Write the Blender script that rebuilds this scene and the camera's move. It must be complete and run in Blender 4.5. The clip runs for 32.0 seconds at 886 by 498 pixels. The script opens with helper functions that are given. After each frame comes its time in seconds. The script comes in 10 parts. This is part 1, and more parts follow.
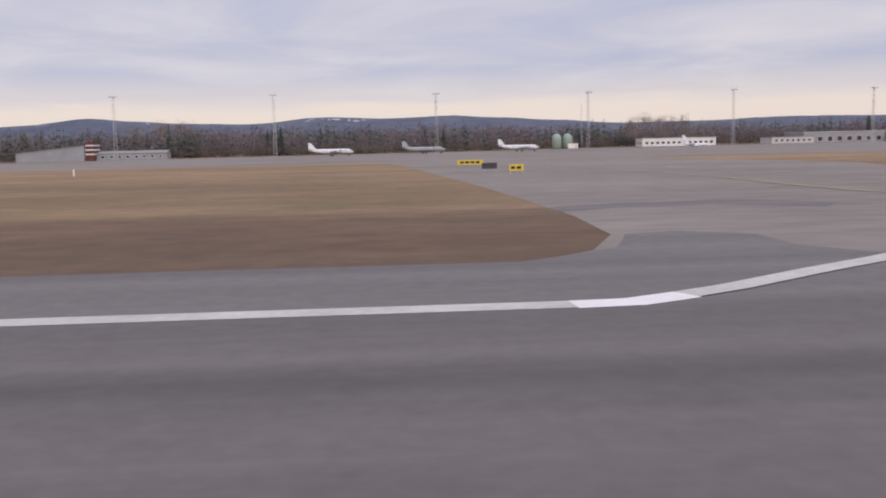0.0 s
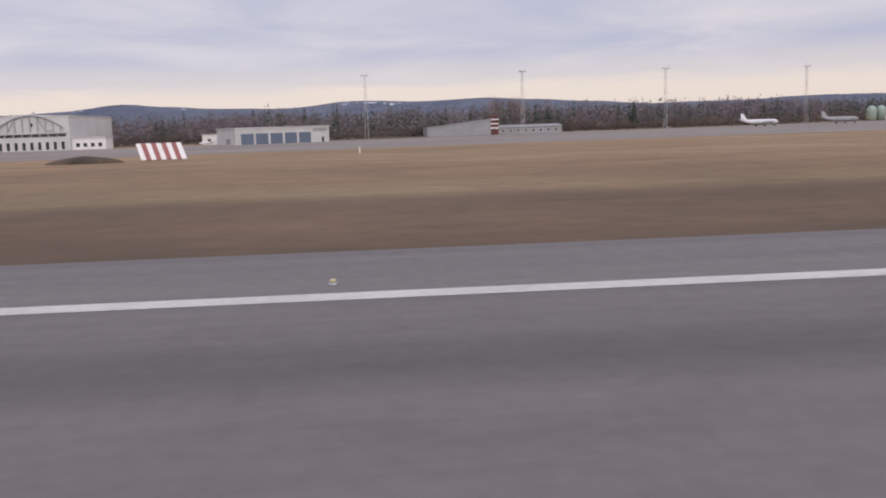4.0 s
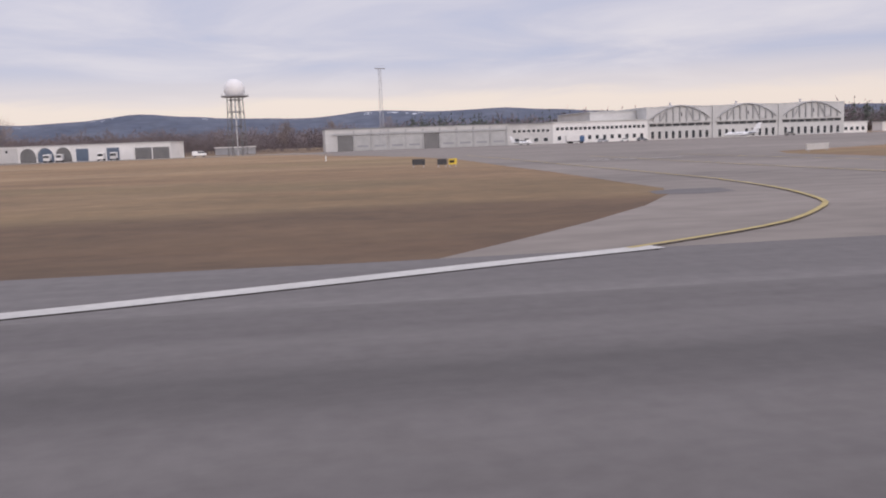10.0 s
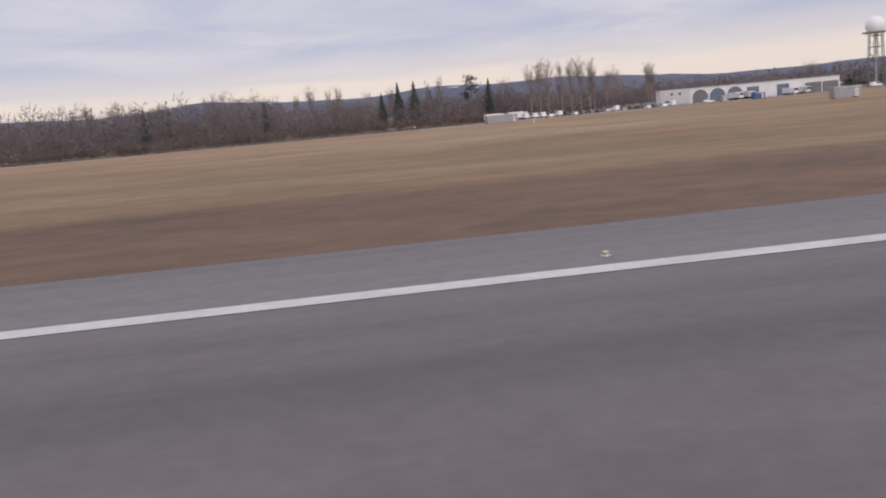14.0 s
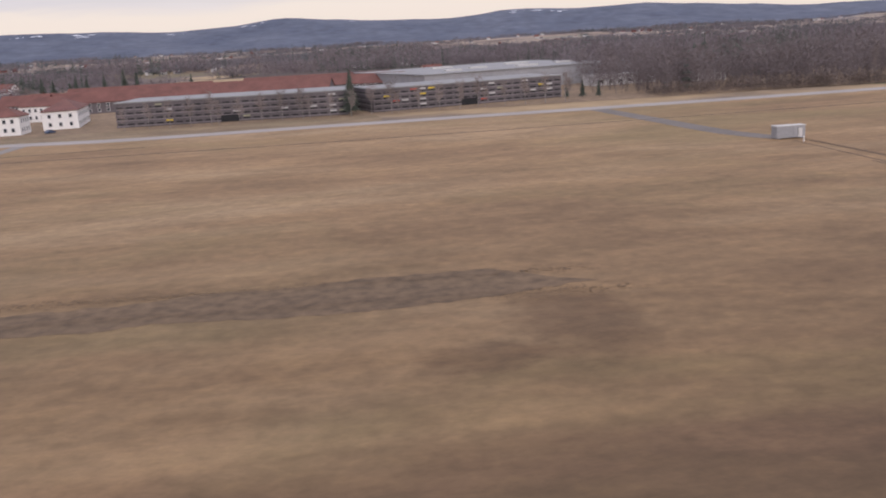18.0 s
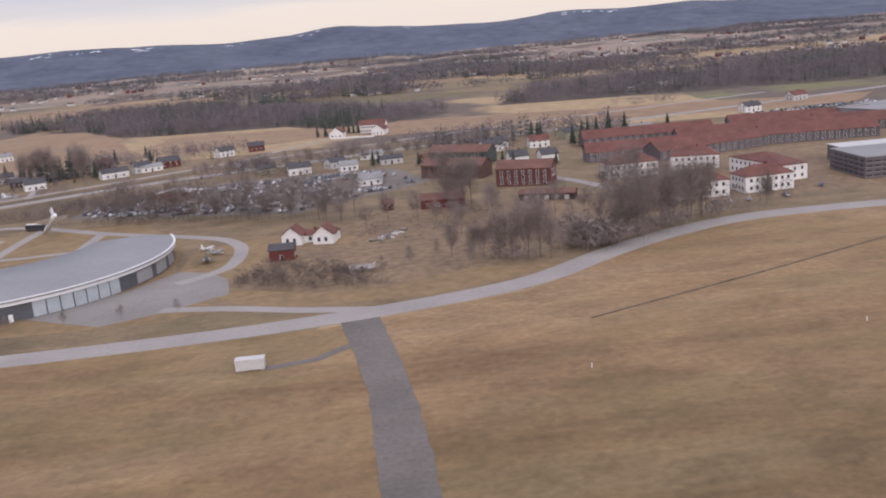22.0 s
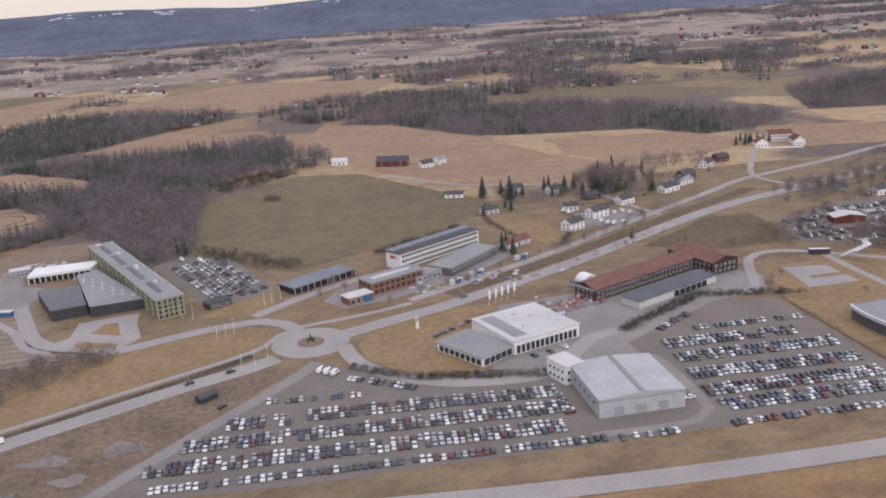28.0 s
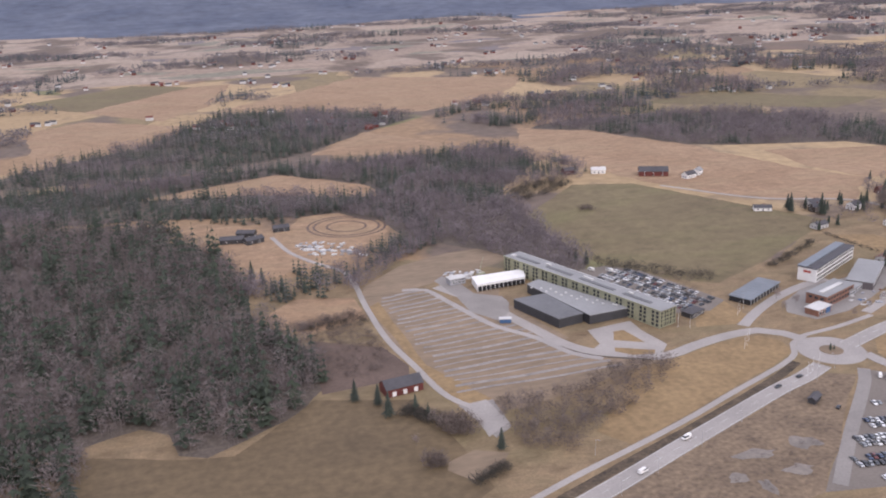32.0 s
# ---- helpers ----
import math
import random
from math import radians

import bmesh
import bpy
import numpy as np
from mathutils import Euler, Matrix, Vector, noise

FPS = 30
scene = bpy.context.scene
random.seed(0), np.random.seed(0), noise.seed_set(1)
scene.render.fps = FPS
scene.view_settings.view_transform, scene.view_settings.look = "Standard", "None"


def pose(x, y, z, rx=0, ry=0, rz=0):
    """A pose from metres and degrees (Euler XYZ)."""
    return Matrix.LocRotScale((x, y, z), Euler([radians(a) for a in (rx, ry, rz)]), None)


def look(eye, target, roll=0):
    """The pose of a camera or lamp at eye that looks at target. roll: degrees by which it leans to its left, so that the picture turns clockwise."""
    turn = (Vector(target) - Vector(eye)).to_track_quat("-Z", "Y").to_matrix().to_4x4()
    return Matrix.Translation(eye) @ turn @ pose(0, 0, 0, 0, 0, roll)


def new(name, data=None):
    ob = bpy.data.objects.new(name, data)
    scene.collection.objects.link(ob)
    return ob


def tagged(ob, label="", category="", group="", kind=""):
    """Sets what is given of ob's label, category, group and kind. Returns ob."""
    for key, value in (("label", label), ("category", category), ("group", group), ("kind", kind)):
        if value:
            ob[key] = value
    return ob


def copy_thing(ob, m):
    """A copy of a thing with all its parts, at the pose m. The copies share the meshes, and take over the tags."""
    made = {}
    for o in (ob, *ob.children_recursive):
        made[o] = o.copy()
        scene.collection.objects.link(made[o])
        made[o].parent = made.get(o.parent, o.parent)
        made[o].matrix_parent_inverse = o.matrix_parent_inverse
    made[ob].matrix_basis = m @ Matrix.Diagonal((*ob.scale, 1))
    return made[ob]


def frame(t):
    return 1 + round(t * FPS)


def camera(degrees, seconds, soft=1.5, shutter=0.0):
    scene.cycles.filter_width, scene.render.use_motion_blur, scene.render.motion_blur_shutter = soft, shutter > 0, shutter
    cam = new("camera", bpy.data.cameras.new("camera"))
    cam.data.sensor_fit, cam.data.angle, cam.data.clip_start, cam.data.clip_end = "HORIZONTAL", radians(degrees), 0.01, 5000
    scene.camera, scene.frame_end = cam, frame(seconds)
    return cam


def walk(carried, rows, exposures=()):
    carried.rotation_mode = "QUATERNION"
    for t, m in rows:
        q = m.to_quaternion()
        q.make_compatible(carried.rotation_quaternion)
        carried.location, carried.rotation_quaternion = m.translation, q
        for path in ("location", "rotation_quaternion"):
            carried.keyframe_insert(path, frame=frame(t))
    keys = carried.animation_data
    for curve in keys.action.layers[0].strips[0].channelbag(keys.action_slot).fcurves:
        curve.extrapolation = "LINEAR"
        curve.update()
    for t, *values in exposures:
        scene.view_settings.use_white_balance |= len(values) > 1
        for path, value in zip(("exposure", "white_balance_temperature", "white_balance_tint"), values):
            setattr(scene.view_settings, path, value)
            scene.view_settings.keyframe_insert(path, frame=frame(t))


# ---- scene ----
# The plan below is drawn in its own metres; the built place is PLAN times as large, which keeps the flight within the pace allowed.
PLAN = 0.482

cam = camera(52.93, 32.0, soft=2.0)

# seconds, eye, yaw to the left of +y, pitch, roll, in metres and degrees
PATH = [
    (0, 0.00, -0.20, 3.77, -3.28, -6.63, -1.29),
    (0.5, -25.03, -0.07, 3.77, -3.41, -6.68, -1.44),
    (1, -50.37, 0.08, 3.77, -3.26, -6.84, -1.39),
    (1.5, -76.04, 0.15, 3.78, -3.15, -7.07, -1.50),
    (2, -102.10, 0.12, 3.78, -3.13, -7.31, -1.63),
    (2.5, -128.59, 0.02, 3.77, -3.18, -7.50, -1.71),
    (3, -155.58, -0.09, 3.75, -3.18, -7.60, -1.95),
    (3.5, -183.10, -0.16, 3.75, -3.45, -7.60, -2.04),
    (5.5, -299.37, 0.11, 3.81, -4.56, -8.21, -1.41),
    (6, -330.04, 0.18, 3.82, -4.90, -8.30, -1.58),
    (6.5, -361.26, 0.16, 3.81, -5.32, -8.40, -1.38),
    (7, -392.98, 0.09, 3.78, -5.09, -8.29, -1.31),
    (7.5, -425.13, 0.02, 3.72, -5.01, -8.06, -1.46),
    (8, -457.67, -0.04, 3.58, -5.27, -7.71, -1.90),
    (8.5, -490.59, -0.06, 3.64, -5.79, -7.50, -1.90),
    (9, -523.90, -0.02, 3.74, -6.59, -7.40, -1.80),
    (9.5, -557.64, 0.02, 3.75, -7.27, -7.23, -1.96),
    (10, -591.82, 0.04, 3.77, -7.50, -7.04, -2.02),
    (10.5, -626.44, 0.02, 3.50, -6.48, -6.79, -2.36),
    (11, -661.44, -0.01, 3.12, -6.36, -6.82, -2.89),
    (11.5, -696.82, -0.04, 3.06, -6.70, -7.04, -3.41),
    (12, -732.54, -0.08, 3.12, -6.83, -7.41, -3.79),
    (12.5, -768.63, -0.10, 3.22, -6.92, -7.71, -4.26),
    (13, -805.09, -0.11, 3.37, -7.11, -7.97, -4.52),
    (13.5, -841.98, -0.10, 3.62, -7.07, -8.26, -4.49),
    (15.5, -994.51, 0.10, 7.10, -5.90, -9.22, -8.23),
    (16, -1033.54, 0.00, 9.65, -5.28, -10.38, -6.12),
    (16.5, -1072.86, -0.08, 12.83, -4.24, -10.80, -4.69),
    (17, -1112.42, -0.19, 16.59, -5.09, -11.59, -4.00),
    (17.5, -1152.14, -0.38, 20.82, -6.25, -12.56, -3.27),
    (18, -1191.91, -0.66, 25.49, -5.85, -13.19, -3.33),
    (18.5, -1231.59, -1.08, 30.55, -4.82, -12.87, -3.90),
    (19, -1271.06, -1.61, 35.98, -4.96, -12.66, -5.02),
    (19.5, -1310.21, -2.16, 41.77, -5.25, -12.73, -5.56),
    (20, -1349.00, -2.70, 47.89, -5.69, -12.83, -4.94),
    (20.5, -1387.43, -3.21, 54.29, -6.01, -12.84, -5.07),
    (21, -1425.58, -3.62, 60.90, -6.17, -12.87, -5.11),
    (21.5, -1463.49, -3.95, 67.62, -6.30, -13.02, -5.07),
    (22, -1501.25, -4.33, 74.36, -6.31, -13.33, -4.97),
    (22.5, -1538.88, -4.77, 81.04, -6.40, -13.64, -4.71),
    (23, -1576.43, -5.17, 87.65, -6.62, -14.01, -4.49),
    (23.5, -1613.95, -5.41, 94.26, -6.84, -14.40, -4.50),
    (24, -1651.48, -5.36, 100.93, -7.29, -14.73, -4.36),
    (24.5, -1689.10, -5.07, 107.77, -7.79, -14.96, -4.52),
    (25, -1726.84, -4.62, 114.82, -8.38, -15.11, -4.75),
    (25.5, -1764.74, -4.09, 122.14, -8.97, -15.17, -4.82),
    (27.5, -1918.06, -2.27, 154.27, -10.81, -15.85, -4.08),
    (28, -1956.59, -1.61, 161.98, -11.04, -16.32, -3.72),
    (28.5, -1995.21, -0.75, 169.56, -11.41, -16.80, -3.22),
    (29, -2033.96, 0.36, 177.04, -11.87, -17.18, -2.77),
    (29.5, -2072.91, 1.64, 184.45, -12.35, -17.49, -2.39),
    (30, -2112.13, 2.95, 191.81, -12.74, -17.69, -2.00),
    (30.5, -2151.72, 4.15, 199.14, -13.03, -17.83, -1.71),
    (31, -2191.67, 5.23, 206.44, -13.36, -17.91, -1.66),
    (31.5, -2231.97, 6.24, 213.73, -13.63, -17.86, -1.88),
    (32, -2272.57, 7.25, 220.99, -13.80, -17.79, -2.22),
]


def aimed(x, y, z, yaw, pitch, roll):
    a, p = radians(yaw), radians(pitch)
    way = Vector((-math.sin(a) * math.cos(p), math.cos(a) * math.cos(p), math.sin(p)))
    return look(Vector((x, y, z)), Vector((x, y, z)) + 10 * way, roll)


walk(cam, [(row[0], aimed(row[1] * PLAN, row[2] * PLAN, row[3] * PLAN, *row[4:])) for row in PATH], exposures=[(0, -0.45, 6500, 19), (3, -0.45, 6500, 19), (9, -0.45 + 0.08, 6500, 19), (13, -0.45 + 0.03, 6500, 19), (16, -0.45 - 0.02, 6500, 19), (18, -0.45 + 0.12, 6500, 19), (23, -0.45 + 0.1, 6390, 19), (25, -0.45 + 0.08, 6390, 19), (28, -0.45 + 0.12, 6390, 19), (30, -0.45 + 0.22, 6390, 19), (32, -0.45 + 0.42, 6390, 19)])

# ---- world and sun: high overcast, a pale warm gap over the western ridge ----
world = bpy.data.worlds.new("overcast_sky")
scene.world = world
world.use_nodes = True
wn, wl = world.node_tree.nodes, world.node_tree.links
wn.clear()


def wnode(kind, **values):
    n = wn.new(kind)
    for key, value in values.items():
        n.inputs[key].default_value = value
    return n


def ramp_of(nodes, stops, interpolation="LINEAR"):
    r = nodes.new("ShaderNodeValToRGB")
    r.color_ramp.interpolation = interpolation
    while len(r.color_ramp.elements) < len(stops):
        r.color_ramp.elements.new(0.5)
    for e, (p, c) in zip(r.color_ramp.elements, stops):
        e.position, e.color = p, (*c, 1)
    return r


coord = wn.new("ShaderNodeTexCoord")
sep = wn.new("ShaderNodeSeparateXYZ")
wl.new(coord.outputs["Generated"], sep.inputs[0])
lift = wn.new("ShaderNodeMath")
lift.operation = "ADD"
lift.inputs[1].default_value = 0.10
wl.new(sep.outputs["Z"], lift.inputs[0])
planar = []
for axis in ("X", "Y"):
    d = wn.new("ShaderNodeMath")
    d.operation = "DIVIDE"
    wl.new(sep.outputs[axis], d.inputs[0])
    wl.new(lift.outputs[0], d.inputs[1])
    planar.append(d)
comb = wn.new("ShaderNodeCombineXYZ")
wl.new(planar[0].outputs[0], comb.inputs["X"])
wl.new(planar[1].outputs[0], comb.inputs["Y"])
clouds = wnode("ShaderNodeTexNoise", Scale=0.75, Detail=6.0, Roughness=0.55, Distortion=0.5)
wl.new(comb.outputs[0], clouds.inputs["Vector"])
cloud_tone = ramp_of(wn, [(0.3, (0.54, 0.60, 0.76)), (0.48, (0.66, 0.68, 0.78)), (0.62, (0.78, 0.78, 0.83)), (0.75, (0.87, 0.86, 0.87))])
wl.new(clouds.outputs["Fac"], cloud_tone.inputs[0])
wobble = wn.new("ShaderNodeMath")
wobble.operation = "MULTIPLY_ADD"
wobble.inputs[1].default_value = 0.045
wl.new(clouds.outputs["Fac"], wobble.inputs[0])
wl.new(sep.outputs["Z"], wobble.inputs[2])
gap = ramp_of(wn, [(0.0, (1, 1, 1)), (0.062, (1, 1, 1)), (0.078, (0.42, 0.42, 0.42)), (0.103, (0, 0, 0))], "EASE")
wl.new(wobble.outputs[0], gap.inputs[0])
mixc = wn.new("ShaderNodeMix")
mixc.data_type = "RGBA"
mixc.inputs["B"].default_value = (1.0, 0.905, 0.79, 1)
wl.new(gap.outputs[0], mixc.inputs["Factor"])
wl.new(cloud_tone.outputs[0], mixc.inputs["A"])
high = wnode("ShaderNodeMapRange")
high.inputs["From Min"].default_value, high.inputs["From Max"].default_value = 0.15, 0.9
high.inputs["To Min"].default_value, high.inputs["To Max"].default_value = 1.0, 1.9
wl.new(sep.outputs["Z"], high.inputs["Value"])
overcast = wn.new("ShaderNodeBackground")
wl.new(mixc.outputs["Result"], overcast.inputs["Color"])
wl.new(high.outputs[0], overcast.inputs["Strength"])
sky = wn.new("ShaderNodeTexSky")
sky.sky_type, sky.sun_disc = "NISHITA", False
sky.sun_elevation, sky.sun_rotation = radians(27), radians(167)
clear = wn.new("ShaderNodeBackground")
clear.inputs["Strength"].default_value = 0.015
wl.new(sky.outputs[0], clear.inputs["Color"])
both = wn.new("ShaderNodeAddShader")
wl.new(overcast.outputs[0], both.inputs[0])
wl.new(clear.outputs[0], both.inputs[1])
wout = wn.new("ShaderNodeOutputWorld")
wl.new(both.outputs[0], wout.inputs["Surface"])

sun = new("sun", bpy.data.lights.new("sun", "SUN"))
sun.data.energy, sun.data.angle, sun.data.color = 1.5, radians(50), (1.0, 0.96, 0.91)
sun.matrix_world = look((0, 0, 46), (-20, 88, 0))
tagged(sun, kind="structure")


# ---- materials ----
def mat(name, colour, rough=0.85, var=0.18, big=0.05, fine=1.5, bump=0.0, metal=0.0, stretch=(1, 1, 1), tint=None):
    """Principled surface whose colour wanders at two scales; tint: a second colour that the large scale blends in."""
    m = bpy.data.materials.new(name)
    m.use_nodes = True
    n, l = m.node_tree.nodes, m.node_tree.links
    bsdf = n["Principled BSDF"]
    bsdf.inputs["Roughness"].default_value, bsdf.inputs["Metallic"].default_value = rough, metal
    geo = n.new("ShaderNodeNewGeometry")
    mp = n.new("ShaderNodeMapping")
    mp.inputs["Scale"].default_value = tuple(k / PLAN for k in stretch)
    l.new(geo.outputs["Position"], mp.inputs["Vector"])
    a = n.new("ShaderNodeTexNoise")
    a.inputs["Scale"].default_value, a.inputs["Detail"].default_value, a.inputs["Roughness"].default_value = big, 5, 0.6
    b = n.new("ShaderNodeTexNoise")
    b.inputs["Scale"].default_value, b.inputs["Detail"].default_value = fine, 6
    for t in (a, b):
        l.new(mp.outputs[0], t.inputs["Vector"])
    second = tint or tuple(c * (1 - 2 * var) for c in colour)
    r = ramp_of(n, [(0.32, second), (0.68, colour)])
    l.new(a.outputs["Fac"], r.inputs[0])
    mul = n.new("ShaderNodeMix")
    mul.data_type, mul.blend_type = "RGBA", "MULTIPLY"
    mul.inputs["Factor"].default_value = 1.0
    r2 = ramp_of(n, [(0.25, (1 - 1.6 * var,) * 3), (0.75, (1 + 0.6 * var,) * 3)])
    l.new(b.outputs["Fac"], r2.inputs[0])
    l.new(r.outputs[0], mul.inputs["A"])
    l.new(r2.outputs[0], mul.inputs["B"])
    l.new(mul.outputs["Result"], bsdf.inputs["Base Color"])
    if bump:
        bp = n.new("ShaderNodeBump")
        bp.inputs["Strength"].default_value, bp.inputs["Distance"].default_value = 0.6, bump
        l.new(b.outputs["Fac"], bp.inputs["Height"])
        l.new(bp.outputs[0], bsdf.inputs["Normal"])
    return m


def varied(name, colours, rough=0.4, island=False, coat=0.0):
    """One material whose colour is drawn for each object, or for each island of a joined mesh."""
    m = bpy.data.materials.new(name)
    m.use_nodes = True
    n, l = m.node_tree.nodes, m.node_tree.links
    bsdf = n["Principled BSDF"]
    bsdf.inputs["Roughness"].default_value = rough
    bsdf.inputs["Coat Weight"].default_value = coat
    step = 1.0 / len(colours)
    r = ramp_of(n, [(i * step, c) for i, c in enumerate(colours)], "CONSTANT")
    if island:
        src = n.new("ShaderNodeNewGeometry").outputs["Random Per Island"]
    else:
        src = n.new("ShaderNodeObjectInfo").outputs["Random"]
    l.new(src, r.inputs[0])
    l.new(r.outputs[0], bsdf.inputs["Base Color"])
    return m


def banded(name, dark, light, across, along, rough, fine, bump, var=0.2, third=None, mid=None):
    """Ground that runs in long bands parallel to the runway (x), with fine grain over them."""
    m = mat(name, light, rough, var, along, fine, bump)
    n, l = m.node_tree.nodes, m.node_tree.links
    geo = n.new("ShaderNodeNewGeometry")
    mp = n.new("ShaderNodeMapping")
    mp.inputs["Scale"].default_value = (along / PLAN, across / PLAN, 1)
    l.new(geo.outputs["Position"], mp.inputs["Vector"])
    t = n.new("ShaderNodeTexNoise")
    t.inputs["Scale"].default_value, t.inputs["Detail"].default_value, t.inputs["Roughness"].default_value = 1.0, 5, 0.62
    l.new(mp.outputs[0], t.inputs["Vector"])
    stops = [(0.34, dark), (0.62, light)] if third is None else [(0.30, dark), (0.48, light), (0.70, third)]
    r = ramp_of(n, stops)
    l.new(t.outputs["Fac"], r.inputs[0])
    mul = [x for x in n if x.type == "MIX"][0]
    l.new(r.outputs[0], mul.inputs["A"])
    if mid:
        # blotches of a middle size: scale, strength
        mp2 = n.new("ShaderNodeMapping")
        mp2.inputs["Scale"].default_value = (mid[0] * 0.6 / PLAN, mid[0] / PLAN, 1)
        l.new(geo.outputs["Position"], mp2.inputs["Vector"])
        t2 = n.new("ShaderNodeTexNoise")
        t2.inputs["Scale"].default_value, t2.inputs["Detail"].default_value, t2.inputs["Roughness"].default_value, t2.inputs["Distortion"].default_value = 1.0, 7, 0.68, 0.6
        l.new(mp2.outputs[0], t2.inputs["Vector"])
        r3 = ramp_of(n, [(0.28, (1 - mid[1], 1 - 1.1 * mid[1], 1 - 1.2 * mid[1])), (0.5, (1, 1, 1)), (0.74, (1 + 0.7 * mid[1],) * 3)])
        l.new(t2.outputs["Fac"], r3.inputs[0])
        again = n.new("ShaderNodeMix")
        again.data_type, again.blend_type = "RGBA", "MULTIPLY"
        again.inputs["Factor"].default_value = 1.0
        l.new(mul.outputs["Result"], again.inputs["A"])
        l.new(r3.outputs[0], again.inputs["B"])
        l.new(again.outputs["Result"], n["Principled BSDF"].inputs["Base Color"])
    return m


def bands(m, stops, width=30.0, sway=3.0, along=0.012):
    """Tone in long bands beside the runway's line, wear on the asphalt only: (y, tone) pairs over a wavering y."""
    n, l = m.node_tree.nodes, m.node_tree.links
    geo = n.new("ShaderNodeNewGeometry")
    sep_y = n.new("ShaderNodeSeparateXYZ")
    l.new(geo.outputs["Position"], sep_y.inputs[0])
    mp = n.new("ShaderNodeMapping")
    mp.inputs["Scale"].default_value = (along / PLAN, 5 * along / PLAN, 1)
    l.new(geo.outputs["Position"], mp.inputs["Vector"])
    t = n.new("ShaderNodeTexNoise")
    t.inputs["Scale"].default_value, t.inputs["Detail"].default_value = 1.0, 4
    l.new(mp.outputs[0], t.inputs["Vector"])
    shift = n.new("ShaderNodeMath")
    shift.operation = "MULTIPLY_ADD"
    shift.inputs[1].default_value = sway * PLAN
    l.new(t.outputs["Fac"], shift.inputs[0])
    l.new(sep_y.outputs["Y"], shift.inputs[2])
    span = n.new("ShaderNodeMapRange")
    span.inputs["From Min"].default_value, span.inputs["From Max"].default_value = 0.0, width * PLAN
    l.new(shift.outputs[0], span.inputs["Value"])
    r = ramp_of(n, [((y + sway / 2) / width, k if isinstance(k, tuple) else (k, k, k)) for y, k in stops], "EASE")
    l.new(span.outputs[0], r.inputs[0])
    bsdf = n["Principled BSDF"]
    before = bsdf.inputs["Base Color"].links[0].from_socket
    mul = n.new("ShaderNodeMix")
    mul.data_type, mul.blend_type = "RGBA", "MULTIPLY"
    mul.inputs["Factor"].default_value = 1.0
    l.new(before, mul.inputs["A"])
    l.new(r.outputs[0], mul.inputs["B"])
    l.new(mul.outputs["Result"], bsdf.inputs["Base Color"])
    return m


def tufts(m, green, share=0.5):
    """Dead tussocks combed along the wind, and blotches where the first green shows."""
    n, l = m.node_tree.nodes, m.node_tree.links
    geo = n.new("ShaderNodeNewGeometry")
    bsdf = n["Principled BSDF"]

    def cloud(sx, sy, detail, rough, warp=0.4):
        mp = n.new("ShaderNodeMapping")
        mp.inputs["Scale"].default_value = (sx / PLAN, sy / PLAN, 1)
        l.new(geo.outputs["Position"], mp.inputs["Vector"])
        t = n.new("ShaderNodeTexNoise")
        t.inputs["Scale"].default_value, t.inputs["Detail"].default_value, t.inputs["Roughness"].default_value, t.inputs["Distortion"].default_value = 1.0, detail, rough, warp
        l.new(mp.outputs[0], t.inputs["Vector"])
        return t.outputs["Fac"]

    def blend(kind, factor, a, b):
        x = n.new("ShaderNodeMix")
        x.data_type, x.blend_type = "RGBA", kind
        if factor is None:
            x.inputs["Factor"].default_value = 1.0
        else:
            l.new(factor, x.inputs["Factor"])
        l.new(a, x.inputs["A"])
        if isinstance(b, tuple):
            x.inputs["B"].default_value = (*b, 1)
        else:
            l.new(b, x.inputs["B"])
        return x.outputs["Result"]

    colour = bsdf.inputs["Base Color"].links[0].from_socket
    where = ramp_of(n, [(0.48, (0, 0, 0)), (0.66, (share, share, share))])
    l.new(cloud(0.008, 0.019, 6, 0.62, 0.8), where.inputs[0])
    colour = blend("MIX", where.outputs[0], colour, green)
    for sx, sy, lo, hi in ((0.05, 0.09, 0.82, 1.13), (0.30, 0.50, 0.85, 1.12), (1.1, 1.9, 0.90, 1.07)):
        r = ramp_of(n, [(0.30, (lo, lo, lo * 0.98)), (0.52, (1, 1, 1)), (0.70, (hi, hi, hi * 0.97))])
        l.new(cloud(sx, sy, 5, 0.62), r.inputs[0])
        colour = blend("MULTIPLY", None, colour, r.outputs[0])
    l.new(colour, bsdf.inputs["Base Color"])
    return m


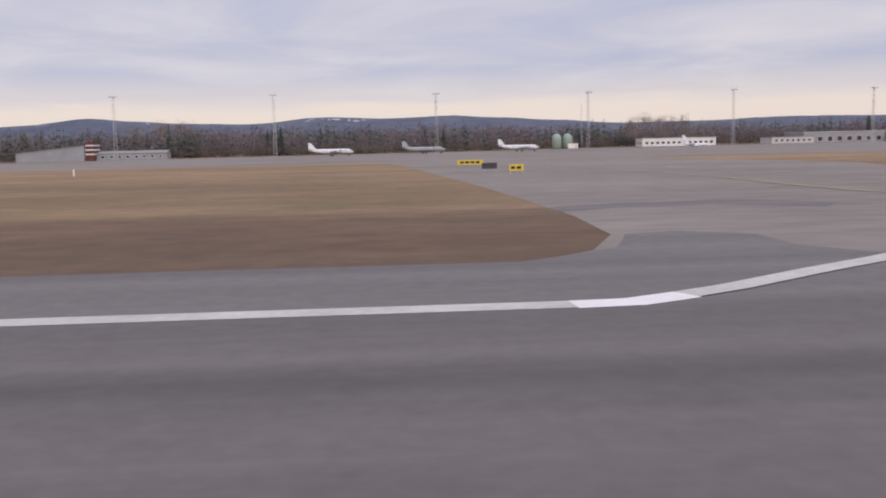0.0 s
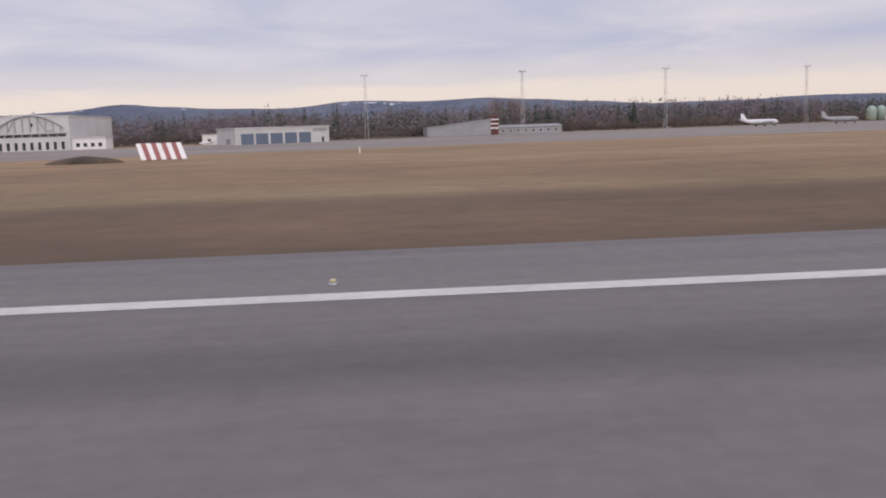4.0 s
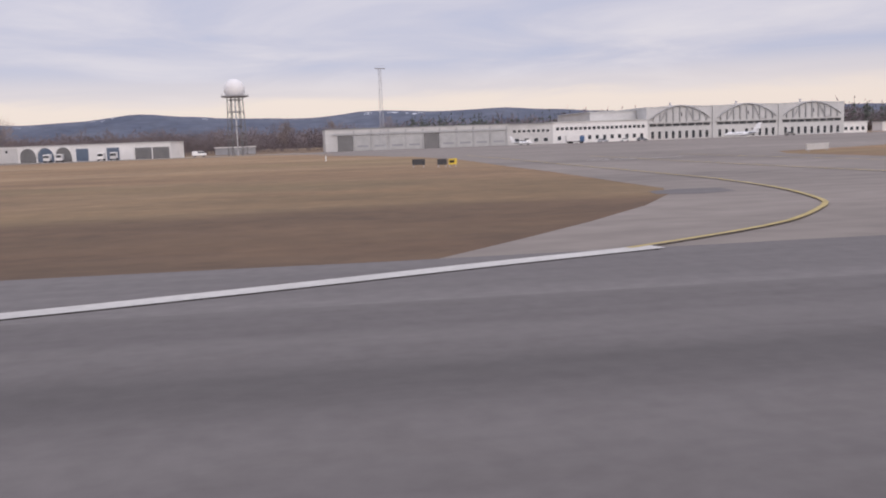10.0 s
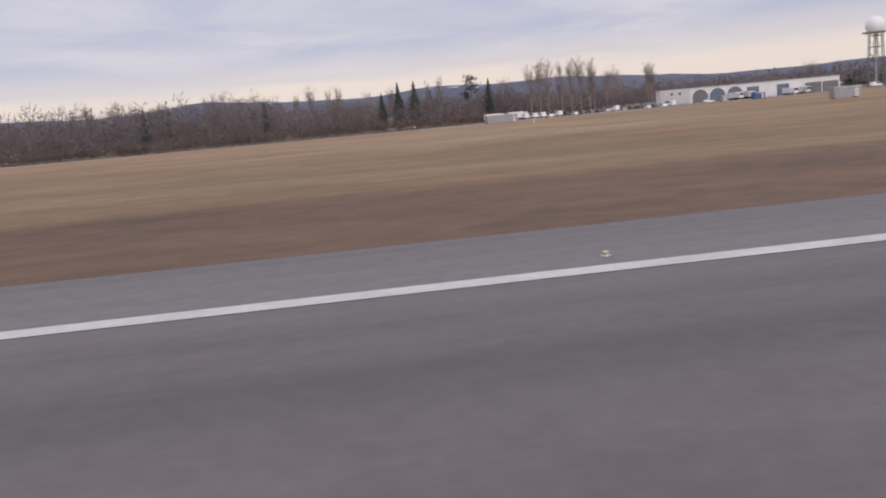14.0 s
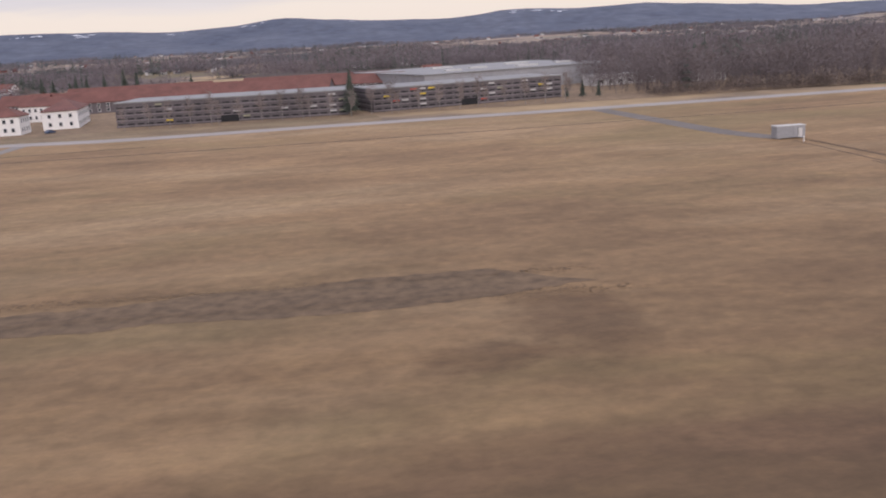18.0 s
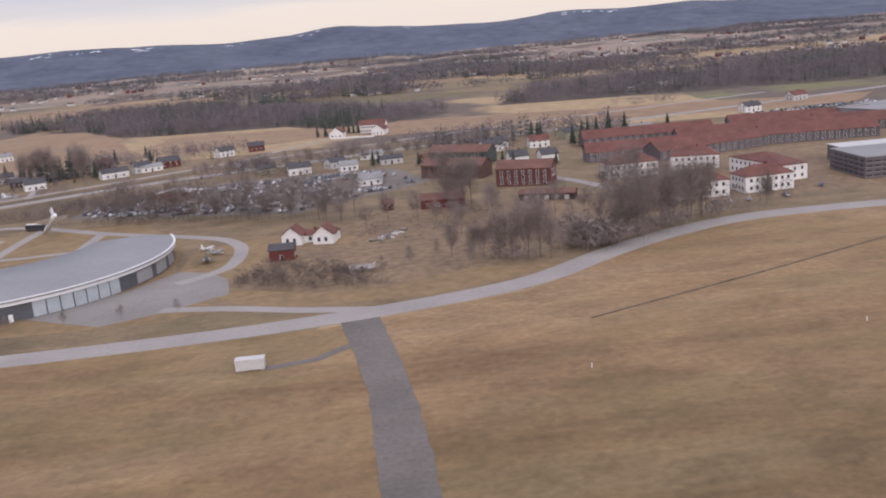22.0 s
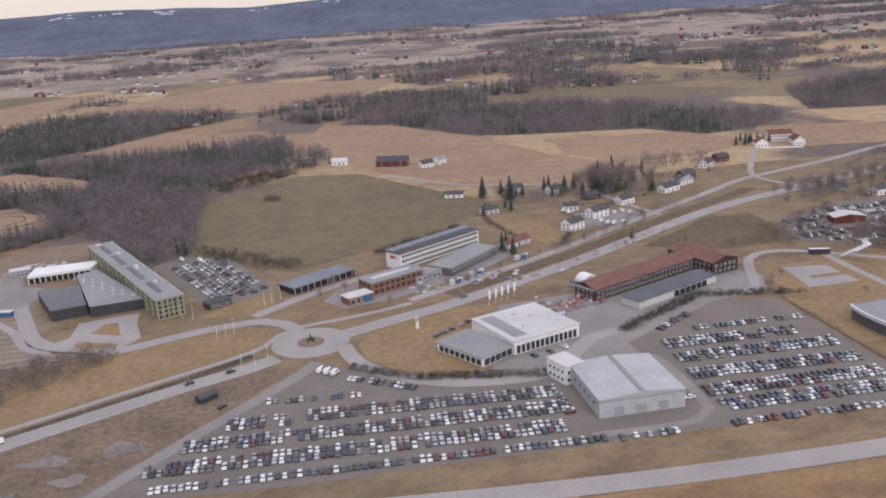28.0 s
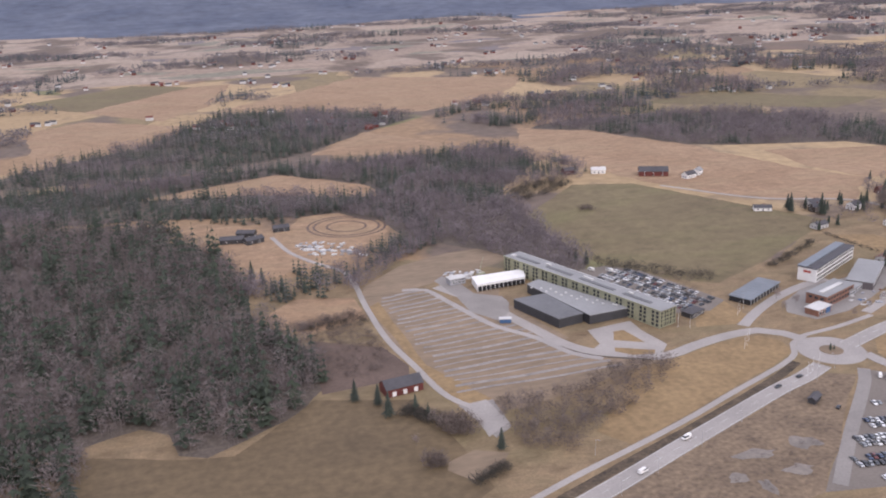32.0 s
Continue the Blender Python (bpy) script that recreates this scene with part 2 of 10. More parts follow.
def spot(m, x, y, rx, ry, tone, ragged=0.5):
    """A soft-edged patch of its own shape in a ground: wet hollow, bare sand, darker and lighter sward."""
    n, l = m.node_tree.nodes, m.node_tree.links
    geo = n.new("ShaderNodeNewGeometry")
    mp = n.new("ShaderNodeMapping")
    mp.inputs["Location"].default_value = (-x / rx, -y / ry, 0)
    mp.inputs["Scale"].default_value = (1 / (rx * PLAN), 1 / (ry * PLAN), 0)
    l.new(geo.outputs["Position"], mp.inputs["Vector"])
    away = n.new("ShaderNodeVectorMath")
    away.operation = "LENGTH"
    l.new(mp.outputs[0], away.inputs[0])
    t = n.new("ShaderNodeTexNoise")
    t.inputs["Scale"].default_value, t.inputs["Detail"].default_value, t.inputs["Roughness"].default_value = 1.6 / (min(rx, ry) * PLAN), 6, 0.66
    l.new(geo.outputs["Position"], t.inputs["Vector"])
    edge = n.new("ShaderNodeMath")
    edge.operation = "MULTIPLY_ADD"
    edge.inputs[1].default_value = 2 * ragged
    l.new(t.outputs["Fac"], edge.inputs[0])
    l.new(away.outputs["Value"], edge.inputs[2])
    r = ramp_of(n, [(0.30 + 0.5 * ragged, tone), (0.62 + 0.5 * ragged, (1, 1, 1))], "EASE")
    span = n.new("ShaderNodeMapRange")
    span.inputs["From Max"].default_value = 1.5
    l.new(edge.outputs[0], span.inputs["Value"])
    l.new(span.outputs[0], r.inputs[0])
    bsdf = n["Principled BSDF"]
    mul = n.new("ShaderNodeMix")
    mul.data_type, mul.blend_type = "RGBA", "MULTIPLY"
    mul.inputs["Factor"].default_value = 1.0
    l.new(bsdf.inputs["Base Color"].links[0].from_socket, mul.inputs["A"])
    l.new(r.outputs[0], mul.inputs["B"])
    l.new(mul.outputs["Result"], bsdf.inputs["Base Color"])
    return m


def glass_like(name, colour, rough=0.12):
    m = mat(name, colour, rough, 0.1, 0.3, 3)
    m.node_tree.nodes["Principled BSDF"].inputs["Specular IOR Level"].default_value = 0.6
    return m


DRY = banded("dry_grass", (0.205, 0.122, 0.060), (0.286, 0.178, 0.088), 0.03, 0.010, 0.95, 0.5, 0.03, 0.12, (0.340, 0.232, 0.128), (0.07, 0.22))
tufts(DRY, (0.192, 0.142, 0.060), 0.55)
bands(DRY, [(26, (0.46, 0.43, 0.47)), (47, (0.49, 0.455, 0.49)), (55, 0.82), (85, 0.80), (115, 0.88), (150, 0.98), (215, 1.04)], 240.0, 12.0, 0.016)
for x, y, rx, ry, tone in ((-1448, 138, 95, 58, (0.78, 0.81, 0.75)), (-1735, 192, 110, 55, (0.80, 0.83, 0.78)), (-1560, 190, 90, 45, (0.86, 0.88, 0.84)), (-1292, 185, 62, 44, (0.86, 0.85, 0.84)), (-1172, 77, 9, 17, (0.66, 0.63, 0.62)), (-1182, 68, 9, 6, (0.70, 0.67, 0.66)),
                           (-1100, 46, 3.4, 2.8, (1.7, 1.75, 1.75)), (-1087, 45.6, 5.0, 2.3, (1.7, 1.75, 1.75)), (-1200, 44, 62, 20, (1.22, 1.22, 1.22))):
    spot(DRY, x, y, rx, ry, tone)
ROUGH = banded("rough_pale_grass", (0.168, 0.117, 0.069), (0.250, 0.175, 0.101), 0.03, 0.022, 0.95, 0.8, 0.0, 0.15, (0.204, 0.152, 0.085), (0.07, 0.34))
tufts(ROUGH, (0.19, 0.150, 0.075))
ASPHALT = banded("runway_asphalt", (0.126, 0.113, 0.107), (0.165, 0.150, 0.140), 0.30, 0.006, 0.88, 2.2, 0.006, 0.08, None, (0.6, 0.10))
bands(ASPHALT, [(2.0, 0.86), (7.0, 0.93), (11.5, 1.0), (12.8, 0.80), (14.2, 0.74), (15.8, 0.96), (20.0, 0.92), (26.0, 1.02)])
SHOULDER = banded("shoulder_asphalt", (0.127, 0.115, 0.109), (0.177, 0.162, 0.152), 0.3, 0.01, 0.9, 1.8, 0.006, 0.10)
APRON = mat("apron_concrete", (0.282, 0.242, 0.206), 0.9, 0.17, 0.035, 0.5, 0.004, stretch=(0.5, 1, 1))
ROAD = mat("service_road_asphalt", (0.38, 0.345, 0.312), 0.9, 0.10, 0.04, 0.8, 0.004)
STREET = mat("grey_street_asphalt", (0.375, 0.342, 0.312), 0.9, 0.10, 0.04, 0.8)
TRACK = mat("dark_gravel_track", (0.205, 0.178, 0.155), 0.95, 0.15, 0.05, 0.9)
YARD = mat("worn_yard_asphalt", (0.30, 0.272, 0.245), 0.9, 0.12, 0.04, 0.8)
LOT = mat("car_park_gravel", (0.22, 0.187, 0.157), 0.95, 0.12, 0.03, 0.8)
GRAVEL = mat("pale_gravel_field", (0.285, 0.209, 0.138), 0.95, 0.16, 0.03, 0.3, stretch=(0.35, 1.0, 1))
WHITE_PAINT = mat("worn_white_road_paint", (0.60, 0.58, 0.535), 0.8, 0.10, 0.4, 4)
YELLOW_PAINT = mat("worn_yellow_road_paint", (0.50, 0.39, 0.15), 0.8, 0.12, 0.4, 4)
TAN = tufts(mat("stubble_field", (0.356, 0.236, 0.145), 0.95, 0.14, 0.012, 0.15, 0.0, tint=(0.288, 0.182, 0.108)), (0.305, 0.220, 0.130), 0.5)
LAWN = mat("dry_lawn", (0.315, 0.213, 0.106), 0.95, 0.2, 0.04, 0.25, 0.0, tint=(0.235, 0.157, 0.078))
OLIVE = tufts(mat("green_pasture", (0.188, 0.147, 0.078), 0.95, 0.12, 0.008, 0.12, tint=(0.156, 0.118, 0.064)), (0.154, 0.136, 0.060), 0.6)
PASTURE = mat("brown_green_pasture", (0.168, 0.118, 0.063), 0.95, 0.2, 0.02, 0.2, tint=(0.122, 0.086, 0.047))
RUT = mat("trodden_soil_rut", (0.165, 0.105, 0.060), 0.95, 0.3, 0.15, 0.9, tint=(0.12, 0.077, 0.046))
STONY = mat("grey_stony_strip", (0.35, 0.315, 0.285), 0.95, 0.2, 0.08, 0.7)
PLOUGH = mat("ploughed_soil", (0.16, 0.11, 0.085), 0.95, 0.15, 0.03, 0.5)
SCRUB = mat("brown_scrub_ground", (0.300, 0.204, 0.116), 0.95, 0.28, 0.035, 0.3, tint=(0.205, 0.140, 0.086))
DAMP = mat("damp_dark_grass", (0.182, 0.119, 0.066), 0.95, 0.3, 0.12, 0.6, tint=(0.146, 0.096, 0.054))
MARSH = mat("brown_marshy_ground", (0.245, 0.176, 0.112), 0.95, 0.28, 0.05, 0.4, tint=(0.165, 0.118, 0.078))
DITCH = mat("dark_wet_ditch", (0.15, 0.108, 0.068), 0.9, 0.35, 0.12, 0.6)
MUD = mat("pale_wet_mud", (0.245, 0.203, 0.162), 0.4, 0.2, 0.06, 0.5)
WHITE_WALL = mat("white_rendered_wall", (0.83, 0.81, 0.775), 0.8, 0.06, 0.15, 2)
OFFWHITE = mat("offwhite_cladding", (0.60, 0.585, 0.56), 0.75, 0.08, 0.2, 2)
HANGAR_WHITE = mat("hangar_white_steel", (0.62, 0.61, 0.585), 0.6, 0.08, 0.1, 1.5, 0.01)
TRUSS_GREY = mat("truss_grey_steel", (0.44, 0.435, 0.43), 0.6, 0.08, 0.3, 2)
GREY_CLAD = mat("grey_steel_cladding", (0.34, 0.34, 0.35), 0.55, 0.08, 0.2, 1.5)
DARK_CLAD = mat("charcoal_cladding", (0.055, 0.055, 0.06), 0.6, 0.15, 0.2, 1.5)
DARK_BROWN = mat("dark_brown_timber", (0.06, 0.042, 0.035), 0.8, 0.2, 0.2, 3)
RED_WOOD = mat("falu_red_timber", (0.165, 0.045, 0.036), 0.85, 0.15, 0.3, 3)
BRICK = mat("red_brick_wall", (0.165, 0.062, 0.052), 0.9, 0.15, 0.3, 4)
ORANGE_BRICK = mat("orange_brick_wall", (0.27, 0.135, 0.09), 0.9, 0.12, 0.3, 4)
GREEN_CLAD = mat("dark_green_grey_cladding", (0.085, 0.105, 0.092), 0.75, 0.15, 0.3, 3)
DULL_BRICK = mat("dull_brown_brick_wall", (0.135, 0.078, 0.062), 0.9, 0.15, 0.3, 4)
RED_ROOF = mat("red_clay_roof", (0.210, 0.086, 0.066), 0.85, 0.18, 0.15, 2.5, 0.03)
RUST_ROOF = mat("rust_red_tile_roof", (0.215, 0.105, 0.078), 0.85, 0.15, 0.15, 2.5, 0.03)
DARK_ROOF = mat("dark_slate_roof", (0.085, 0.08, 0.085), 0.7, 0.15, 0.2, 2.5)
GREY_ROOF = mat("grey_felt_roof", (0.30, 0.298, 0.29), 0.8, 0.08, 0.05, 1.0)
PALE_ROOF = mat("pale_membrane_roof", (0.60, 0.585, 0.555), 0.7, 0.08, 0.06, 0.8)
MUSEUM_WALL = mat("museum_dark_cladding", (0.105, 0.11, 0.125), 0.6, 0.12, 0.2, 1.5)
MUSEUM_ROOF = mat("museum_grey_membrane", (0.288, 0.288, 0.285), 0.7, 0.06, 0.05, 0.6)
LIGHT_METAL = mat("light_metal_fascia", (0.82, 0.82, 0.82), 0.4, 0.05, 0.2, 2, metal=0.2)
STEEL = mat("galvanised_steel", (0.52, 0.52, 0.53), 0.45, 0.1, 0.5, 4, metal=0.6)
GARAGE_LATTICE = mat("brown_grey_louvre", (0.158, 0.136, 0.142), 0.75, 0.15, 0.1, 2)
# near-black that paints the shade inside openings onto closed panels
PAINTED_SHADE = mat("painted_interior_shade", (0.025, 0.024, 0.026), 0.9, 0.1, 0.5, 2)
GLASS = glass_like("dark_window_glass", (0.045, 0.052, 0.062))
BLUE_GLASS = glass_like("blue_door_panel", (0.13, 0.17, 0.23), 0.35)
PALE_GLASS = glass_like("pale_glazed_front", (0.47, 0.52, 0.55), 0.3)
YELLOW_GREEN = mat("mustard_green_facade", (0.36, 0.355, 0.235), 0.6, 0.10, 0.15, 1.2)
GREEN_TANK = mat("pale_green_tank_steel", (0.34, 0.43, 0.36), 0.5, 0.08, 0.3, 2)
BLUE = mat("blue_tarpaulin", (0.06, 0.14, 0.29), 0.6, 0.12, 0.5, 3)
CRANE_RED = mat("red_painted_steel", (0.50, 0.075, 0.05), 0.5, 0.12, 0.5, 3)
YELLOW = mat("yellow_sign_sheet", (0.70, 0.50, 0.05), 0.5, 0.05, 0.5, 3)
BLACK = mat("black_rubber", (0.02, 0.02, 0.021), 0.85, 0.1, 1, 5)
PLANE_WHITE = mat("white_aircraft_paint", (0.78, 0.78, 0.78), 0.3, 0.04, 0.3, 2)
PLANE_GREY = mat("grey_aircraft_paint", (0.36, 0.37, 0.38), 0.35, 0.06, 0.3, 2)
RADOME = mat("white_radome_panels", (0.80, 0.79, 0.77), 0.5, 0.03, 0.3, 2)
BARK = mat("grey_brown_bark", (0.21, 0.18, 0.16), 0.95, 0.2, 0.5, 5)
TWIG = mat("bare_brown_grey_twigs", (0.305, 0.248, 0.222), 0.95, 0.26, 0.05, 0.16, tint=(0.212, 0.172, 0.154))
# twig brown of the farther woods, with bluish haze mixed into the colour
WOOD_HAZE_TWIG = mat("bare_brown_twigs_haze_tinted", (0.246, 0.207, 0.214), 0.95, 0.26, 0.05, 0.16, tint=(0.158, 0.131, 0.138))
NEAR_TWIG = mat("bare_dark_brown_twigs", (0.226, 0.188, 0.184), 0.95, 0.26, 0.05, 0.16, tint=(0.150, 0.124, 0.124))
FOREST_TWIG = mat("bare_grey_brown_forest_twigs", (0.238, 0.196, 0.186), 0.95, 0.26, 0.05, 0.16, tint=(0.158, 0.130, 0.124))
FOREST_NEEDLE = mat("deep_green_forest_needles", (0.046, 0.060, 0.036), 0.9, 0.25, 0.05, 0.8, tint=(0.030, 0.040, 0.027))
# far woods and spruces: distance haze is painted in as a paler, greyer base colour
FAR_HAZE_TWIG = mat("far_woods_haze_greyed", (0.205, 0.184, 0.192), 0.95, 0.22, 0.02, 0.1, tint=(0.145, 0.130, 0.140))
FAR_HAZE_NEEDLE = mat("far_spruces_haze_greyed", (0.066, 0.080, 0.078), 0.9, 0.22, 0.02, 0.1, tint=(0.050, 0.062, 0.064))
FLOOR = mat("brown_woodland_floor", (0.15, 0.118, 0.092), 0.95, 0.3, 0.04, 0.4, tint=(0.10, 0.08, 0.065))
BUSH = mat("bare_brown_brushwood", (0.20, 0.158, 0.135), 0.95, 0.25, 0.06, 0.6, tint=(0.13, 0.10, 0.088))
HEDGE = mat("dark_clipped_hedge_twigs", (0.10, 0.088, 0.072), 0.95, 0.25, 0.1, 0.8)
BIRCH = mat("pale_birch_bark", (0.36, 0.33, 0.30), 0.9, 0.2, 0.5, 4)
NEEDLE = mat("dark_spruce_needles", (0.068, 0.082, 0.058), 0.9, 0.25, 0.05, 0.8, tint=(0.046, 0.056, 0.044))
# ridge forest: the blue of distant haze is painted into its base colour
RIDGE = mat("forested_ridge_haze_blue", (0.126, 0.142, 0.184), 1.0, 0.20, 0.0045, 0.022, tint=(0.076, 0.092, 0.134))
SNOW = mat("old_snow_patch", (0.72, 0.75, 0.80), 0.8, 0.05, 0.05, 1)
CAR_COLOURS = [(0.74, 0.74, 0.74), (0.04, 0.042, 0.046), (0.33, 0.34, 0.35), (0.12, 0.125, 0.13), (0.70, 0.70, 0.68), (0.03, 0.03, 0.033), (0.42, 0.43, 0.44), (0.07, 0.08, 0.10), (0.50, 0.51, 0.52),
               (0.045, 0.07, 0.13), (0.77, 0.77, 0.76), (0.16, 0.15, 0.14), (0.05, 0.052, 0.056), (0.26, 0.27, 0.28), (0.13, 0.028, 0.026), (0.09, 0.09, 0.095)]
CAR_PAINT = varied("car_paint", CAR_COLOURS, 0.35, False, 0.5)
CAR_PAINT_ISLAND = varied("car_paint_far", CAR_COLOURS, 0.35, True, 0.5)


# ---- mesh helpers ----
def link_mesh(name, bm, materials):
    me = bpy.data.meshes.new(name)
    bm.to_mesh(me)
    bm.free()
    for m in materials if isinstance(materials, (list, tuple)) else [materials]:
        me.materials.append(m)
    return new(name, me)


def part(name, bm, material, parent, label=""):
    ob = link_mesh(name, bm, material)
    ob.parent = parent
    return tagged(ob, label)


def share(name, mesh, parent, m):
    """One more piece on a mesh that exists already."""
    ob = new(name, mesh)
    ob.parent = parent
    ob.matrix_local = m
    return ob


def thing(name, x, y, z=0.0, turn=0.0, label="", category="", group="", kind=""):
    ob = new(name)
    ob.empty_display_size = 0.5
    ob.matrix_world = pose(x, y, z, 0, 0, turn)
    return tagged(ob, label, category, group, kind)


def box(bm, x0, x1, y0, y1, z0, z1, slot=0):
    v = [bm.verts.new((x, y, z)) for z in (z0, z1) for x, y in ((x0, y0), (x1, y0), (x1, y1), (x0, y1))]
    for f in ((3, 2, 1, 0), (4, 5, 6, 7), (0, 1, 5, 4), (1, 2, 6, 5), (2, 3, 7, 6), (3, 0, 4, 7)):
        bm.faces.new([v[i] for i in f]).material_index = slot
    return v


def bx(*sizes):
    bm = bmesh.new()
    box(bm, *sizes)
    return bm


def prism(bm, outline, z0, z1, slot=0):
    """A solid with this outline, counter-clockwise from above."""
    lo, hi = [bm.verts.new((x, y, z0)) for x, y in outline], [bm.verts.new((x, y, z1)) for x, y in outline]
    bm.faces.new(lo[::-1]).material_index = slot
    bm.faces.new(hi).material_index = slot
    for i in range(len(outline)):
        j = (i + 1) % len(outline)
        bm.faces.new((lo[i], lo[j], hi[j], hi[i])).material_index = slot


def tube(bm, a, b, ra, rb, sides=6, slot=0):
    """A tapered rod from a to b."""
    a, b = Vector(a), Vector(b)
    m = (b - a).to_track_quat("Z", "Y").to_matrix()
    rings = []
    for p, r in ((a, ra), (b, rb)):
        rings.append([bm.verts.new(p + m @ Vector((r * math.cos(2 * math.pi * k / sides), r * math.sin(2 * math.pi * k / sides), 0))) for k in range(sides)])
    for k in range(sides):
        bm.faces.new((rings[0][k], rings[0][(k + 1) % sides], rings[1][(k + 1) % sides], rings[1][k])).material_index = slot
    bm.faces.new(rings[0][::-1]).material_index = slot
    bm.faces.new(rings[1]).material_index = slot


def lathe(bm, profile, sides, slot=0, smooth=True):
    """Turns (radius, z) pairs round the z axis."""
    rings = [[bm.verts.new((r * math.cos(2 * math.pi * k / sides), r * math.sin(2 * math.pi * k / sides), z)) for k in range(sides)] for r, z in profile]
    for lo, hi in zip(rings, rings[1:]):
        for k in range(sides):
            f = bm.faces.new((lo[k], lo[(k + 1) % sides], hi[(k + 1) % sides], hi[k]))
            f.material_index, f.smooth = slot, smooth
    bm.faces.new(rings[0][::-1]).material_index = slot
    bm.faces.new(rings[-1]).material_index = slot


def glide(points, step=8.0):
    """Catmull-Rom through the points."""
    p = [Vector(q).to_2d() for q in points]
    p = [2 * p[0] - p[1]] + p + [2 * p[-1] - p[-2]]
    out = []
    for a, b, c, d in zip(p, p[1:], p[2:], p[3:]):
        n = max(1, int((c - b).length / step))
        for i in range(n):
            t = i / n
            out.append(0.5 * ((2 * b) + (c - a) * t + (2 * a - 5 * b + 4 * c - d) * t * t + (3 * b - a - 3 * c + d) * t ** 3))
    return out + [p[-2]]


def ribbon(bm, points, width, z, step=8.0, slot=0, smooth=True, depth=0.0):
    """A flat band along a line; with depth it gets sides."""
    line = glide(points, step) if smooth else [Vector(q).to_2d() for q in points]
    rows = []
    for i, q in enumerate(line):
        d = (line[min(i + 1, len(line) - 1)] - line[max(i - 1, 0)]).normalized()
        n = Vector((-d.y, d.x)) * width / 2
        rows.append([bm.verts.new((*(q + n), z)), bm.verts.new((*(q - n), z))])
    for a, b in zip(rows, rows[1:]):
        bm.faces.new((a[1], b[1], b[0], a[0])).material_index = slot
    if depth:
        for k in (0, 1):
            low = [bm.verts.new((r[k].co.x, r[k].co.y, z - depth)) for r in rows]
            for i in range(len(rows) - 1):
                bm.faces.new((rows[i][k], rows[i + 1][k], low[i + 1], low[i])).material_index = slot
    return rows


LAYER = [0, 0, 0]
SURFACES = []


def ground_z(x, y):
    """Height of the highest piece of ground at this place."""
    return max([-0.12] + [z for z, x0, x1, y0, y1, pts in SURFACES if x0 <= x <= x1 and y0 <= y <= y1 and inside(x, y, pts)])


def surface(pts, z):
    pts = [(p[0], p[1]) for p in pts]
    SURFACES.append((z, min(p[0] for p in pts), max(p[0] for p in pts), min(p[1] for p in pts), max(p[1] for p in pts), pts))



def layer(z):
    """Fields lie lowest, then yards, then roads; every sheet lies a little above the one before it."""
    rank = 0 if z <= 0.058 else 1 if z <= 0.072 else 2
    LAYER[rank] += 1
    return (-0.045, 0.0, 0.035)[rank] + 0.0011 * LAYER[rank]


def sheet(name, outline, z, material, label, category, rough_edge=0.0, step=12.0):
    """A flat piece of ground with this outline; its edge may wander."""
    z = layer(z) if z > 0.0 else z
    pts = [Vector(q) for q in outline]
    if rough_edge:
        fine = []
        for a, b in zip(pts, pts[1:] + pts[:1]):
            n = max(1, int((b - a).length / step))
            for i in range(n):
                q = a.lerp(b, i / n)
                s = noise.noise_vector(Vector((q.x * 0.03, q.y * 0.03, 3.1))) + 0.5 * noise.noise_vector(Vector((q.x * 0.11, q.y * 0.11, 7.7)))
                s += 0.45 * noise.noise_vector(Vector((q.x * 0.5, q.y * 0.5, 1.3)))
                fine.append(q + Vector((s.x, s.y)) * rough_edge)
        pts = fine
    surface(pts, z)
    bm = bmesh.new()
    f = bm.faces.new([bm.verts.new((q.x, q.y, z)) for q in pts])
    if f.normal.z < 0:
        f.normal_flip()
    f.normal_update()
    if f.normal.z < 0:
        bmesh.ops.reverse_faces(bm, faces=[f])
    bmesh.ops.triangulate(bm, faces=bm.faces[:])
    return tagged(link_mesh(name, bm, material), label, category, kind="structure")


def way(name, points, width, z, material, label, category="road", step=8.0):
    z = layer(z)
    bm = bmesh.new()
    rows = ribbon(bm, points, width, z, step, depth=z + 0.13)
    surface([r[0].co for r in rows] + [r[1].co for r in rows[::-1]], z)
    return tagged(link_mesh(name, bm, material), label, category, kind="structure")


def inside(x, y, poly):
    c = False
    for (xa, ya), (xb, yb) in zip(poly, poly[1:] + poly[:1]):
        if (ya > y) != (yb > y) and x < (xb - xa) * (y - ya) / (yb - ya) + xa:
            c = not c
    return c


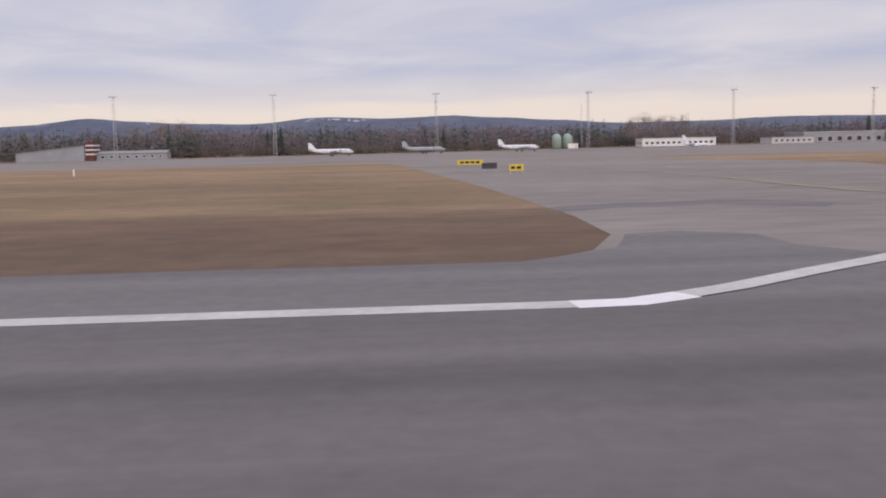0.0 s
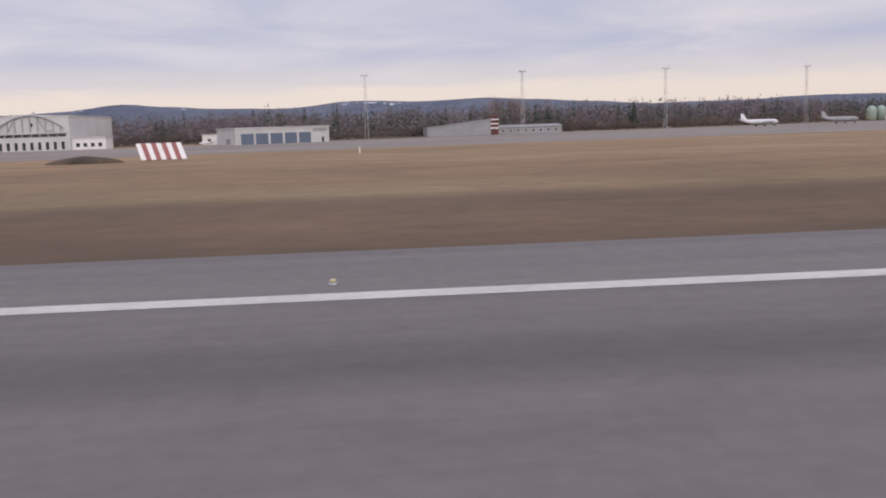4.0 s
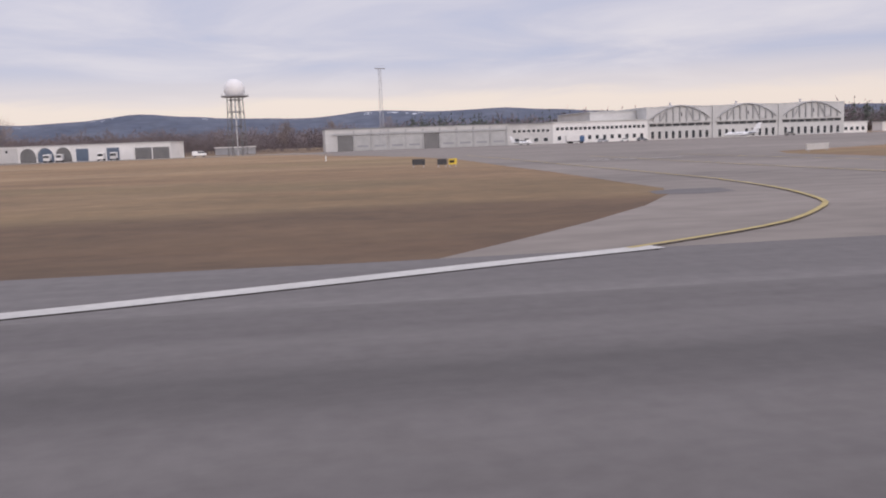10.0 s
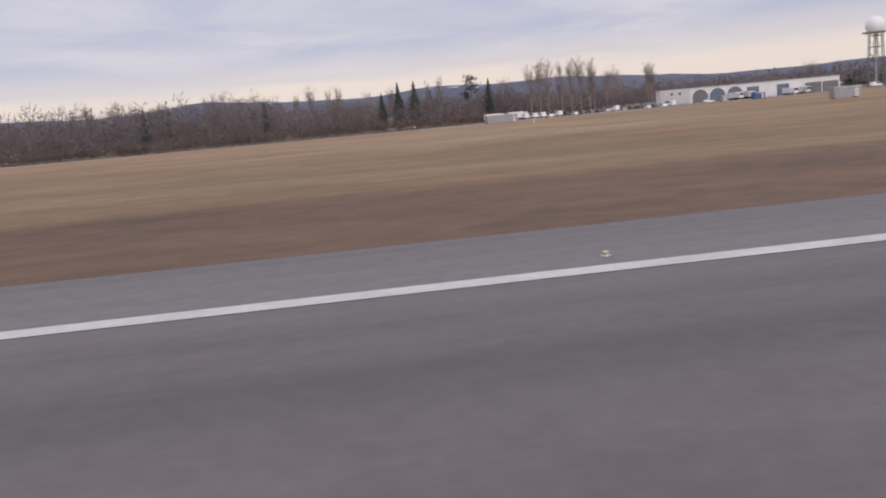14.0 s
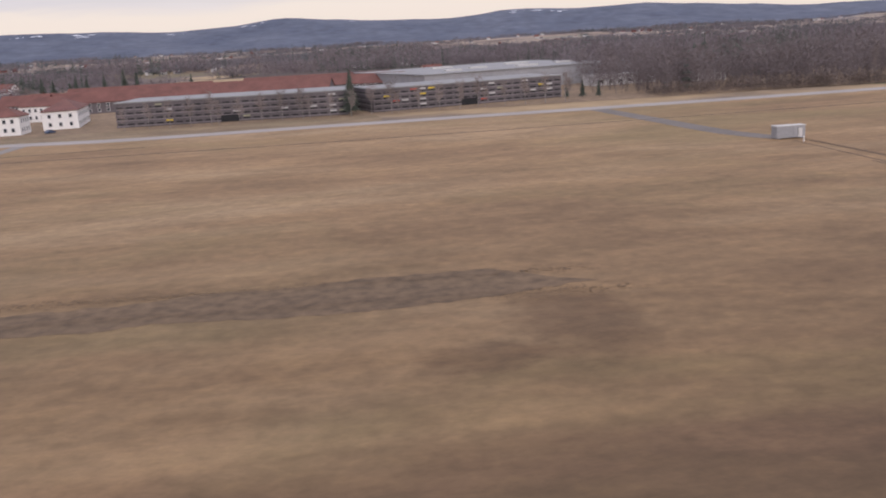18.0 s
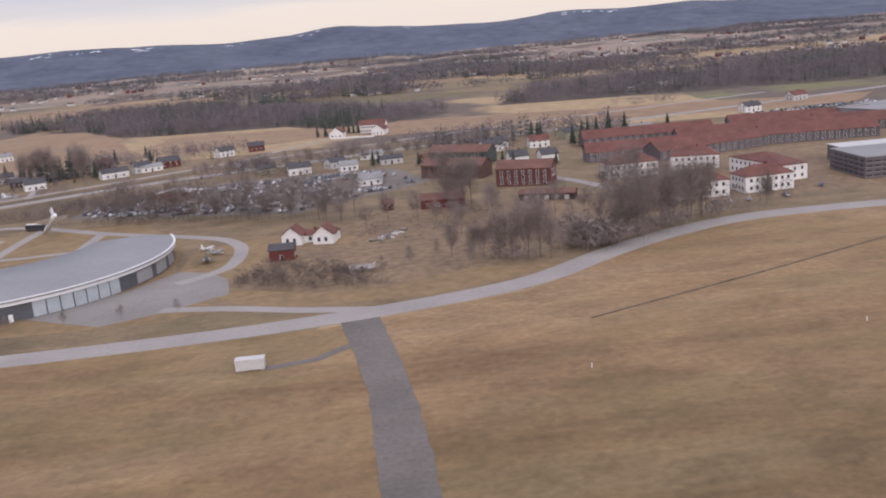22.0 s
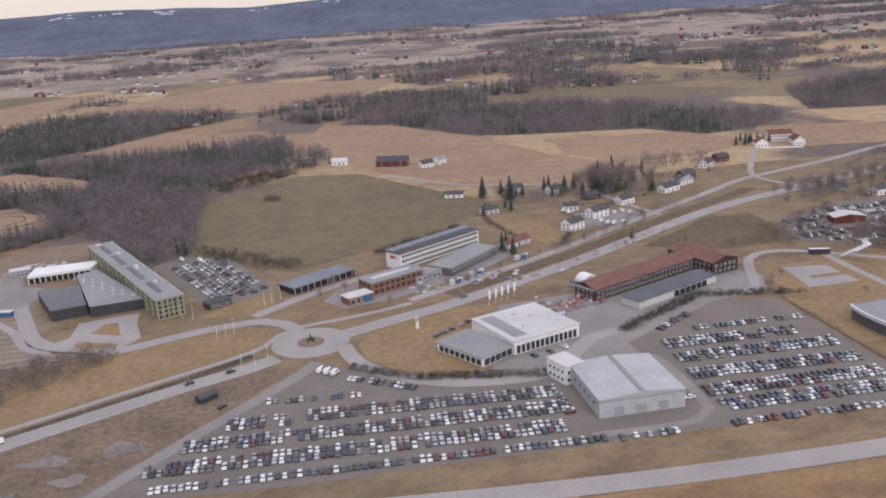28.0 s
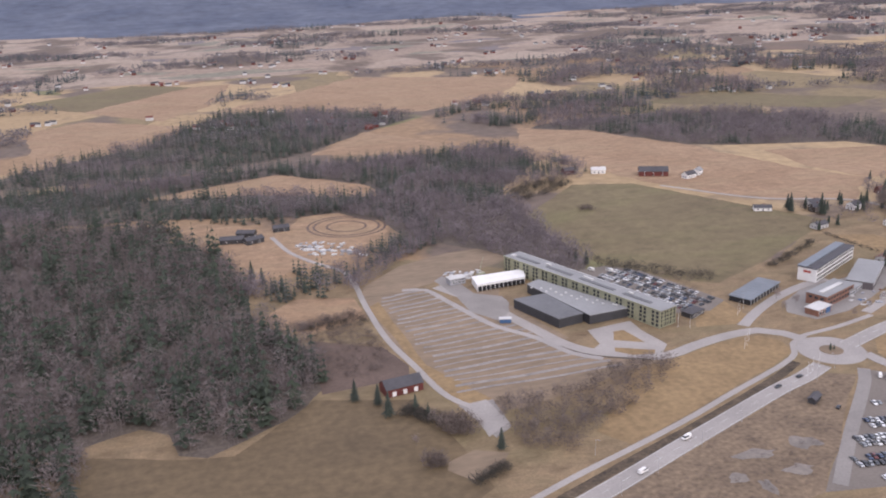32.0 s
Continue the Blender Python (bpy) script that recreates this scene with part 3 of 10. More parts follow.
# ---- the ground, out to the foot of the ridge ----
def ground_material(name="open_country", sx=0.0042, sy=0.0030, far=False):
    m = mat(name, (0.36, 0.25, 0.135), 0.95, 0.2, 0.004, 0.08)
    n, l = m.node_tree.nodes, m.node_tree.links
    geo = n.new("ShaderNodeNewGeometry")
    mp = n.new("ShaderNodeMapping")
    mp.inputs["Scale"].default_value = (sx / PLAN, sy / PLAN, 1)
    l.new(geo.outputs["Position"], mp.inputs["Vector"])
    warp = n.new("ShaderNodeTexNoise")
    warp.inputs["Scale"].default_value = 1.5
    l.new(mp.outputs[0], warp.inputs["Vector"])
    mixv = n.new("ShaderNodeMix")
    mixv.data_type = "VECTOR"
    mixv.inputs["Factor"].default_value = 0.35
    l.new(mp.outputs[0], mixv.inputs["A"])
    l.new(warp.outputs["Color"], mixv.inputs["B"])
    cells = n.new("ShaderNodeTexVoronoi")
    cells.inputs["Scale"].default_value = 1.3
    l.new(mixv.outputs["Result"], cells.inputs["Vector"])
    pick = n.new("ShaderNodeSeparateColor")
    l.new(cells.outputs["Color"], pick.inputs[0])
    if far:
        # far palette: field colours greyed to paint in the haze of distance
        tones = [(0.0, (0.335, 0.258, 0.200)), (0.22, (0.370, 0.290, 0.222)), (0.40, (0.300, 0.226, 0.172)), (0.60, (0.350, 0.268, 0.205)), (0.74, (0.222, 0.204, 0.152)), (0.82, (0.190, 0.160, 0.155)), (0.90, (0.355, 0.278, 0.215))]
    else:
        tones = [(0.0, (0.37, 0.26, 0.14)), (0.3, (0.42, 0.30, 0.165)), (0.5, (0.30, 0.195, 0.11)), (0.66, (0.24, 0.18, 0.095)), (0.78, (0.20, 0.185, 0.085)), (0.88, (0.18, 0.125, 0.09))]
    fields = ramp_of(n, tones, "CONSTANT")
    l.new(pick.outputs[0], fields.inputs[0])
    scrub = n.new("ShaderNodeTexNoise")
    scrub.inputs["Scale"].default_value, scrub.inputs["Detail"].default_value = 0.006 / PLAN, 6
    l.new(geo.outputs["Position"], scrub.inputs["Vector"])
    sr = ramp_of(n, [(0.50, (0, 0, 0)), (0.58, (1, 1, 1))])
    l.new(scrub.outputs["Fac"], sr.inputs[0])
    mixs = n.new("ShaderNodeMix")
    mixs.data_type = "RGBA"
    mixs.inputs["B"].default_value = (0.155, 0.115, 0.088, 1)
    l.new(sr.outputs[0], mixs.inputs["Factor"])
    l.new(fields.outputs[0], mixs.inputs["A"])
    mul = [x for x in n if x.type == "MIX" and x.blend_type == "MULTIPLY"][0]
    l.new(mixs.outputs["Result"], mul.inputs["A"])
    return m


RIDGE_LINE = [(-5200, 120), (-4200, 130), (-3500, 145), (-3000, 150), (-2650, 158), (-2300, 148), (-1940, 130), (-1700, 140), (-1430, 166), (-1200, 148),
              (-1000, 133), (-650, 124), (-320, 150), (0, 138), (310, 146), (560, 132), (800, 116), (1150, 95), (1550, 97), (2000, 110), (2500, 106), (3300, 120), (4200, 105)]


def land_z(x, y):
    """Height of the rolling country that leads up to the ridge; the plain before it is level."""
    if y < 2000:
        return 0.0
    t = min(1.0, (y - 2000) / 260)
    h = 7.0 + 0.011 * (y - 2000) + 15.0 * noise.noise(Vector((x * 0.0019, y * 0.0042, 2.6))) + 7.0 * noise.noise(Vector((x * 0.0058, y * 0.011, 6.1)))
    return max(0.0, h) * t * t * (3 - 2 * t)


def ridge_height(x):
    for (xa, a), (xb, b) in zip(RIDGE_LINE, RIDGE_LINE[1:]):
        if xa <= x <= xb:
            t = (x - xa) / (xb - xa)
            return a + (b - a) * t * t * (3 - 2 * t)
    return 110.0


def build_ground():
    bm = bmesh.new()
    xs = [-7000 + 250 * i for i in range(49)]
    ys = [-2500, -1000, -300] + [250 * i for i in range(0, 17)] + [4250]
    grid = [[bm.verts.new((x, y, -0.12)) for x in xs] for y in ys]
    for a, b in zip(grid, grid[1:]):
        for i in range(len(xs) - 1):
            bm.faces.new((a[i], a[i + 1], b[i + 1], b[i]))
    tagged(link_mesh("ground", bm, ground_material()), "tan stubble and brown scrub farmland plain", "ground", kind="structure")
    bm = bmesh.new()
    xs = [-6600 + 50 * i for i in range(225)]
    grid = [[bm.verts.new((x, y, land_z(x, y) - 0.06 - (0.5 if y < 2001 else 0))) for x in xs] for y in [2000 + 40 * j for j in range(36)]]
    for a, b in zip(grid, grid[1:]):
        for i in range(len(xs) - 1):
            bm.faces.new((a[i], a[i + 1], b[i + 1], b[i])).smooth = True
    tagged(link_mesh("ground_hills", bm, ground_material("far_country_haze_greyed", 0.0056, 0.0036, True)), "rolling far farmland below the ridge", "ground", kind="structure")
    bm = bmesh.new()
    ys = [(3000, 0.0), (3250, 0.06), (3500, 0.17), (3750, 0.36), (3950, 0.58), (4120, 0.79), (4250, 0.92), (4330, 0.985), (4370, 1.0), (4460, 0.96), (4700, 0.6)]
    xs = [-7000 + 60 * i for i in range(196)]
    grid = []
    for y, k in ys:
        row = []
        for x in xs:
            s = noise.noise(Vector((x * 0.0022, y * 0.003, 0.3))) * 0.16 + noise.noise(Vector((x * 0.008, y * 0.008, 5))) * 0.06
            h = ridge_height(x) * (k + s * k * (1 - k) * 2.4) + noise.noise(Vector((x * 0.03, y * 0.02, 9))) * 2.2 * k
            row.append(bm.verts.new((x, y, h - 1.0 + (3.0 if k > 0 else -2.0))))
        grid.append(row)
    for a, b in zip(grid, grid[1:]):
        for i in range(len(xs) - 1):
            bm.faces.new((a[i], a[i + 1], b[i + 1], b[i])).smooth = True
    heights = [[v.co.z for v in row] for row in grid]

    def slope_z(x, y):
        i = min(len(xs) - 2, max(0, int((x + 7000) / 60)))
        j = max(k for k in range(len(ys) - 1) if ys[k][0] <= y)
        u, w = (x - xs[i]) / 60, (y - ys[j][0]) / (ys[j + 1][0] - ys[j][0])
        return (heights[j][i] * (1 - u) + heights[j][i + 1] * u) * (1 - w) + (heights[j + 1][i] * (1 - u) + heights[j + 1][i + 1] * u) * w

    tagged(link_mesh("backdrop_ridge", bm, RIDGE), "long forested ridge on the horizon, painted haze blue-grey", "ridge", kind="structure")
    # clearings with old snow just under the crest
    gs = random.Random(41)
    for x, w, flecks in ((-2560, 150, 7), (-2330, 120, 6), (-2750, 110, 5), (-1560, 90, 4), (-1905, 70, 3), (-300, 150, 6), (-150, 80, 4), (-1130, 60, 3)):
        bm = bmesh.new()
        for _ in range(flecks):
            px, py = x + gs.uniform(-0.5, 0.5) * w, gs.uniform(4165, 4262)
            half, deep, slant = gs.uniform(5, 20), gs.uniform(6, 15), gs.uniform(-0.5, 0.5)
            ring = []
            for q in range(9):
                a = 2 * math.pi * q / 9
                ux, uy = px + half * math.cos(a) * gs.uniform(0.7, 1.2), py + deep * math.sin(a) * gs.uniform(0.6, 1.2)
                uy += slant * (ux - px)
                ring.append(bm.verts.new((ux, uy, slope_z(ux, uy) + 1.5)))
            bm.faces.new(ring)
        tagged(link_mesh("snow_patch", bm, SNOW), "flecks of old snow in a ridge clearing", "snow", kind="structure")


build_ground()

# ---- airfield grass, runway, taxiways, apron ----
sheet("airfield_grass", [(520, 24), (520, 210), (60, 330), (-330, 330), (-620, 360), (-720, 330), (-860, 300), (-990, 300), (-1240, 296), (-1300, 300), (-1360, 300), (-1410, 276), (-1450, 244),
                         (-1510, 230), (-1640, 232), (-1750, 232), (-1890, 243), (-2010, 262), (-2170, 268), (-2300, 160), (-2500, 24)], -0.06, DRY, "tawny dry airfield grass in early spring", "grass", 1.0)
sheet("open_grass", [(-1180, 300), (-1260, 300), (-1360, 303), (-1410, 278), (-1450, 246), (-1510, 233), (-1640, 235), (-1750, 235), (-1890, 246), (-2010, 264), (-2170, 270), (-2330, 258), (-2460, 300), (-2460, 440), (-2300, 640),
                      (-2140, 660), (-2000, 560), (-1880, 560), (-1780, 640), (-1650, 690), (-1500, 690), (-1180, 620)], -0.05, ROUGH, "rough pale grass round the trade area", "grass", 2.0)
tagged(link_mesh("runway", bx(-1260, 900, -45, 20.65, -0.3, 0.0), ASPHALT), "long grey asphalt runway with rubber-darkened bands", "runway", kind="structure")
sheet("runway_shoulder", [(900, 20.65), (900, 28.2), (-1150, 28.2), (-1150, 20.65)], -0.02, SHOULDER, "grey asphalt runway shoulder", "shoulder", 0.25, 5.0)
sheet("runway_shoulder_end", [(-1150, 20.65), (-1150, 28.0), (-1210, 28.0), (-1235, 22), (-1260, 20.65)], -0.02, SHOULDER, "grey asphalt at the runway end", "shoulder")


def taxiway(name, outline, label):
    return sheet(name, outline, -0.05, APRON, label, "taxiway", 0.3, 6.0)


taxiway("taxiway_north", [(3, 27), (7, 31), (9, 36), (9.5, 46), (9, 66), (7, 104), (3, 170), (-2, 215), (160, 215), (120, 205), (78, 160), (66, 117), (50, 70), (42, 48), (40, 27)], "pale concrete taxiway joining the runway")
sheet("asphalt_fillet", [(3, 27.6), (8, 31.6), (9.6, 36), (12, 36.8), (14.6, 34.8), (14.4, 31), (16, 28)], -0.044, SHOULDER, "dark asphalt fillet between runway and taxiway", "shoulder", 0.3, 2.0)
sheet("asphalt_band", [(9.4, 48.6), (13, 50.6), (19, 51.4), (24, 47.4), (26.4, 50.5), (22.5, 54.6), (14, 54.4), (9.5, 52.5)], -0.043, SHOULDER, "dark asphalt repair across the taxiway", "shoulder", 0.3, 2.0)
taxiway("taxiway_south", [(-589, 27.5), (-580, 38), (-575, 45), (-571, 52), (-569, 58), (-568, 92), (-567, 162), (-572, 215), (-596, 300), (-420, 330), (-400, 190), (-470, 162), (-519, 136), (-524.5, 123),
                          (-526, 88), (-526, 62), (-525.5, 53), (-520, 42), (-508, 35), (-470, 27.5)], "pale concrete taxiway with yellow guide lines")
sheet("apron", [(500, 205), (300, 215), (60, 222), (-10, 214), (-110, 214), (-270, 200), (-330, 180), (-400, 186), (-430, 190), (-560, 200), (-575, 215), (-585, 300), (-615, 362), (-640, 372), (-640, 384),
                (-330, 400), (-240, 396), (-150, 445), (80, 540), (300, 590), (520, 600)], -0.054, APRON, "wide pale concrete apron in front of the hangars", "apron", 0.4, 10)
sheet("apron_verge", [(60, 214), (120, 206), (420, 190), (420, 150), (70, 122), (66, 160)], -0.046, DRY, "dry grass island between apron and taxiway", "grass", 1.0)


sheet("asphalt_patch", [(-571.5, 52.5), (-569.0, 51.2), (-566.4, 52.4), (-566.0, 55.5), (-568.5, 56.4), (-571.0, 55.4)], -0.04, SHOULDER, "dark asphalt patch on the taxiway edge", "shoulder", 0.3, 1.2)
MARKS = [0]


def painted(name, pts, width, material, label, smooth=True, z=0.006):
    MARKS[0] += 1
    z += 0.0012 * MARKS[0]
    bm = bmesh.new()
    ribbon(bm, pts, width, z, 2.0, smooth=smooth)
    return tagged(link_mesh(name, bm, material), label, "road marking", kind="structure")


painted("edge_line", [(4.5, 20.2), (-60, 20.2), (-484, 20.2)], 0.9, WHITE_PAINT, "white runway edge line", False)
painted("edge_line", [(7.0, 20.95), (8.8, 22.0), (12.3, 24.5), (15.2, 26.4), (24, 33), (32, 45)], 0.85, WHITE_PAINT, "white edge line turning into the taxiway", False)
painted("edge_line", [(4.2, 20.15), (5.7, 20.25), (7.2, 21.0)], 1.0, mat("fresh_white_road_paint", (0.82, 0.81, 0.78), 0.7, 0.05, 0.4, 4), "freshly repainted bend of the white edge line", False)


def touchdown_bar(x0, x1, y0, y1, seed):
    """A scoured paint bar: what is left of it is many thin strips along the runway."""
    gb = random.Random(seed)
    bm = bmesh.new()
    MARKS[0] += 1
    z, y = 0.004 + 0.0012 * MARKS[0], y0
    while y < y1:
        w = gb.uniform(0.03, 0.09)
        a = x0 + gb.uniform(0.2, 9.0)
        while a < x1:
            b = min(x1 - gb.uniform(0, 0.5), a + gb.uniform(2, 10))
            if b > a:
                box(bm, a, b, y, y + w, z - 0.004, z, 1)
            a = b + gb.uniform(3, 11)
        y += w + gb.uniform(0.03, 0.12)
    prism(bm, [(x0 + 0.35, y1), (x0 + 0.1, y1 - 0.12), (x0, y1 - 0.4), (x0, y0 + 0.35), (x0 + 0.15, y0 + 0.1), (x0 + 0.5, y0), (x1 - 0.4, y0), (x1 - 0.1, y0 + 0.12), (x1, y0 + 0.4), (x1, y1 - 0.3), (x1 - 0.15, y1 - 0.08), (x1 - 0.4, y1)], z - 0.005, z - 0.0015)
    tagged(link_mesh("touchdown_bar", bm, [mat("scoured_bar_paint", (0.215, 0.203, 0.194), 0.85, 0.10, 0.3, 3), mat("brushed_bar_paint", (0.27, 0.257, 0.247), 0.85, 0.12, 0.3, 3)]), "worn pale touchdown bar painted on the runway", "road marking", kind="structure")


touchdown_bar(-481.7, -458.0, 10.75, 12.55, 1)
touchdown_bar(-481.6, -457.8, 7.2, 9.1, 2)
painted("edge_line", [(-484, 20.2), (-488, 20.9), (-492, 22), (-496, 23.3), (-501, 25), (-507, 26.6), (-512, 27.4)], 0.9, WHITE_PAINT, "white edge line bending towards the taxiway")
painted("edge_line", [(-581, 28), (-587, 26), (-594, 23.5), (-602, 21.2), (-612, 20.2)], 0.9, WHITE_PAINT, "white edge line returning from the taxiway")
painted("edge_line", [(-612, 20.2), (-900, 20.2), (-1225, 20.2)], 0.9, WHITE_PAINT, "white runway edge line", False)
for line in ([(-512, 27.4), (-522, 34), (-527, 40), (-531, 48), (-533, 61), (-533, 90), (-534, 140)],
             [(-500, 4), (-517, 10), (-525, 16), (-534, 28), (-541, 37), (-545.5, 46), (-547, 60), (-547, 109), (-546, 150)],
             [(-590, 4), (-577, 9), (-567, 17), (-558, 28), (-551, 39), (-548, 51), (-547, 62)],
             [(-582, 28), (-577, 31), (-573, 34), (-569.5, 38), (-567, 41.5), (-565.3, 46), (-563.4, 53), (-562, 63), (-561.3, 80), (-560, 196)],
             [(60, 30), (40, 42), (33, 60), (33, 91), (31, 120), (30, 170)]):
    painted("guide_line", line, 0.29, YELLOW_PAINT, "yellow taxi guide line")
for xa, xb in ((-554, -551), (-550, -547), (-546, -543.5), (-543, -540)):
    painted("holding_mark", [(xa, 125), (xb, 124)], 1.1, WHITE_PAINT, "white holding position dash", False)
painted("apron_mark", [(36, 129), (41, 124)], 0.9, WHITE_PAINT, "white dash on the concrete", False)
for x, y in ((-524.5, 22.5), (-531, 19), (-519, 14), (-575, 21), (-567, 14.5), (-572, 10), (-540, 24), (-549, 9)):
    painted("repair_patch", [(x, y), (x + 0.45, y)], 0.18, MUD, "pale patch round a buried runway lamp", False)


def worn_patch(name, places, count, scrap, material, label, category, seed):
    """Ragged ground made of many low scraps that thin out towards the edge. places: x, y, half length, half depth."""
    g = random.Random(seed)
    bm = bmesh.new()
    for k in range(count):
        cx, cy, rx, ry = places[k % len(places)]
        x, y = g.gauss(cx, rx * 0.5), g.gauss(cy, ry * 0.5)
        a, z = scrap * g.uniform(0.4, 1.3), -0.03 + 0.012 * (k + 1) / count
        vs = [bm.verts.new((x + 1.7 * a * g.uniform(0.6, 1.2) * math.cos(t), y + 0.8 * a * g.uniform(0.6, 1.2) * math.sin(t), z)) for t in [2 * math.pi * n / 5 for n in range(5)]]
        bm.faces.new(vs)
    tagged(link_mesh(name, bm, material), label, category, kind="stuff")


worn_patch("ditch_edge", [(-1168 - 8.0 * k, 85 + 0.55 * k, 7.0, 1.5) for k in range(20)] + [(-1172 - 8.0 * k, 96 - 0.35 * abs(k - 7) + 0.1 * k, 7.0, 1.4) for k in range(18)], 5200, 0.12, DAMP, "ragged wet edge of the airfield ditch", "ditch", 7)
worn_patch("rut_edge", [(-1092 + 0.018 * (182 - y), y, 1.1, 6.0) for y in range(64, 186, 6)], 1300, 0.13, RUT, "trampled muddy edge of a wheel rut", "rut", 8)

# ---- roads and surfaces beyond the fence ----
ROAD_LINE = [(-600, 372), (-700, 352), (-800, 322), (-900, 305), (-990, 301), (-1077, 298), (-1190, 298), (-1260, 296), (-1300, 303), (-1350, 305), (-1385, 294), (-1415, 276), (-1445, 254), (-1480, 243), (-1530, 236), (-1590, 235), (-1650, 238),
             (-1743, 239), (-1822, 243), (-1891, 250), (-1960, 259), (-2060, 268), (-2180, 270)]
way("service_road", ROAD_LINE, 10.5, 0.08, ROAD, "pale grey service road along the airfield fence")
sheet("old_strip", [(-1505, 236), (-1494, 236), (-1491.5, 205), (-1490, 180), (-1490, 130), (-1487, 60), (-1497, 60), (-1500, 130), (-1500, 180), (-1502, 205)], 0.06, TRACK, "dark cracked asphalt strip across the grass", "track", 0.9, 1.5)
way("beacon_path", [(-1295, 297), (-1296, 260), (-1296, 212)], 4.5, 0.06, YARD, "narrow gravel path to the radio beacon", "path")
way("shed_path", [(-1704, 233), (-1704, 212), (-1704, 180), (-1706, 150)], 4.5, 0.06, ROAD, "narrow paved path to a small shed", "path")
way("cabin_path", [(-1524, 204), (-1512, 206), (-1500, 216)], 3.0, 0.06, TRACK, "narrow gravel path to a cabin", "path")
way("cabin_track", [(-1094, 188), (-1100, 205), (-1103, 240), (-1105, 268), (-1107, 296)], 6.0, 0.05, TRACK, "dark gravel track to an equipment cabin", "track")
for pts, broad in (([(-1095, 184), (-1096, 157), (-1097, 125), (-1097, 101), (-1096, 90), (-1094, 83)], 0.5), ([(-1097.5, 150), (-1098.6, 120), (-1098.6, 100), (-1097.2, 90), (-1095.5, 84)], 0.45), ([(-1092, 182), (-1092, 132), (-1091, 100), (-1090.5, 76), (-1089.5, 62)], 0.9)):
    way("wheel_rut", [(x + 0.15 * math.sin(1.7 * i + broad), y) for i, (x, y) in enumerate(pts)], broad, 0.01, RUT, "muddy wheel rut in the grass", "rut")
sheet("ditch", [(-1168, 88), (-1178, 84), (-1194, 84), (-1227, 85), (-1257, 88), (-1294, 91), (-1318, 93), (-1330, 95.5), (-1316, 97.5), (-1290, 98), (-1228, 93.5), (-1200, 95), (-1178, 96.5)], 0.05, DAMP, "dark wet ditch through the airfield grass", "ditch", 2.2, 1.2)
for pts in ([(-1010, 255), (-1100, 250), (-1200, 247), (-1290, 250)], [(-1440, 212), (-1380, 235), (-1310, 262), (-1250, 268)]):
    way("shallow_drain", pts, 0.9, 0.05, DITCH, "shallow dark drain line in the grass", "drain")
sheet("museum_yard", [(-1592, 284), (-1577, 296), (-1562, 318), (-1551, 312), (-1543, 300), (-1540, 279), (-1558, 266), (-1576, 258), (-1603, 276)], 0.07, YARD, "pale gravel yard beside the museum", "yard", 0.6)
way("yard_link", [(-1560, 268), (-1540, 262), (-1515, 250), (-1495, 243)], 5, 0.075, ROAD, "pale drive from the yard to the service road")
way("museum_drive", [(-1560, 300), (-1545, 315), (-1542, 345), (-1551, 368), (-1570, 384), (-1593, 400), (-1612, 414), (-1643, 441), (-1665, 455), (-1688, 448), (-1709, 406), (-1722, 396)], 5.5, 0.07, STREET, "paved drive round the back of the museum")
way("forecourt_path", [(-1645, 442), (-1647, 410), (-1648, 372)], 5, 0.075, ROAD, "pale paved path to the museum entrance", "path")
way("forecourt_path", [(-1648, 375.5), (-1634, 375), (-1614, 376)], 4, 0.076, ROAD, "pale paved path in the museum court", "path")
way("forecourt_path", [(-1611, 414), (-1612, 388), (-1613, 360)], 5, 0.075, ROAD, "pale paved path in the museum court", "path")
sheet("forecourt_paving", [(-1686, 392), (-1683, 408), (-1681, 426), (-1657, 421), (-1657, 407), (-1676, 408), (-1676, 404), (-1657, 403), (-1657, 391)], 0.075, ROAD, "pale paved terrace near the museum", "paving")
sheet("visitor_car_park", [(-1642, 463), (-1630, 516), (-1563, 542), (-1468, 534), (-1452, 468), (-1522, 412)], 0.06, LOT, "gravel car park crowded with cars", "car park", 0.8)
sheet("car_park_east", [(-1803, 356), (-1738, 392), (-1711, 384), (-1713, 266), (-1800, 272)], 0.06, LOT, "gravel long-stay car park full of cars", "car park", 0.8)
sheet("car_park_west", [(-2040, 288), (-1966, 362), (-1945, 384), (-1905, 352), (-1848, 337), (-1844, 272), (-1964, 278)], 0.06, LOT, "wedge-shaped gravel car park full of cars", "car park", 0.8)
sheet("hotel_car_park", [(-2036, 580), (-2024, 590), (-2004, 592), (-1985, 575), (-1959, 500), (-1978, 487), (-2000, 490)], 0.06, LOT, "gravel car park behind the hotel", "car park", 0.6)
sheet("trade_yard", [(-1846, 272), (-1848, 337), (-1876, 341), (-1890, 350), (-1895, 392), (-1850, 425), (-1800, 430), (-1720, 455), (-1697, 420), (-1708, 396), (-1740, 392), (-1803, 356), (-1800, 272)], 0.055, YARD, "worn asphalt yards between trade buildings", "yard", 0.5)
way("lot_track", [(-2030, 291), (-2008, 315), (-1990, 334), (-1970, 354), (-1952, 373), (-1944, 384)], 6.5, 0.072, YARD, "pale gravel track along the car park", "track")
sheet("warehouse_yard", [(-1849, 273), (-1797, 269), (-1797, 328), (-1803, 344), (-1849, 335)], 0.06, LOT, "gravel yard round the warehouse", "yard", 0.5)
way("warehouse_path", [(-1799, 340), (-1797.5, 322), (-1798, 300), (-1800, 285), (-1809, 277.5), (-1830, 277), (-1850, 279)], 4.6, 0.072, YARD, "pale drive round the warehouse", "drive")
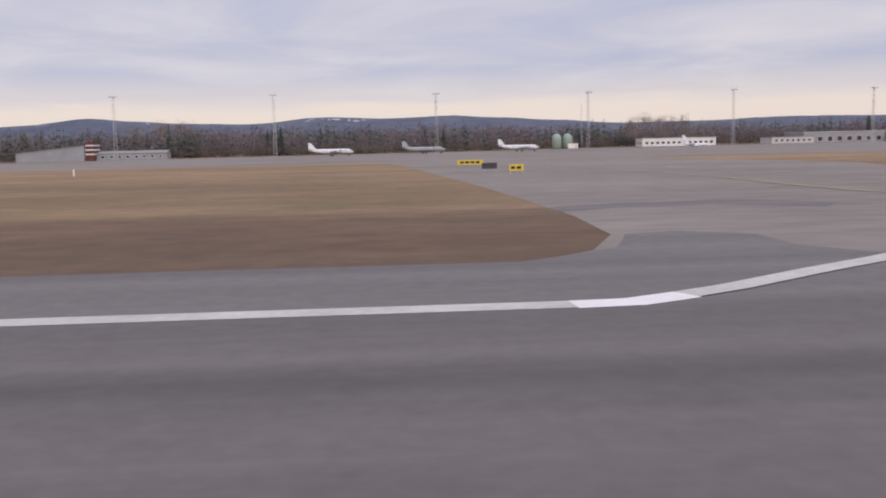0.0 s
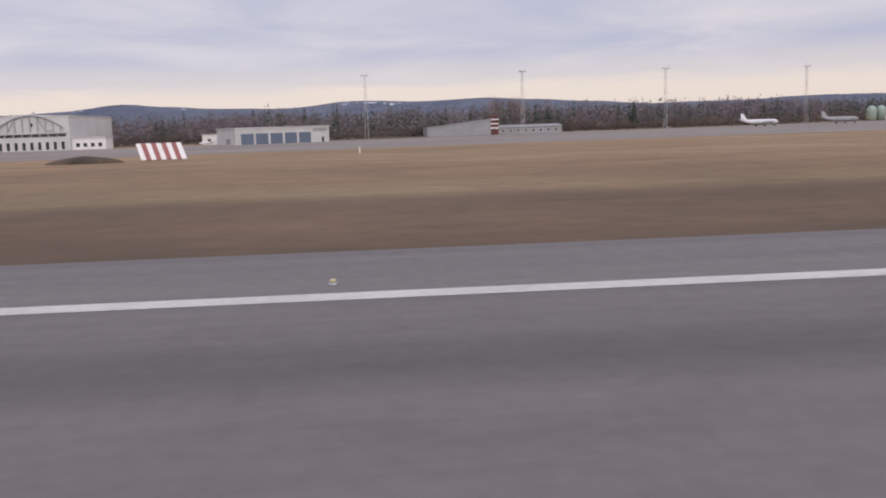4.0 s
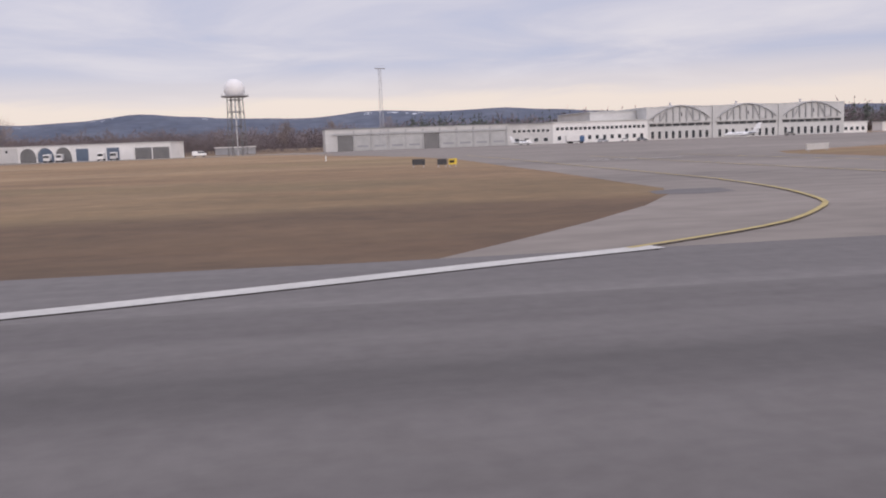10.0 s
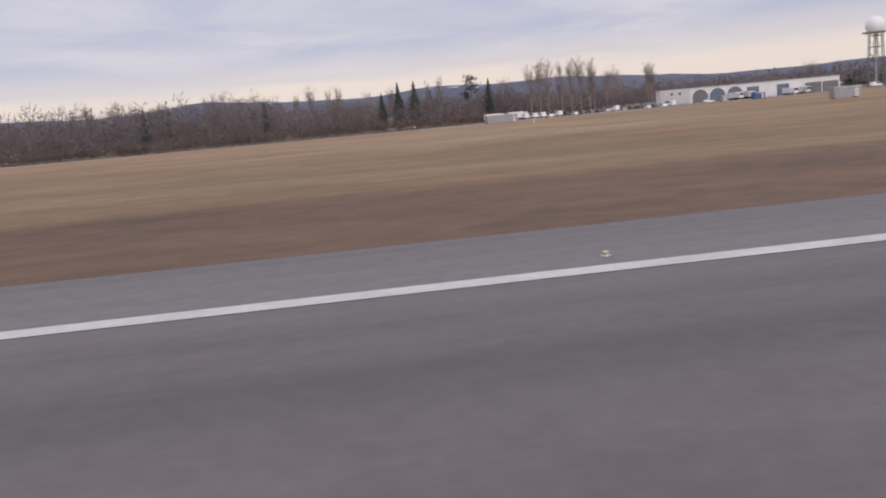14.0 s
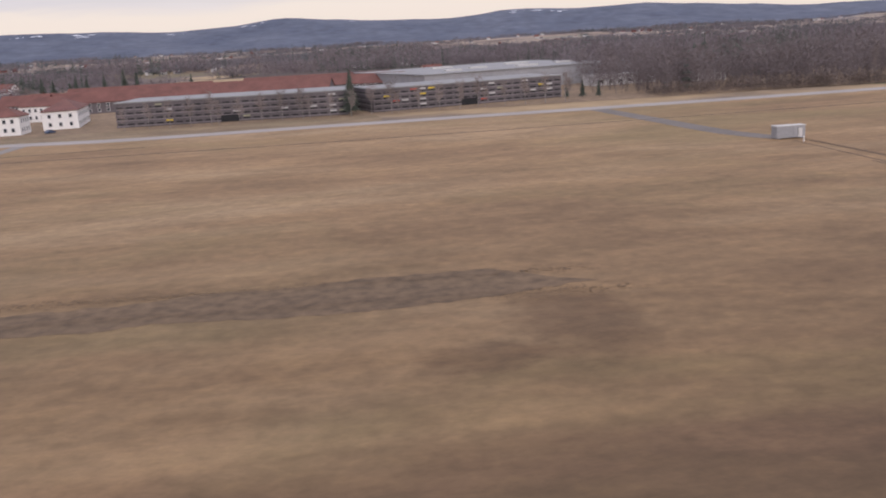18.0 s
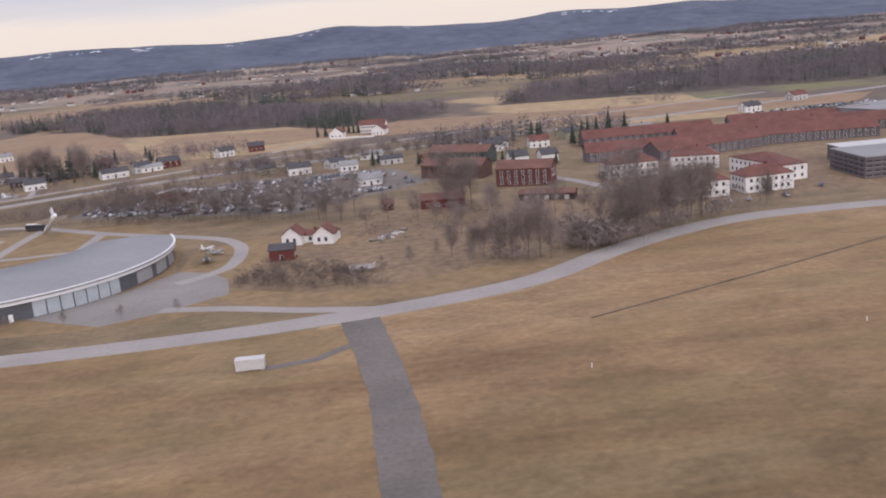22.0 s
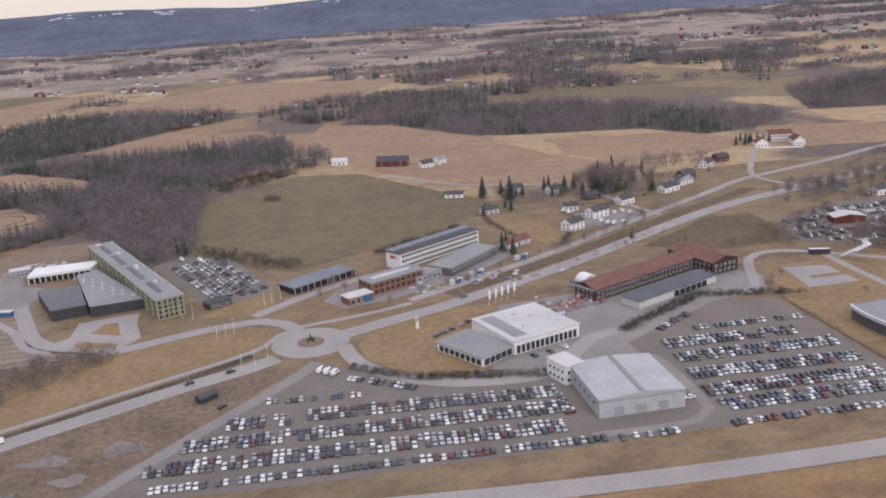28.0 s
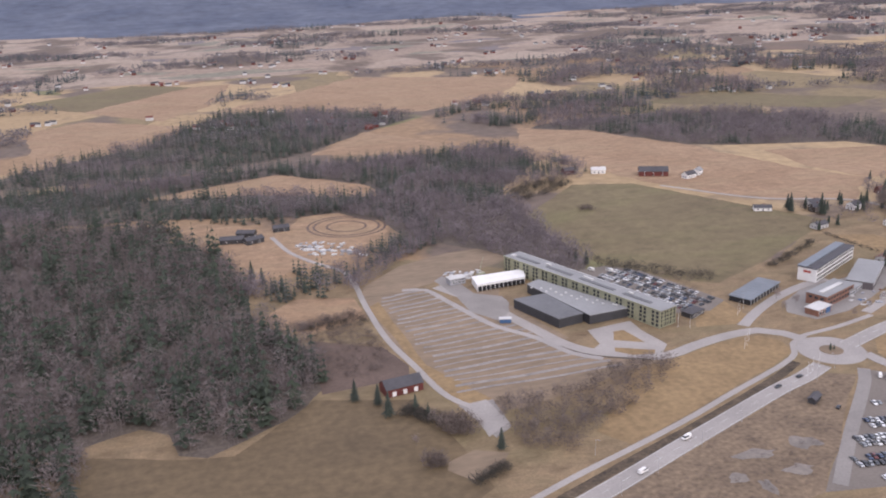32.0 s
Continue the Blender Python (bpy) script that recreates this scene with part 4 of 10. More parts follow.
way("lot_ditch", [(-1707, 384), (-1709, 330), (-1710.5, 264)], 1.6, 0.05, DITCH, "dark shallow ditch beside the car park", "ditch")
sheet("school_yard", [(-1924, 452), (-1896, 458), (-1868, 472), (-1832, 494), (-1812, 512), (-1818, 530), (-1850, 512), (-1868, 508), (-1888, 506), (-1905, 498), (-1925, 484), (-1934, 468)], 0.06, YARD, "worn asphalt yard round the brick office", "yard", 0.5)
sheet("garden_lawn", [(-1797, 546), (-1804, 600), (-1772, 589), (-1764, 548), (-1781, 522)], 0.06, LAWN, "tan village garden lawn", "lawn", 0.8)
sheet("garden_lawn", [(-1715, 635), (-1674, 649), (-1680, 616), (-1701, 606)], 0.06, LAWN, "tan village garden lawn", "lawn", 0.8)
sheet("gravel_forecourt", [(-1752, 556), (-1744, 590), (-1704, 588), (-1700, 572), (-1722, 548)], 0.06, YARD, "grey gravel forecourt among village houses", "yard", 0.6)
sheet("showroom_lawn", [(-1923, 398), (-1921, 377), (-1908, 358), (-1880, 345), (-1868, 350), (-1890, 384), (-1856, 408), (-1845, 425), (-1868, 431), (-1912, 414)], 0.065, LAWN, "dry mown lawn round the car showroom", "lawn", 0.5)
HIGHWAY_W = [(-2340, 226), (-2260, 259), (-2190, 289), (-2126, 318), (-2103, 329), (-2073, 343.5), (-2043, 357.7), (-2003, 376.5), (-1980, 385.5), (-1962, 395)]
HIGHWAY_E = [(-1932, 413), (-1900, 426), (-1866, 439), (-1790, 478), (-1740, 508), (-1686, 541), (-1640, 565), (-1600, 580), (-1540, 598), (-1450, 628), (-1330, 655), (-1180, 690), (-1000, 740)]
for line in (HIGHWAY_W, HIGHWAY_E):
    way("highway", line, 10.5, 0.09, STREET, "grey asphalt main road")
    for off, dash in ((4.6, False), (-4.6, False), (0.0, True)):
        bm = bmesh.new()
        pts = glide(line, 6.0)
        shifted = []
        for i, q in enumerate(pts):
            d = (pts[min(i + 1, len(pts) - 1)] - pts[max(i - 1, 0)]).normalized()
            shifted.append(q + Vector((-d.y, d.x)) * off)
        if dash:
            for a, b in zip(shifted[::2], shifted[1::2]):
                ribbon(bm, [a, b], 0.18, 0.09, smooth=False)
        else:
            ribbon(bm, shifted, 0.25, 0.09, smooth=False)
        tagged(link_mesh("lane_line", bm, WHITE_PAINT), "white lane line on the main road", "road marking", kind="structure")
way("cycle_path", [(-2330, 246), (-2250, 279), (-2190, 306), (-2140, 330), (-2102, 346), (-2080, 355.5), (-2057, 366), (-2027, 381), (-1983, 402), (-1967, 413), (-1960, 425), (-1948, 433), (-1920, 438), (-1888, 447)], 3.6, 0.085, ROAD, "narrow cycle path beside the main road", "path")
way("village_road", [(-1888, 452), (-1850, 472), (-1811, 493), (-1772, 516), (-1737, 540), (-1694, 567), (-1632, 606), (-1585, 636), (-1540, 652), (-1480, 672), (-1400, 705), (-1280, 740), (-1100, 790)], 6.5, 0.085, ROAD, "pale village road beside the main road")
way("road_verge", [(-1866, 452), (-1825, 474), (-1757, 511), (-1690, 552), (-1640, 580), (-1595, 605)], 11.0, 0.05, PASTURE, "brown verge between two roads", "verge")
way("road_ditch", [(-2330, 237), (-2250, 270), (-2190, 297.5), (-2132, 324.5), (-2104, 337.5), (-2076, 350), (-2050, 362), (-2018, 377.5), (-1990, 392), (-1973, 403)], 5.5, 0.05, DITCH, "dark roadside ditch", "ditch")


def roundabout(cx, cy):
    bm = bmesh.new()
    rings = []
    for r, z in ((6.5, 0.08), (19.0, 0.08), (19.2, -0.1)):
        rings.append([bm.verts.new((cx + r * math.cos(2 * math.pi * k / 48), cy + r * math.sin(2 * math.pi * k / 48), z)) for k in range(48)])
    for a, b in zip(rings, rings[1:]):
        for k in range(48):
            bm.faces.new((a[k], b[k], b[(k + 1) % 48], a[(k + 1) % 48]))
    tagged(link_mesh("roundabout", bm, STREET), "grey asphalt roundabout carriageway", "road", kind="structure")
    bm = bmesh.new()
    lathe(bm, [(6.6, 0.0), (6.6, 0.22), (6.3, 0.26), (4.5, 0.34), (2.0, 0.6), (0.5, 0.7)], 40)
    ob = link_mesh("traffic_island", bm, GRAVEL)
    ob.location = (cx, cy, 0)
    tagged(ob, "round gravel traffic island with kerb", "traffic island", kind="structure")


roundabout(-1945, 410)
way("trade_street", [(-1930, 400), (-1926, 378), (-1912, 357), (-1893, 343), (-1870, 336), (-1848, 336), (-1836, 346), (-1818, 366), (-1800, 372)], 8, 0.085, STREET, "curving street to the trade yards")
way("hotel_street", [(-1950, 428), (-1956, 440), (-1968, 449), (-1993, 447), (-2018, 440), (-2036, 434), (-2056, 439), (-2078, 456), (-2088, 473), (-2094, 492), (-2103, 520), (-2109, 540), (-2124, 571), (-2135, 592)], 8.5, 0.08, ROAD, "curving pale street round the hotel")
way("side_street", [(-1972, 458), (-1958, 470), (-1942, 482), (-1921, 495), (-1892, 508), (-1872, 512)], 7, 0.082, STREET, "grey side street to the school")
sheet("hotel_forecourt", [(-2065, 483), (-2034, 488), (-2034, 473), (-2029, 448), (-2040, 434), (-2046, 442), (-2066, 444), (-2075, 454), (-2066, 462)], 0.076, ROAD, "pale paved hotel forecourt", "yard", 0.3, 4.0)
sheet("forecourt_island", [(-2056, 464), (-2051, 476), (-2044, 476), (-2040, 455)], 0.088, LAWN, "tan grass island in the hotel forecourt", "lawn", 0.5, 3.0)
sheet("forecourt_island", [(-2062, 449), (-2060, 454), (-2039, 443), (-2042, 438), (-2055, 441)], 0.088, LAWN, "tan grass island in the hotel forecourt", "lawn", 0.5, 3.0)
sheet("site_yard", [(-2134, 604), (-2126, 568), (-2125, 538), (-2111, 514), (-2101, 530), (-2096, 546), (-2097, 558), (-2113, 570), (-2118, 598), (-2126, 612)], 0.078, YARD, "pale trodden building-site yard", "yard", 1.2, 4.0)
way("street_ditch", [(-2106, 497), (-2088, 462), (-2076, 447), (-2048, 432)], 2.0, 0.087, DITCH, "dark ditch beside the hotel street", "ditch")
way("work_yard", [(-2088, 474), (-2100, 520), (-2106, 560), (-2090, 600)], 16, 0.07, GRAVEL, "sandy building-site yard", "yard")
sheet("gravel_field", [(-2186, 609), (-2190, 564), (-2187, 513), (-2173, 430), (-2166, 404), (-2135, 400), (-2060, 424), (-2035, 430), (-2069, 444), (-2092, 475), (-2128, 553), (-2149, 595), (-2100, 615), (-2065, 635), (-2082, 668), (-2111, 664), (-2149, 648)], 0.05, GRAVEL, "wide pale gravel field with faint rows", "gravel", 1.5)
for k in range(23):
    y0 = 428 + 7.0 * k
    xa = -2168 - 0.105 * (y0 - 412) + 5 + (k * 7 % 5)
    xb = -2062 - 0.56 * (y0 - 428) if y0 < 500 else -2112 - 0.40 * (y0 - 500)
    tilt = 0.03 + 0.0014 * (y0 - 427)
    way("gravel_row", [(xa + (xb - xa) * f, y0 + tilt * (xb - xa) * f + 0.7 * math.sin(9 * f + k)) for f in (0, 0.2, 0.4, 0.6, 0.8, 0.96)], 2.0 + 0.8 * math.sin(2.1 * k), 0.06, STONY, "faint grey row on the gravel field", "gravel")
way("site_path", [(-2160, 593), (-2144, 588), (-2135, 562), (-2127, 537), (-2117, 509), (-2099, 483), (-2087, 455), (-2073, 442)], 4.6, 0.075, STREET, "pale gravel path along the hotel building site", "path")
sheet("concrete_pad", [(-2168, 413), (-2149, 414), (-2148, 384), (-2159, 376)], 0.06, STONY, "cracked pale concrete pad in the scrub", "paving", 0.8, 4)
way("farm_lane", [(-2240, 762), (-2229, 713), (-2212, 678), (-2194, 649), (-2190, 618), (-2190, 573), (-2187, 513), (-2179, 468), (-2170, 424), (-2150, 396)], 4.0, 0.07, ROAD, "pale gravel farm lane", "lane")
way("village_lane", [(-1560, 596), (-1570, 640), (-1545, 690), (-1515, 735), (-1490, 760)], 5, 0.07, ROAD, "pale lane climbing to a farm", "lane")
way("village_lane", [(-1690, 560), (-1700, 610), (-1716, 682), (-1790, 722), (-1850, 800)], 4, 0.07, ROAD, "narrow lane past village gardens", "lane")
way("base_street", [(-1400, 455), (-1385, 420), (-1374, 380), (-1365, 345)], 6, 0.07, STREET, "grey street between old barracks")

FIELDS = [
    (OLIVE, [(-2009, 750), (-1930, 837), (-1871, 819), (-1818, 711), (-1777, 635), (-1830, 600), (-1881, 566), (-1945, 530), (-1990, 560), (-2011, 614), (-2012, 694)], "olive-green pasture", 1.5),
    (TAN, [(-1875, 1170), (-1792, 1109), (-1728, 976), (-1683, 821), (-1647, 751), (-1716, 682), (-1780, 718), (-1817, 756), (-1863, 837), (-1893, 923), (-1911, 1054)], "rolling straw-coloured stubble field", 6),
    (TAN, [(-1660, 905), (-1521, 870), (-1480, 780), (-1569, 745), (-1647, 751), (-1667, 815)], "straw-coloured stubble field", 5),
    (TAN, [(-2165, 1106), (-2077, 1237), (-1961, 1057), (-2072, 1066)], "straw-coloured clearing among woods", 6),
    (TAN, [(-2371, 947), (-2216, 1009), (-2121, 913), (-2128, 865), (-2236, 919)], "pale stubble clearing among woods", 6),
    (TAN, [(-2556, 1452), (-2489, 1532), (-2310, 1393), (-2377, 1256), (-2497, 1155)], "pale stubble field", 8),
    (TAN, [(-2549, 1690), (-2383, 1892), (-2240, 1914), (-2290, 1599), (-2364, 1474)], "pale stubble field", 8),
    (TAN, [(-2279, 1526), (-1988, 1882), (-1674, 1707), (-1822, 1439), (-1968, 1377), (-2103, 1442)], "broad pale stubble field", 10),
    (OLIVE, [(-1640, 1300), (-1400, 1120), (-1290, 1180), (-1467, 1330)], "green winter field", 8),
    (OLIVE, [(-2640, 1780), (-2444, 1993), (-2320, 1902), (-2498, 1640)], "green winter field", 8),
    (PLOUGH, [(-2234, 525), (-2192, 500), (-2182, 469), (-2185, 455), (-2234, 449)], "dark ploughed patch", 1.5),
    (TAN, [(-2265, 568), (-2235, 602), (-2194, 590), (-2193, 550), (-2233, 535)], "tan grass clearing", 2),
    (PASTURE, [(-2420, 440), (-2303, 402), (-2283, 398), (-2240, 444), (-2188, 428), (-2180, 388), (-2172, 334), (-2250, 290), (-2450, 330)], "brown-green pasture beside the woods", 2),
    (TAN, [(-2329, 782), (-2307, 832), (-2268, 812), (-2246, 782), (-2225, 782), (-2209, 820), (-2173, 820), (-2141, 768), (-2140, 741), (-2176, 699), (-2187, 669), (-2194, 649), (-2224, 672), (-2241, 653), (-2270, 659), (-2280, 710), (-2302, 756)], "sandy clearing with a training track", 3),
    (TAN, [(-1485, 740), (-1440, 860), (-1180, 760), (-1050, 700), (-1100, 640), (-1260, 680)], "pale stubble field behind the village", 6),
    (PASTURE, [(-1735, 494), (-1690, 470), (-1640, 470), (-1634, 540), (-1670, 540)], "brown rough grass beside the car park", 2),
    (MARSH, [(-2180, 284), (-2126, 312), (-2073, 337), (-2003, 370), (-1965, 386), (-1952, 380), (-2040, 288), (-2100, 272), (-2180, 274)], "brown marshy waste ground", 2),
    (SCRUB, [(-1548, 292), (-1500, 258), (-1430, 280), (-1385, 302), (-1390, 380), (-1430, 400), (-1490, 390), (-1535, 350)], "brown overgrown scrubland", 2),
    (LAWN, [(-1552, 290), (-1543, 287), (-1514, 268), (-1488, 266), (-1460, 277), (-1430, 270), (-1432, 264), (-1455, 257), (-1480, 250), (-1530, 255)], "strip of golden dry grass along the service road", 1),
    (LAWN, [(-1552, 292), (-1544, 290), (-1531, 318), (-1528, 344), (-1500, 336), (-1498, 344), (-1504, 360), (-1530, 366), (-1560, 352), (-1562, 320)], "golden dry grass round a white house", 1),
    (LAWN, [(-1700, 255), (-1660, 258), (-1600, 258), (-1560, 255), (-1540, 262), (-1560, 290), (-1570, 380), (-1600, 430), (-1690, 430), (-1706, 380), (-1706, 262)], "dry mown lawn round the museum", 1),
    (LAWN, [(-2060, 424), (-2035, 428), (-2000, 440), (-1972, 442), (-1964, 430), (-1967, 416), (-1990, 402), (-2030, 383), (-2057, 369), (-2100, 350), (-2110, 366)], "tan grass by the main road", 1),
    (LAWN, [(-2189, 568), (-2180, 577), (-2176, 520), (-2172, 467), (-2149, 414), (-2151, 404), (-2170, 422), (-2177, 464)], "golden dry grass beside a gravel lane", 1),
    (LAWN, [(-1960, 470), (-1975, 462), (-2000, 466), (-1992, 480), (-1960, 500)], "tan lawn in front of the hotel", 1),
    (SCRUB, [(-1360, 340), (-1290, 334), (-1100, 330), (-900, 330), (-860, 345), (-860, 560), (-1360, 560)], "brown grass and trodden soil among trees", 3),
    (SCRUB, [(-860, 335), (-700, 400), (-600, 410), (-560, 470), (-300, 480), (-150, 490), (60, 560), (420, 600), (420, 760), (-860, 760)], "brown woodland floor", 4),
]
for i, (material, outline, label, edge) in enumerate(FIELDS):
    sheet("field", outline, 0.03, material, label, "field", edge, 14)
for cx, cy, rx, ry in ((-2052, 323, 10, 3.5), (-2069, 310, 6, 3.5), (-2060, 300, 3, 6), (-2023, 327, 7, 6), (-2040, 305, 6, 5)):
    pts = [(cx + rx * math.cos(a) * (1 + 0.25 * math.sin(2.3 * a + cx)), cy + ry * math.sin(a) * (1 + 0.3 * math.cos(3.1 * a + cy))) for a in [2 * math.pi * k / 16 for k in range(16)]]
    sheet("puddle_flat", pts, 0.06, MUD, "pale drying mud flat", "mud", 3.2, 2.5)
sheet("barn_yard", [(-2164, 413), (-2153, 415), (-2148, 388), (-2162, 378)], 0.072, ROAD, "pale gravel yard at the end of a farm lane", "yard", 1.2)
sheet("small_yard", [(-2189, 354), (-2186, 361), (-2173, 368), (-2157, 361), (-2165, 349), (-2180, 343)], 0.072, GRAVEL, "small sandy yard in a pasture corner", "yard", 1.2)


# ---- buildings ----
WINDOWS = {}


def window_mesh(w, h, frame_m, glass_m):
    key = (round(w, 2), round(h, 2), frame_m.name, glass_m.name)
    if key not in WINDOWS:
        bm = bmesh.new()
        t = min(0.14, w * 0.12)
        for x0, x1, z0, z1 in ((-w / 2 - t, w / 2 + t, h, h + t), (-w / 2 - t, w / 2 + t, -t, 0), (-w / 2 - t, -w / 2, 0, h), (w / 2, w / 2 + t, 0, h)):
            box(bm, x0, x1, -0.10, 0.02, z0, z1, 0)
        box(bm, -w / 2, w / 2, -0.05, 0.02, 0, h, 1)
        me = bpy.data.meshes.new("window")
        bm.to_mesh(me)
        bm.free()
        me.materials.append(frame_m)
        me.materials.append(glass_m)
        WINDOWS[key] = me
    return WINDOWS[key]


def row_of(parent, mesh, n, length, z, margin, at=(0, 0), turn=0.0, name="window", skip=()):
    """n pieces evenly along a wall that starts at `at` and runs `length` at `turn` degrees."""
    c, s = math.cos(radians(turn)), math.sin(radians(turn))
    for i in range(n):
        if i in skip:
            continue
        d = margin + (length - 2 * margin) * (i + 0.5) / n
        share(name, mesh, parent, pose(at[0] + c * d, at[1] + s * d, z, 0, 0, turn))


def bldg(name, a, b, depth, height, wall, roof, roof_m, label, category="building", wins=(), ends=(), frame_m=None, glass_m=None, rise=2.5, over=0.4, group="", door=None, chimney=False):
    """A building on the front edge a-b with its depth away from the airfield; local x along the front, y inwards."""
    a, b = Vector(a), Vector(b)
    L, turn = (b - a).length, math.degrees(math.atan2(b.y - a.y, b.x - a.x))
    root = thing(name, a.x, a.y, 0, turn, label, category, group)
    bm = bmesh.new()
    if roof == "gable":
        v = box(bm, 0, L, 0, depth, -0.3, height)
        for x in (0, L):
            bm.faces.new([bm.verts.new(p) for p in ((x, 0, height), (x, depth, height), (x, depth / 2, height + rise))])
    elif roof == "gable_y":
        box(bm, 0, L, 0, depth, -0.3, height)
        for y in (0, depth):
            bm.faces.new([bm.verts.new(p) for p in ((0, y, height), (L, y, height), (L / 2, y, height + rise))])
    elif roof == "shed":
        v = box(bm, 0, L, 0, depth, -0.3, height)
        for i in (5, 6):
            v[i].co.z = height + rise
    else:
        box(bm, 0, L, 0, depth, -0.3, height)
    part("wall", bm, wall, root)
    bm = bmesh.new()
    o, t = over, 0.25
    if roof == "flat":
        box(bm, -o, L + o, -o, depth + o, height, height + 0.35)
        box(bm, -o + 0.3, L + o - 0.3, -o + 0.3, depth + o - 0.3, height + 0.35, height + 0.42)
    elif roof == "shed":
        for z in (0, t):
            pass
        lo = [bm.verts.new(p) for p in ((-o, -o, height), (L + o, -o, height + rise), (L + o, depth + o, height + rise), (-o, depth + o, height))]
        hi = [bm.verts.new(v.co + Vector((0, 0, t))) for v in lo]
        bm.faces.new(lo[::-1]), bm.faces.new(hi)
        for i in range(4):
            bm.faces.new((lo[i], lo[(i + 1) % 4], hi[(i + 1) % 4], hi[i]))
    elif roof in ("gable", "hip"):
        k = rise / (depth / 2)
        inset = 0 if roof == "gable" else min(depth / 2, L / 2 - 0.5)
        e = height - o * k
        base = [(-o, -o, e), (L + o, -o, e), (L + o, depth + o, e), (-o, depth + o, e)]
        ridge = [(inset - (o if not inset else 0), depth / 2, height + rise), (L - inset + (o if not inset else 0), depth / 2, height + rise)]
        for dz in (0, t):
            q = [bm.verts.new((x, y, z + dz)) for x, y, z in base]
            r = [bm.verts.new((x, y, z + dz)) for x, y, z in ridge]
            for f in ((q[0], q[1], r[1], r[0]), (q[2], q[3], r[0], r[1]), (q[1], q[2], r[1]), (q[3], q[0], r[0])):
                if roof == "hip" or len(f) == 4:
                    bm.faces.new(f)
            if dz:
                for i in range(4):
                    bm.faces.new((prev[i], prev[(i + 1) % 4], q[(i + 1) % 4], q[i])) if roof == "hip" or i in (0, 2) else None
                if roof == "gable":
                    for i, j, kx in ((0, 3, 0), (1, 2, 1)):
                        bm.faces.new((prev[i], q[i], r[kx], pr[kx])), bm.faces.new((prev[j], q[j], r[kx], pr[kx]))
            prev, pr = q, r
    elif roof == "gable_y":
        k = rise / (L / 2)
        e = height - o * k
        rows = []
        for y in (-o, depth + o):
            rows.append([bm.verts.new(p) for p in ((-o, y, e), (L / 2, y, height + rise), (L + o, y, e), (L + o, y, e + t), (L / 2, y, height + rise + t), (-o, y, e + t))])
        for i in range(6):
            bm.faces.new((rows[0][i], rows[0][(i + 1) % 6], rows[1][(i + 1) % 6], rows[1][i]))
        bm.faces.new(rows[0][::-1]), bm.faces.new(rows[1])
    bmesh.ops.recalc_face_normals(bm, faces=bm.faces[:])
    part("roof", bm, roof_m, root)
    fm, gm = frame_m or WHITE_WALL, glass_m or GLASS
    for z, h, w, n in wins:
        row_of(root, window_mesh(w, h, fm, gm), n, L, z, min(1.2, L * 0.06))
    for z, h, w, n in ends:
        row_of(root, window_mesh(w, h, fm, gm), n, depth, z, 1.0, (0, depth), -90)
        row_of(root, window_mesh(w, h, fm, gm), n, depth, z, 1.0, (L, 0), 90)
    if door:
        x, w, h, m = door
        part("door", bx(x, x + w, -0.12, 0.05, 0, h), m, root)
    if chimney:
        part("chimney", bx(L * 0.55, L * 0.55 + 0.8, depth / 2 - 0.4, depth / 2 + 0.4, height + rise * 0.6, height + rise + 1.1), BRICK, root)
    return root, L


# hangars along the apron
def arched_hangar():
    root, L = bldg("hangar", (-443, 398), (-345, 398), 62, 14.6, HANGAR_WHITE, "flat", PALE_ROOF, "white triple-bay hangar with arched roof trusses on its front", "hangar", over=0.2)
    bay = L / 3
    band = window_mesh(3.3, 1.15, TRUSS_GREY, GLASS)
    tall = window_mesh(1.5, 3.4, WHITE_WALL, GLASS)
    for k in range(3):
        x0 = k * bay
        n = 18
        pts = [(x0 + bay * (0.06 + 0.88 * i / n), 8.0 + 7.3 * math.sin(math.pi * (0.04 + 0.92 * i / n)) ** 0.8) for i in range(n + 1)]
        for (xa, za), (xb, zb) in zip(pts, pts[1:]):
            bm = bmesh.new()
            tube(bm, (xa, -0.7, za), (xb, -0.7, zb), 0.35, 0.35, 4)
            part("arch_segment", bm, TRUSS_GREY, root)
        for i in range(1, n, 2):
            part("truss_post", bx(pts[i][0] - 0.22, pts[i][0] + 0.22, -0.75, -0.02, 8.0, pts[i][1]), TRUSS_GREY, root)
        for i in (3, 5, 11, 13):
            bm = bmesh.new()
            tube(bm, (pts[i][0], -0.6, 8.2 if i in (3, 13) else pts[i][1] - 0.4), (pts[i + 2][0], -0.6, pts[i + 2][1] - 0.4 if i in (3, 5) else 8.6), 0.2, 0.2, 4)
            part("truss_diagonal", bm, TRUSS_GREY, root)
        part("arch_roof", arch_cap(x0, bay, 14.9, 0.6), PALE_ROOF, root)
        part("sill_beam", bx(x0 + 0.8, x0 + bay - 0.8, -0.55, -0.02, 7.4, 8.0), HANGAR_WHITE, root)
        part("pier", bx(x0 - 0.6 if k else 0, x0 + 0.6, -0.6, -0.02, 0, 14.6), HANGAR_WHITE, root)
        row_of(root, band, 8, bay, 6.0, 1.5, (x0, 0))
        row_of(root, tall, 9, bay, 0.4, 1.5, (x0, 0), skip=(3,) if k == 1 else ())
        share("vent_hatch", window_mesh(0.7, 1.6, TRUSS_GREY, PAINTED_SHADE), root, pose(x0 + bay * 0.52, 0, 10.4))
        part("roof_vent", bx(x0 + bay * 0.45, x0 + bay * 0.45 + 0.8, 8, 8.8, 15, 17.0), STEEL, root)
    return root


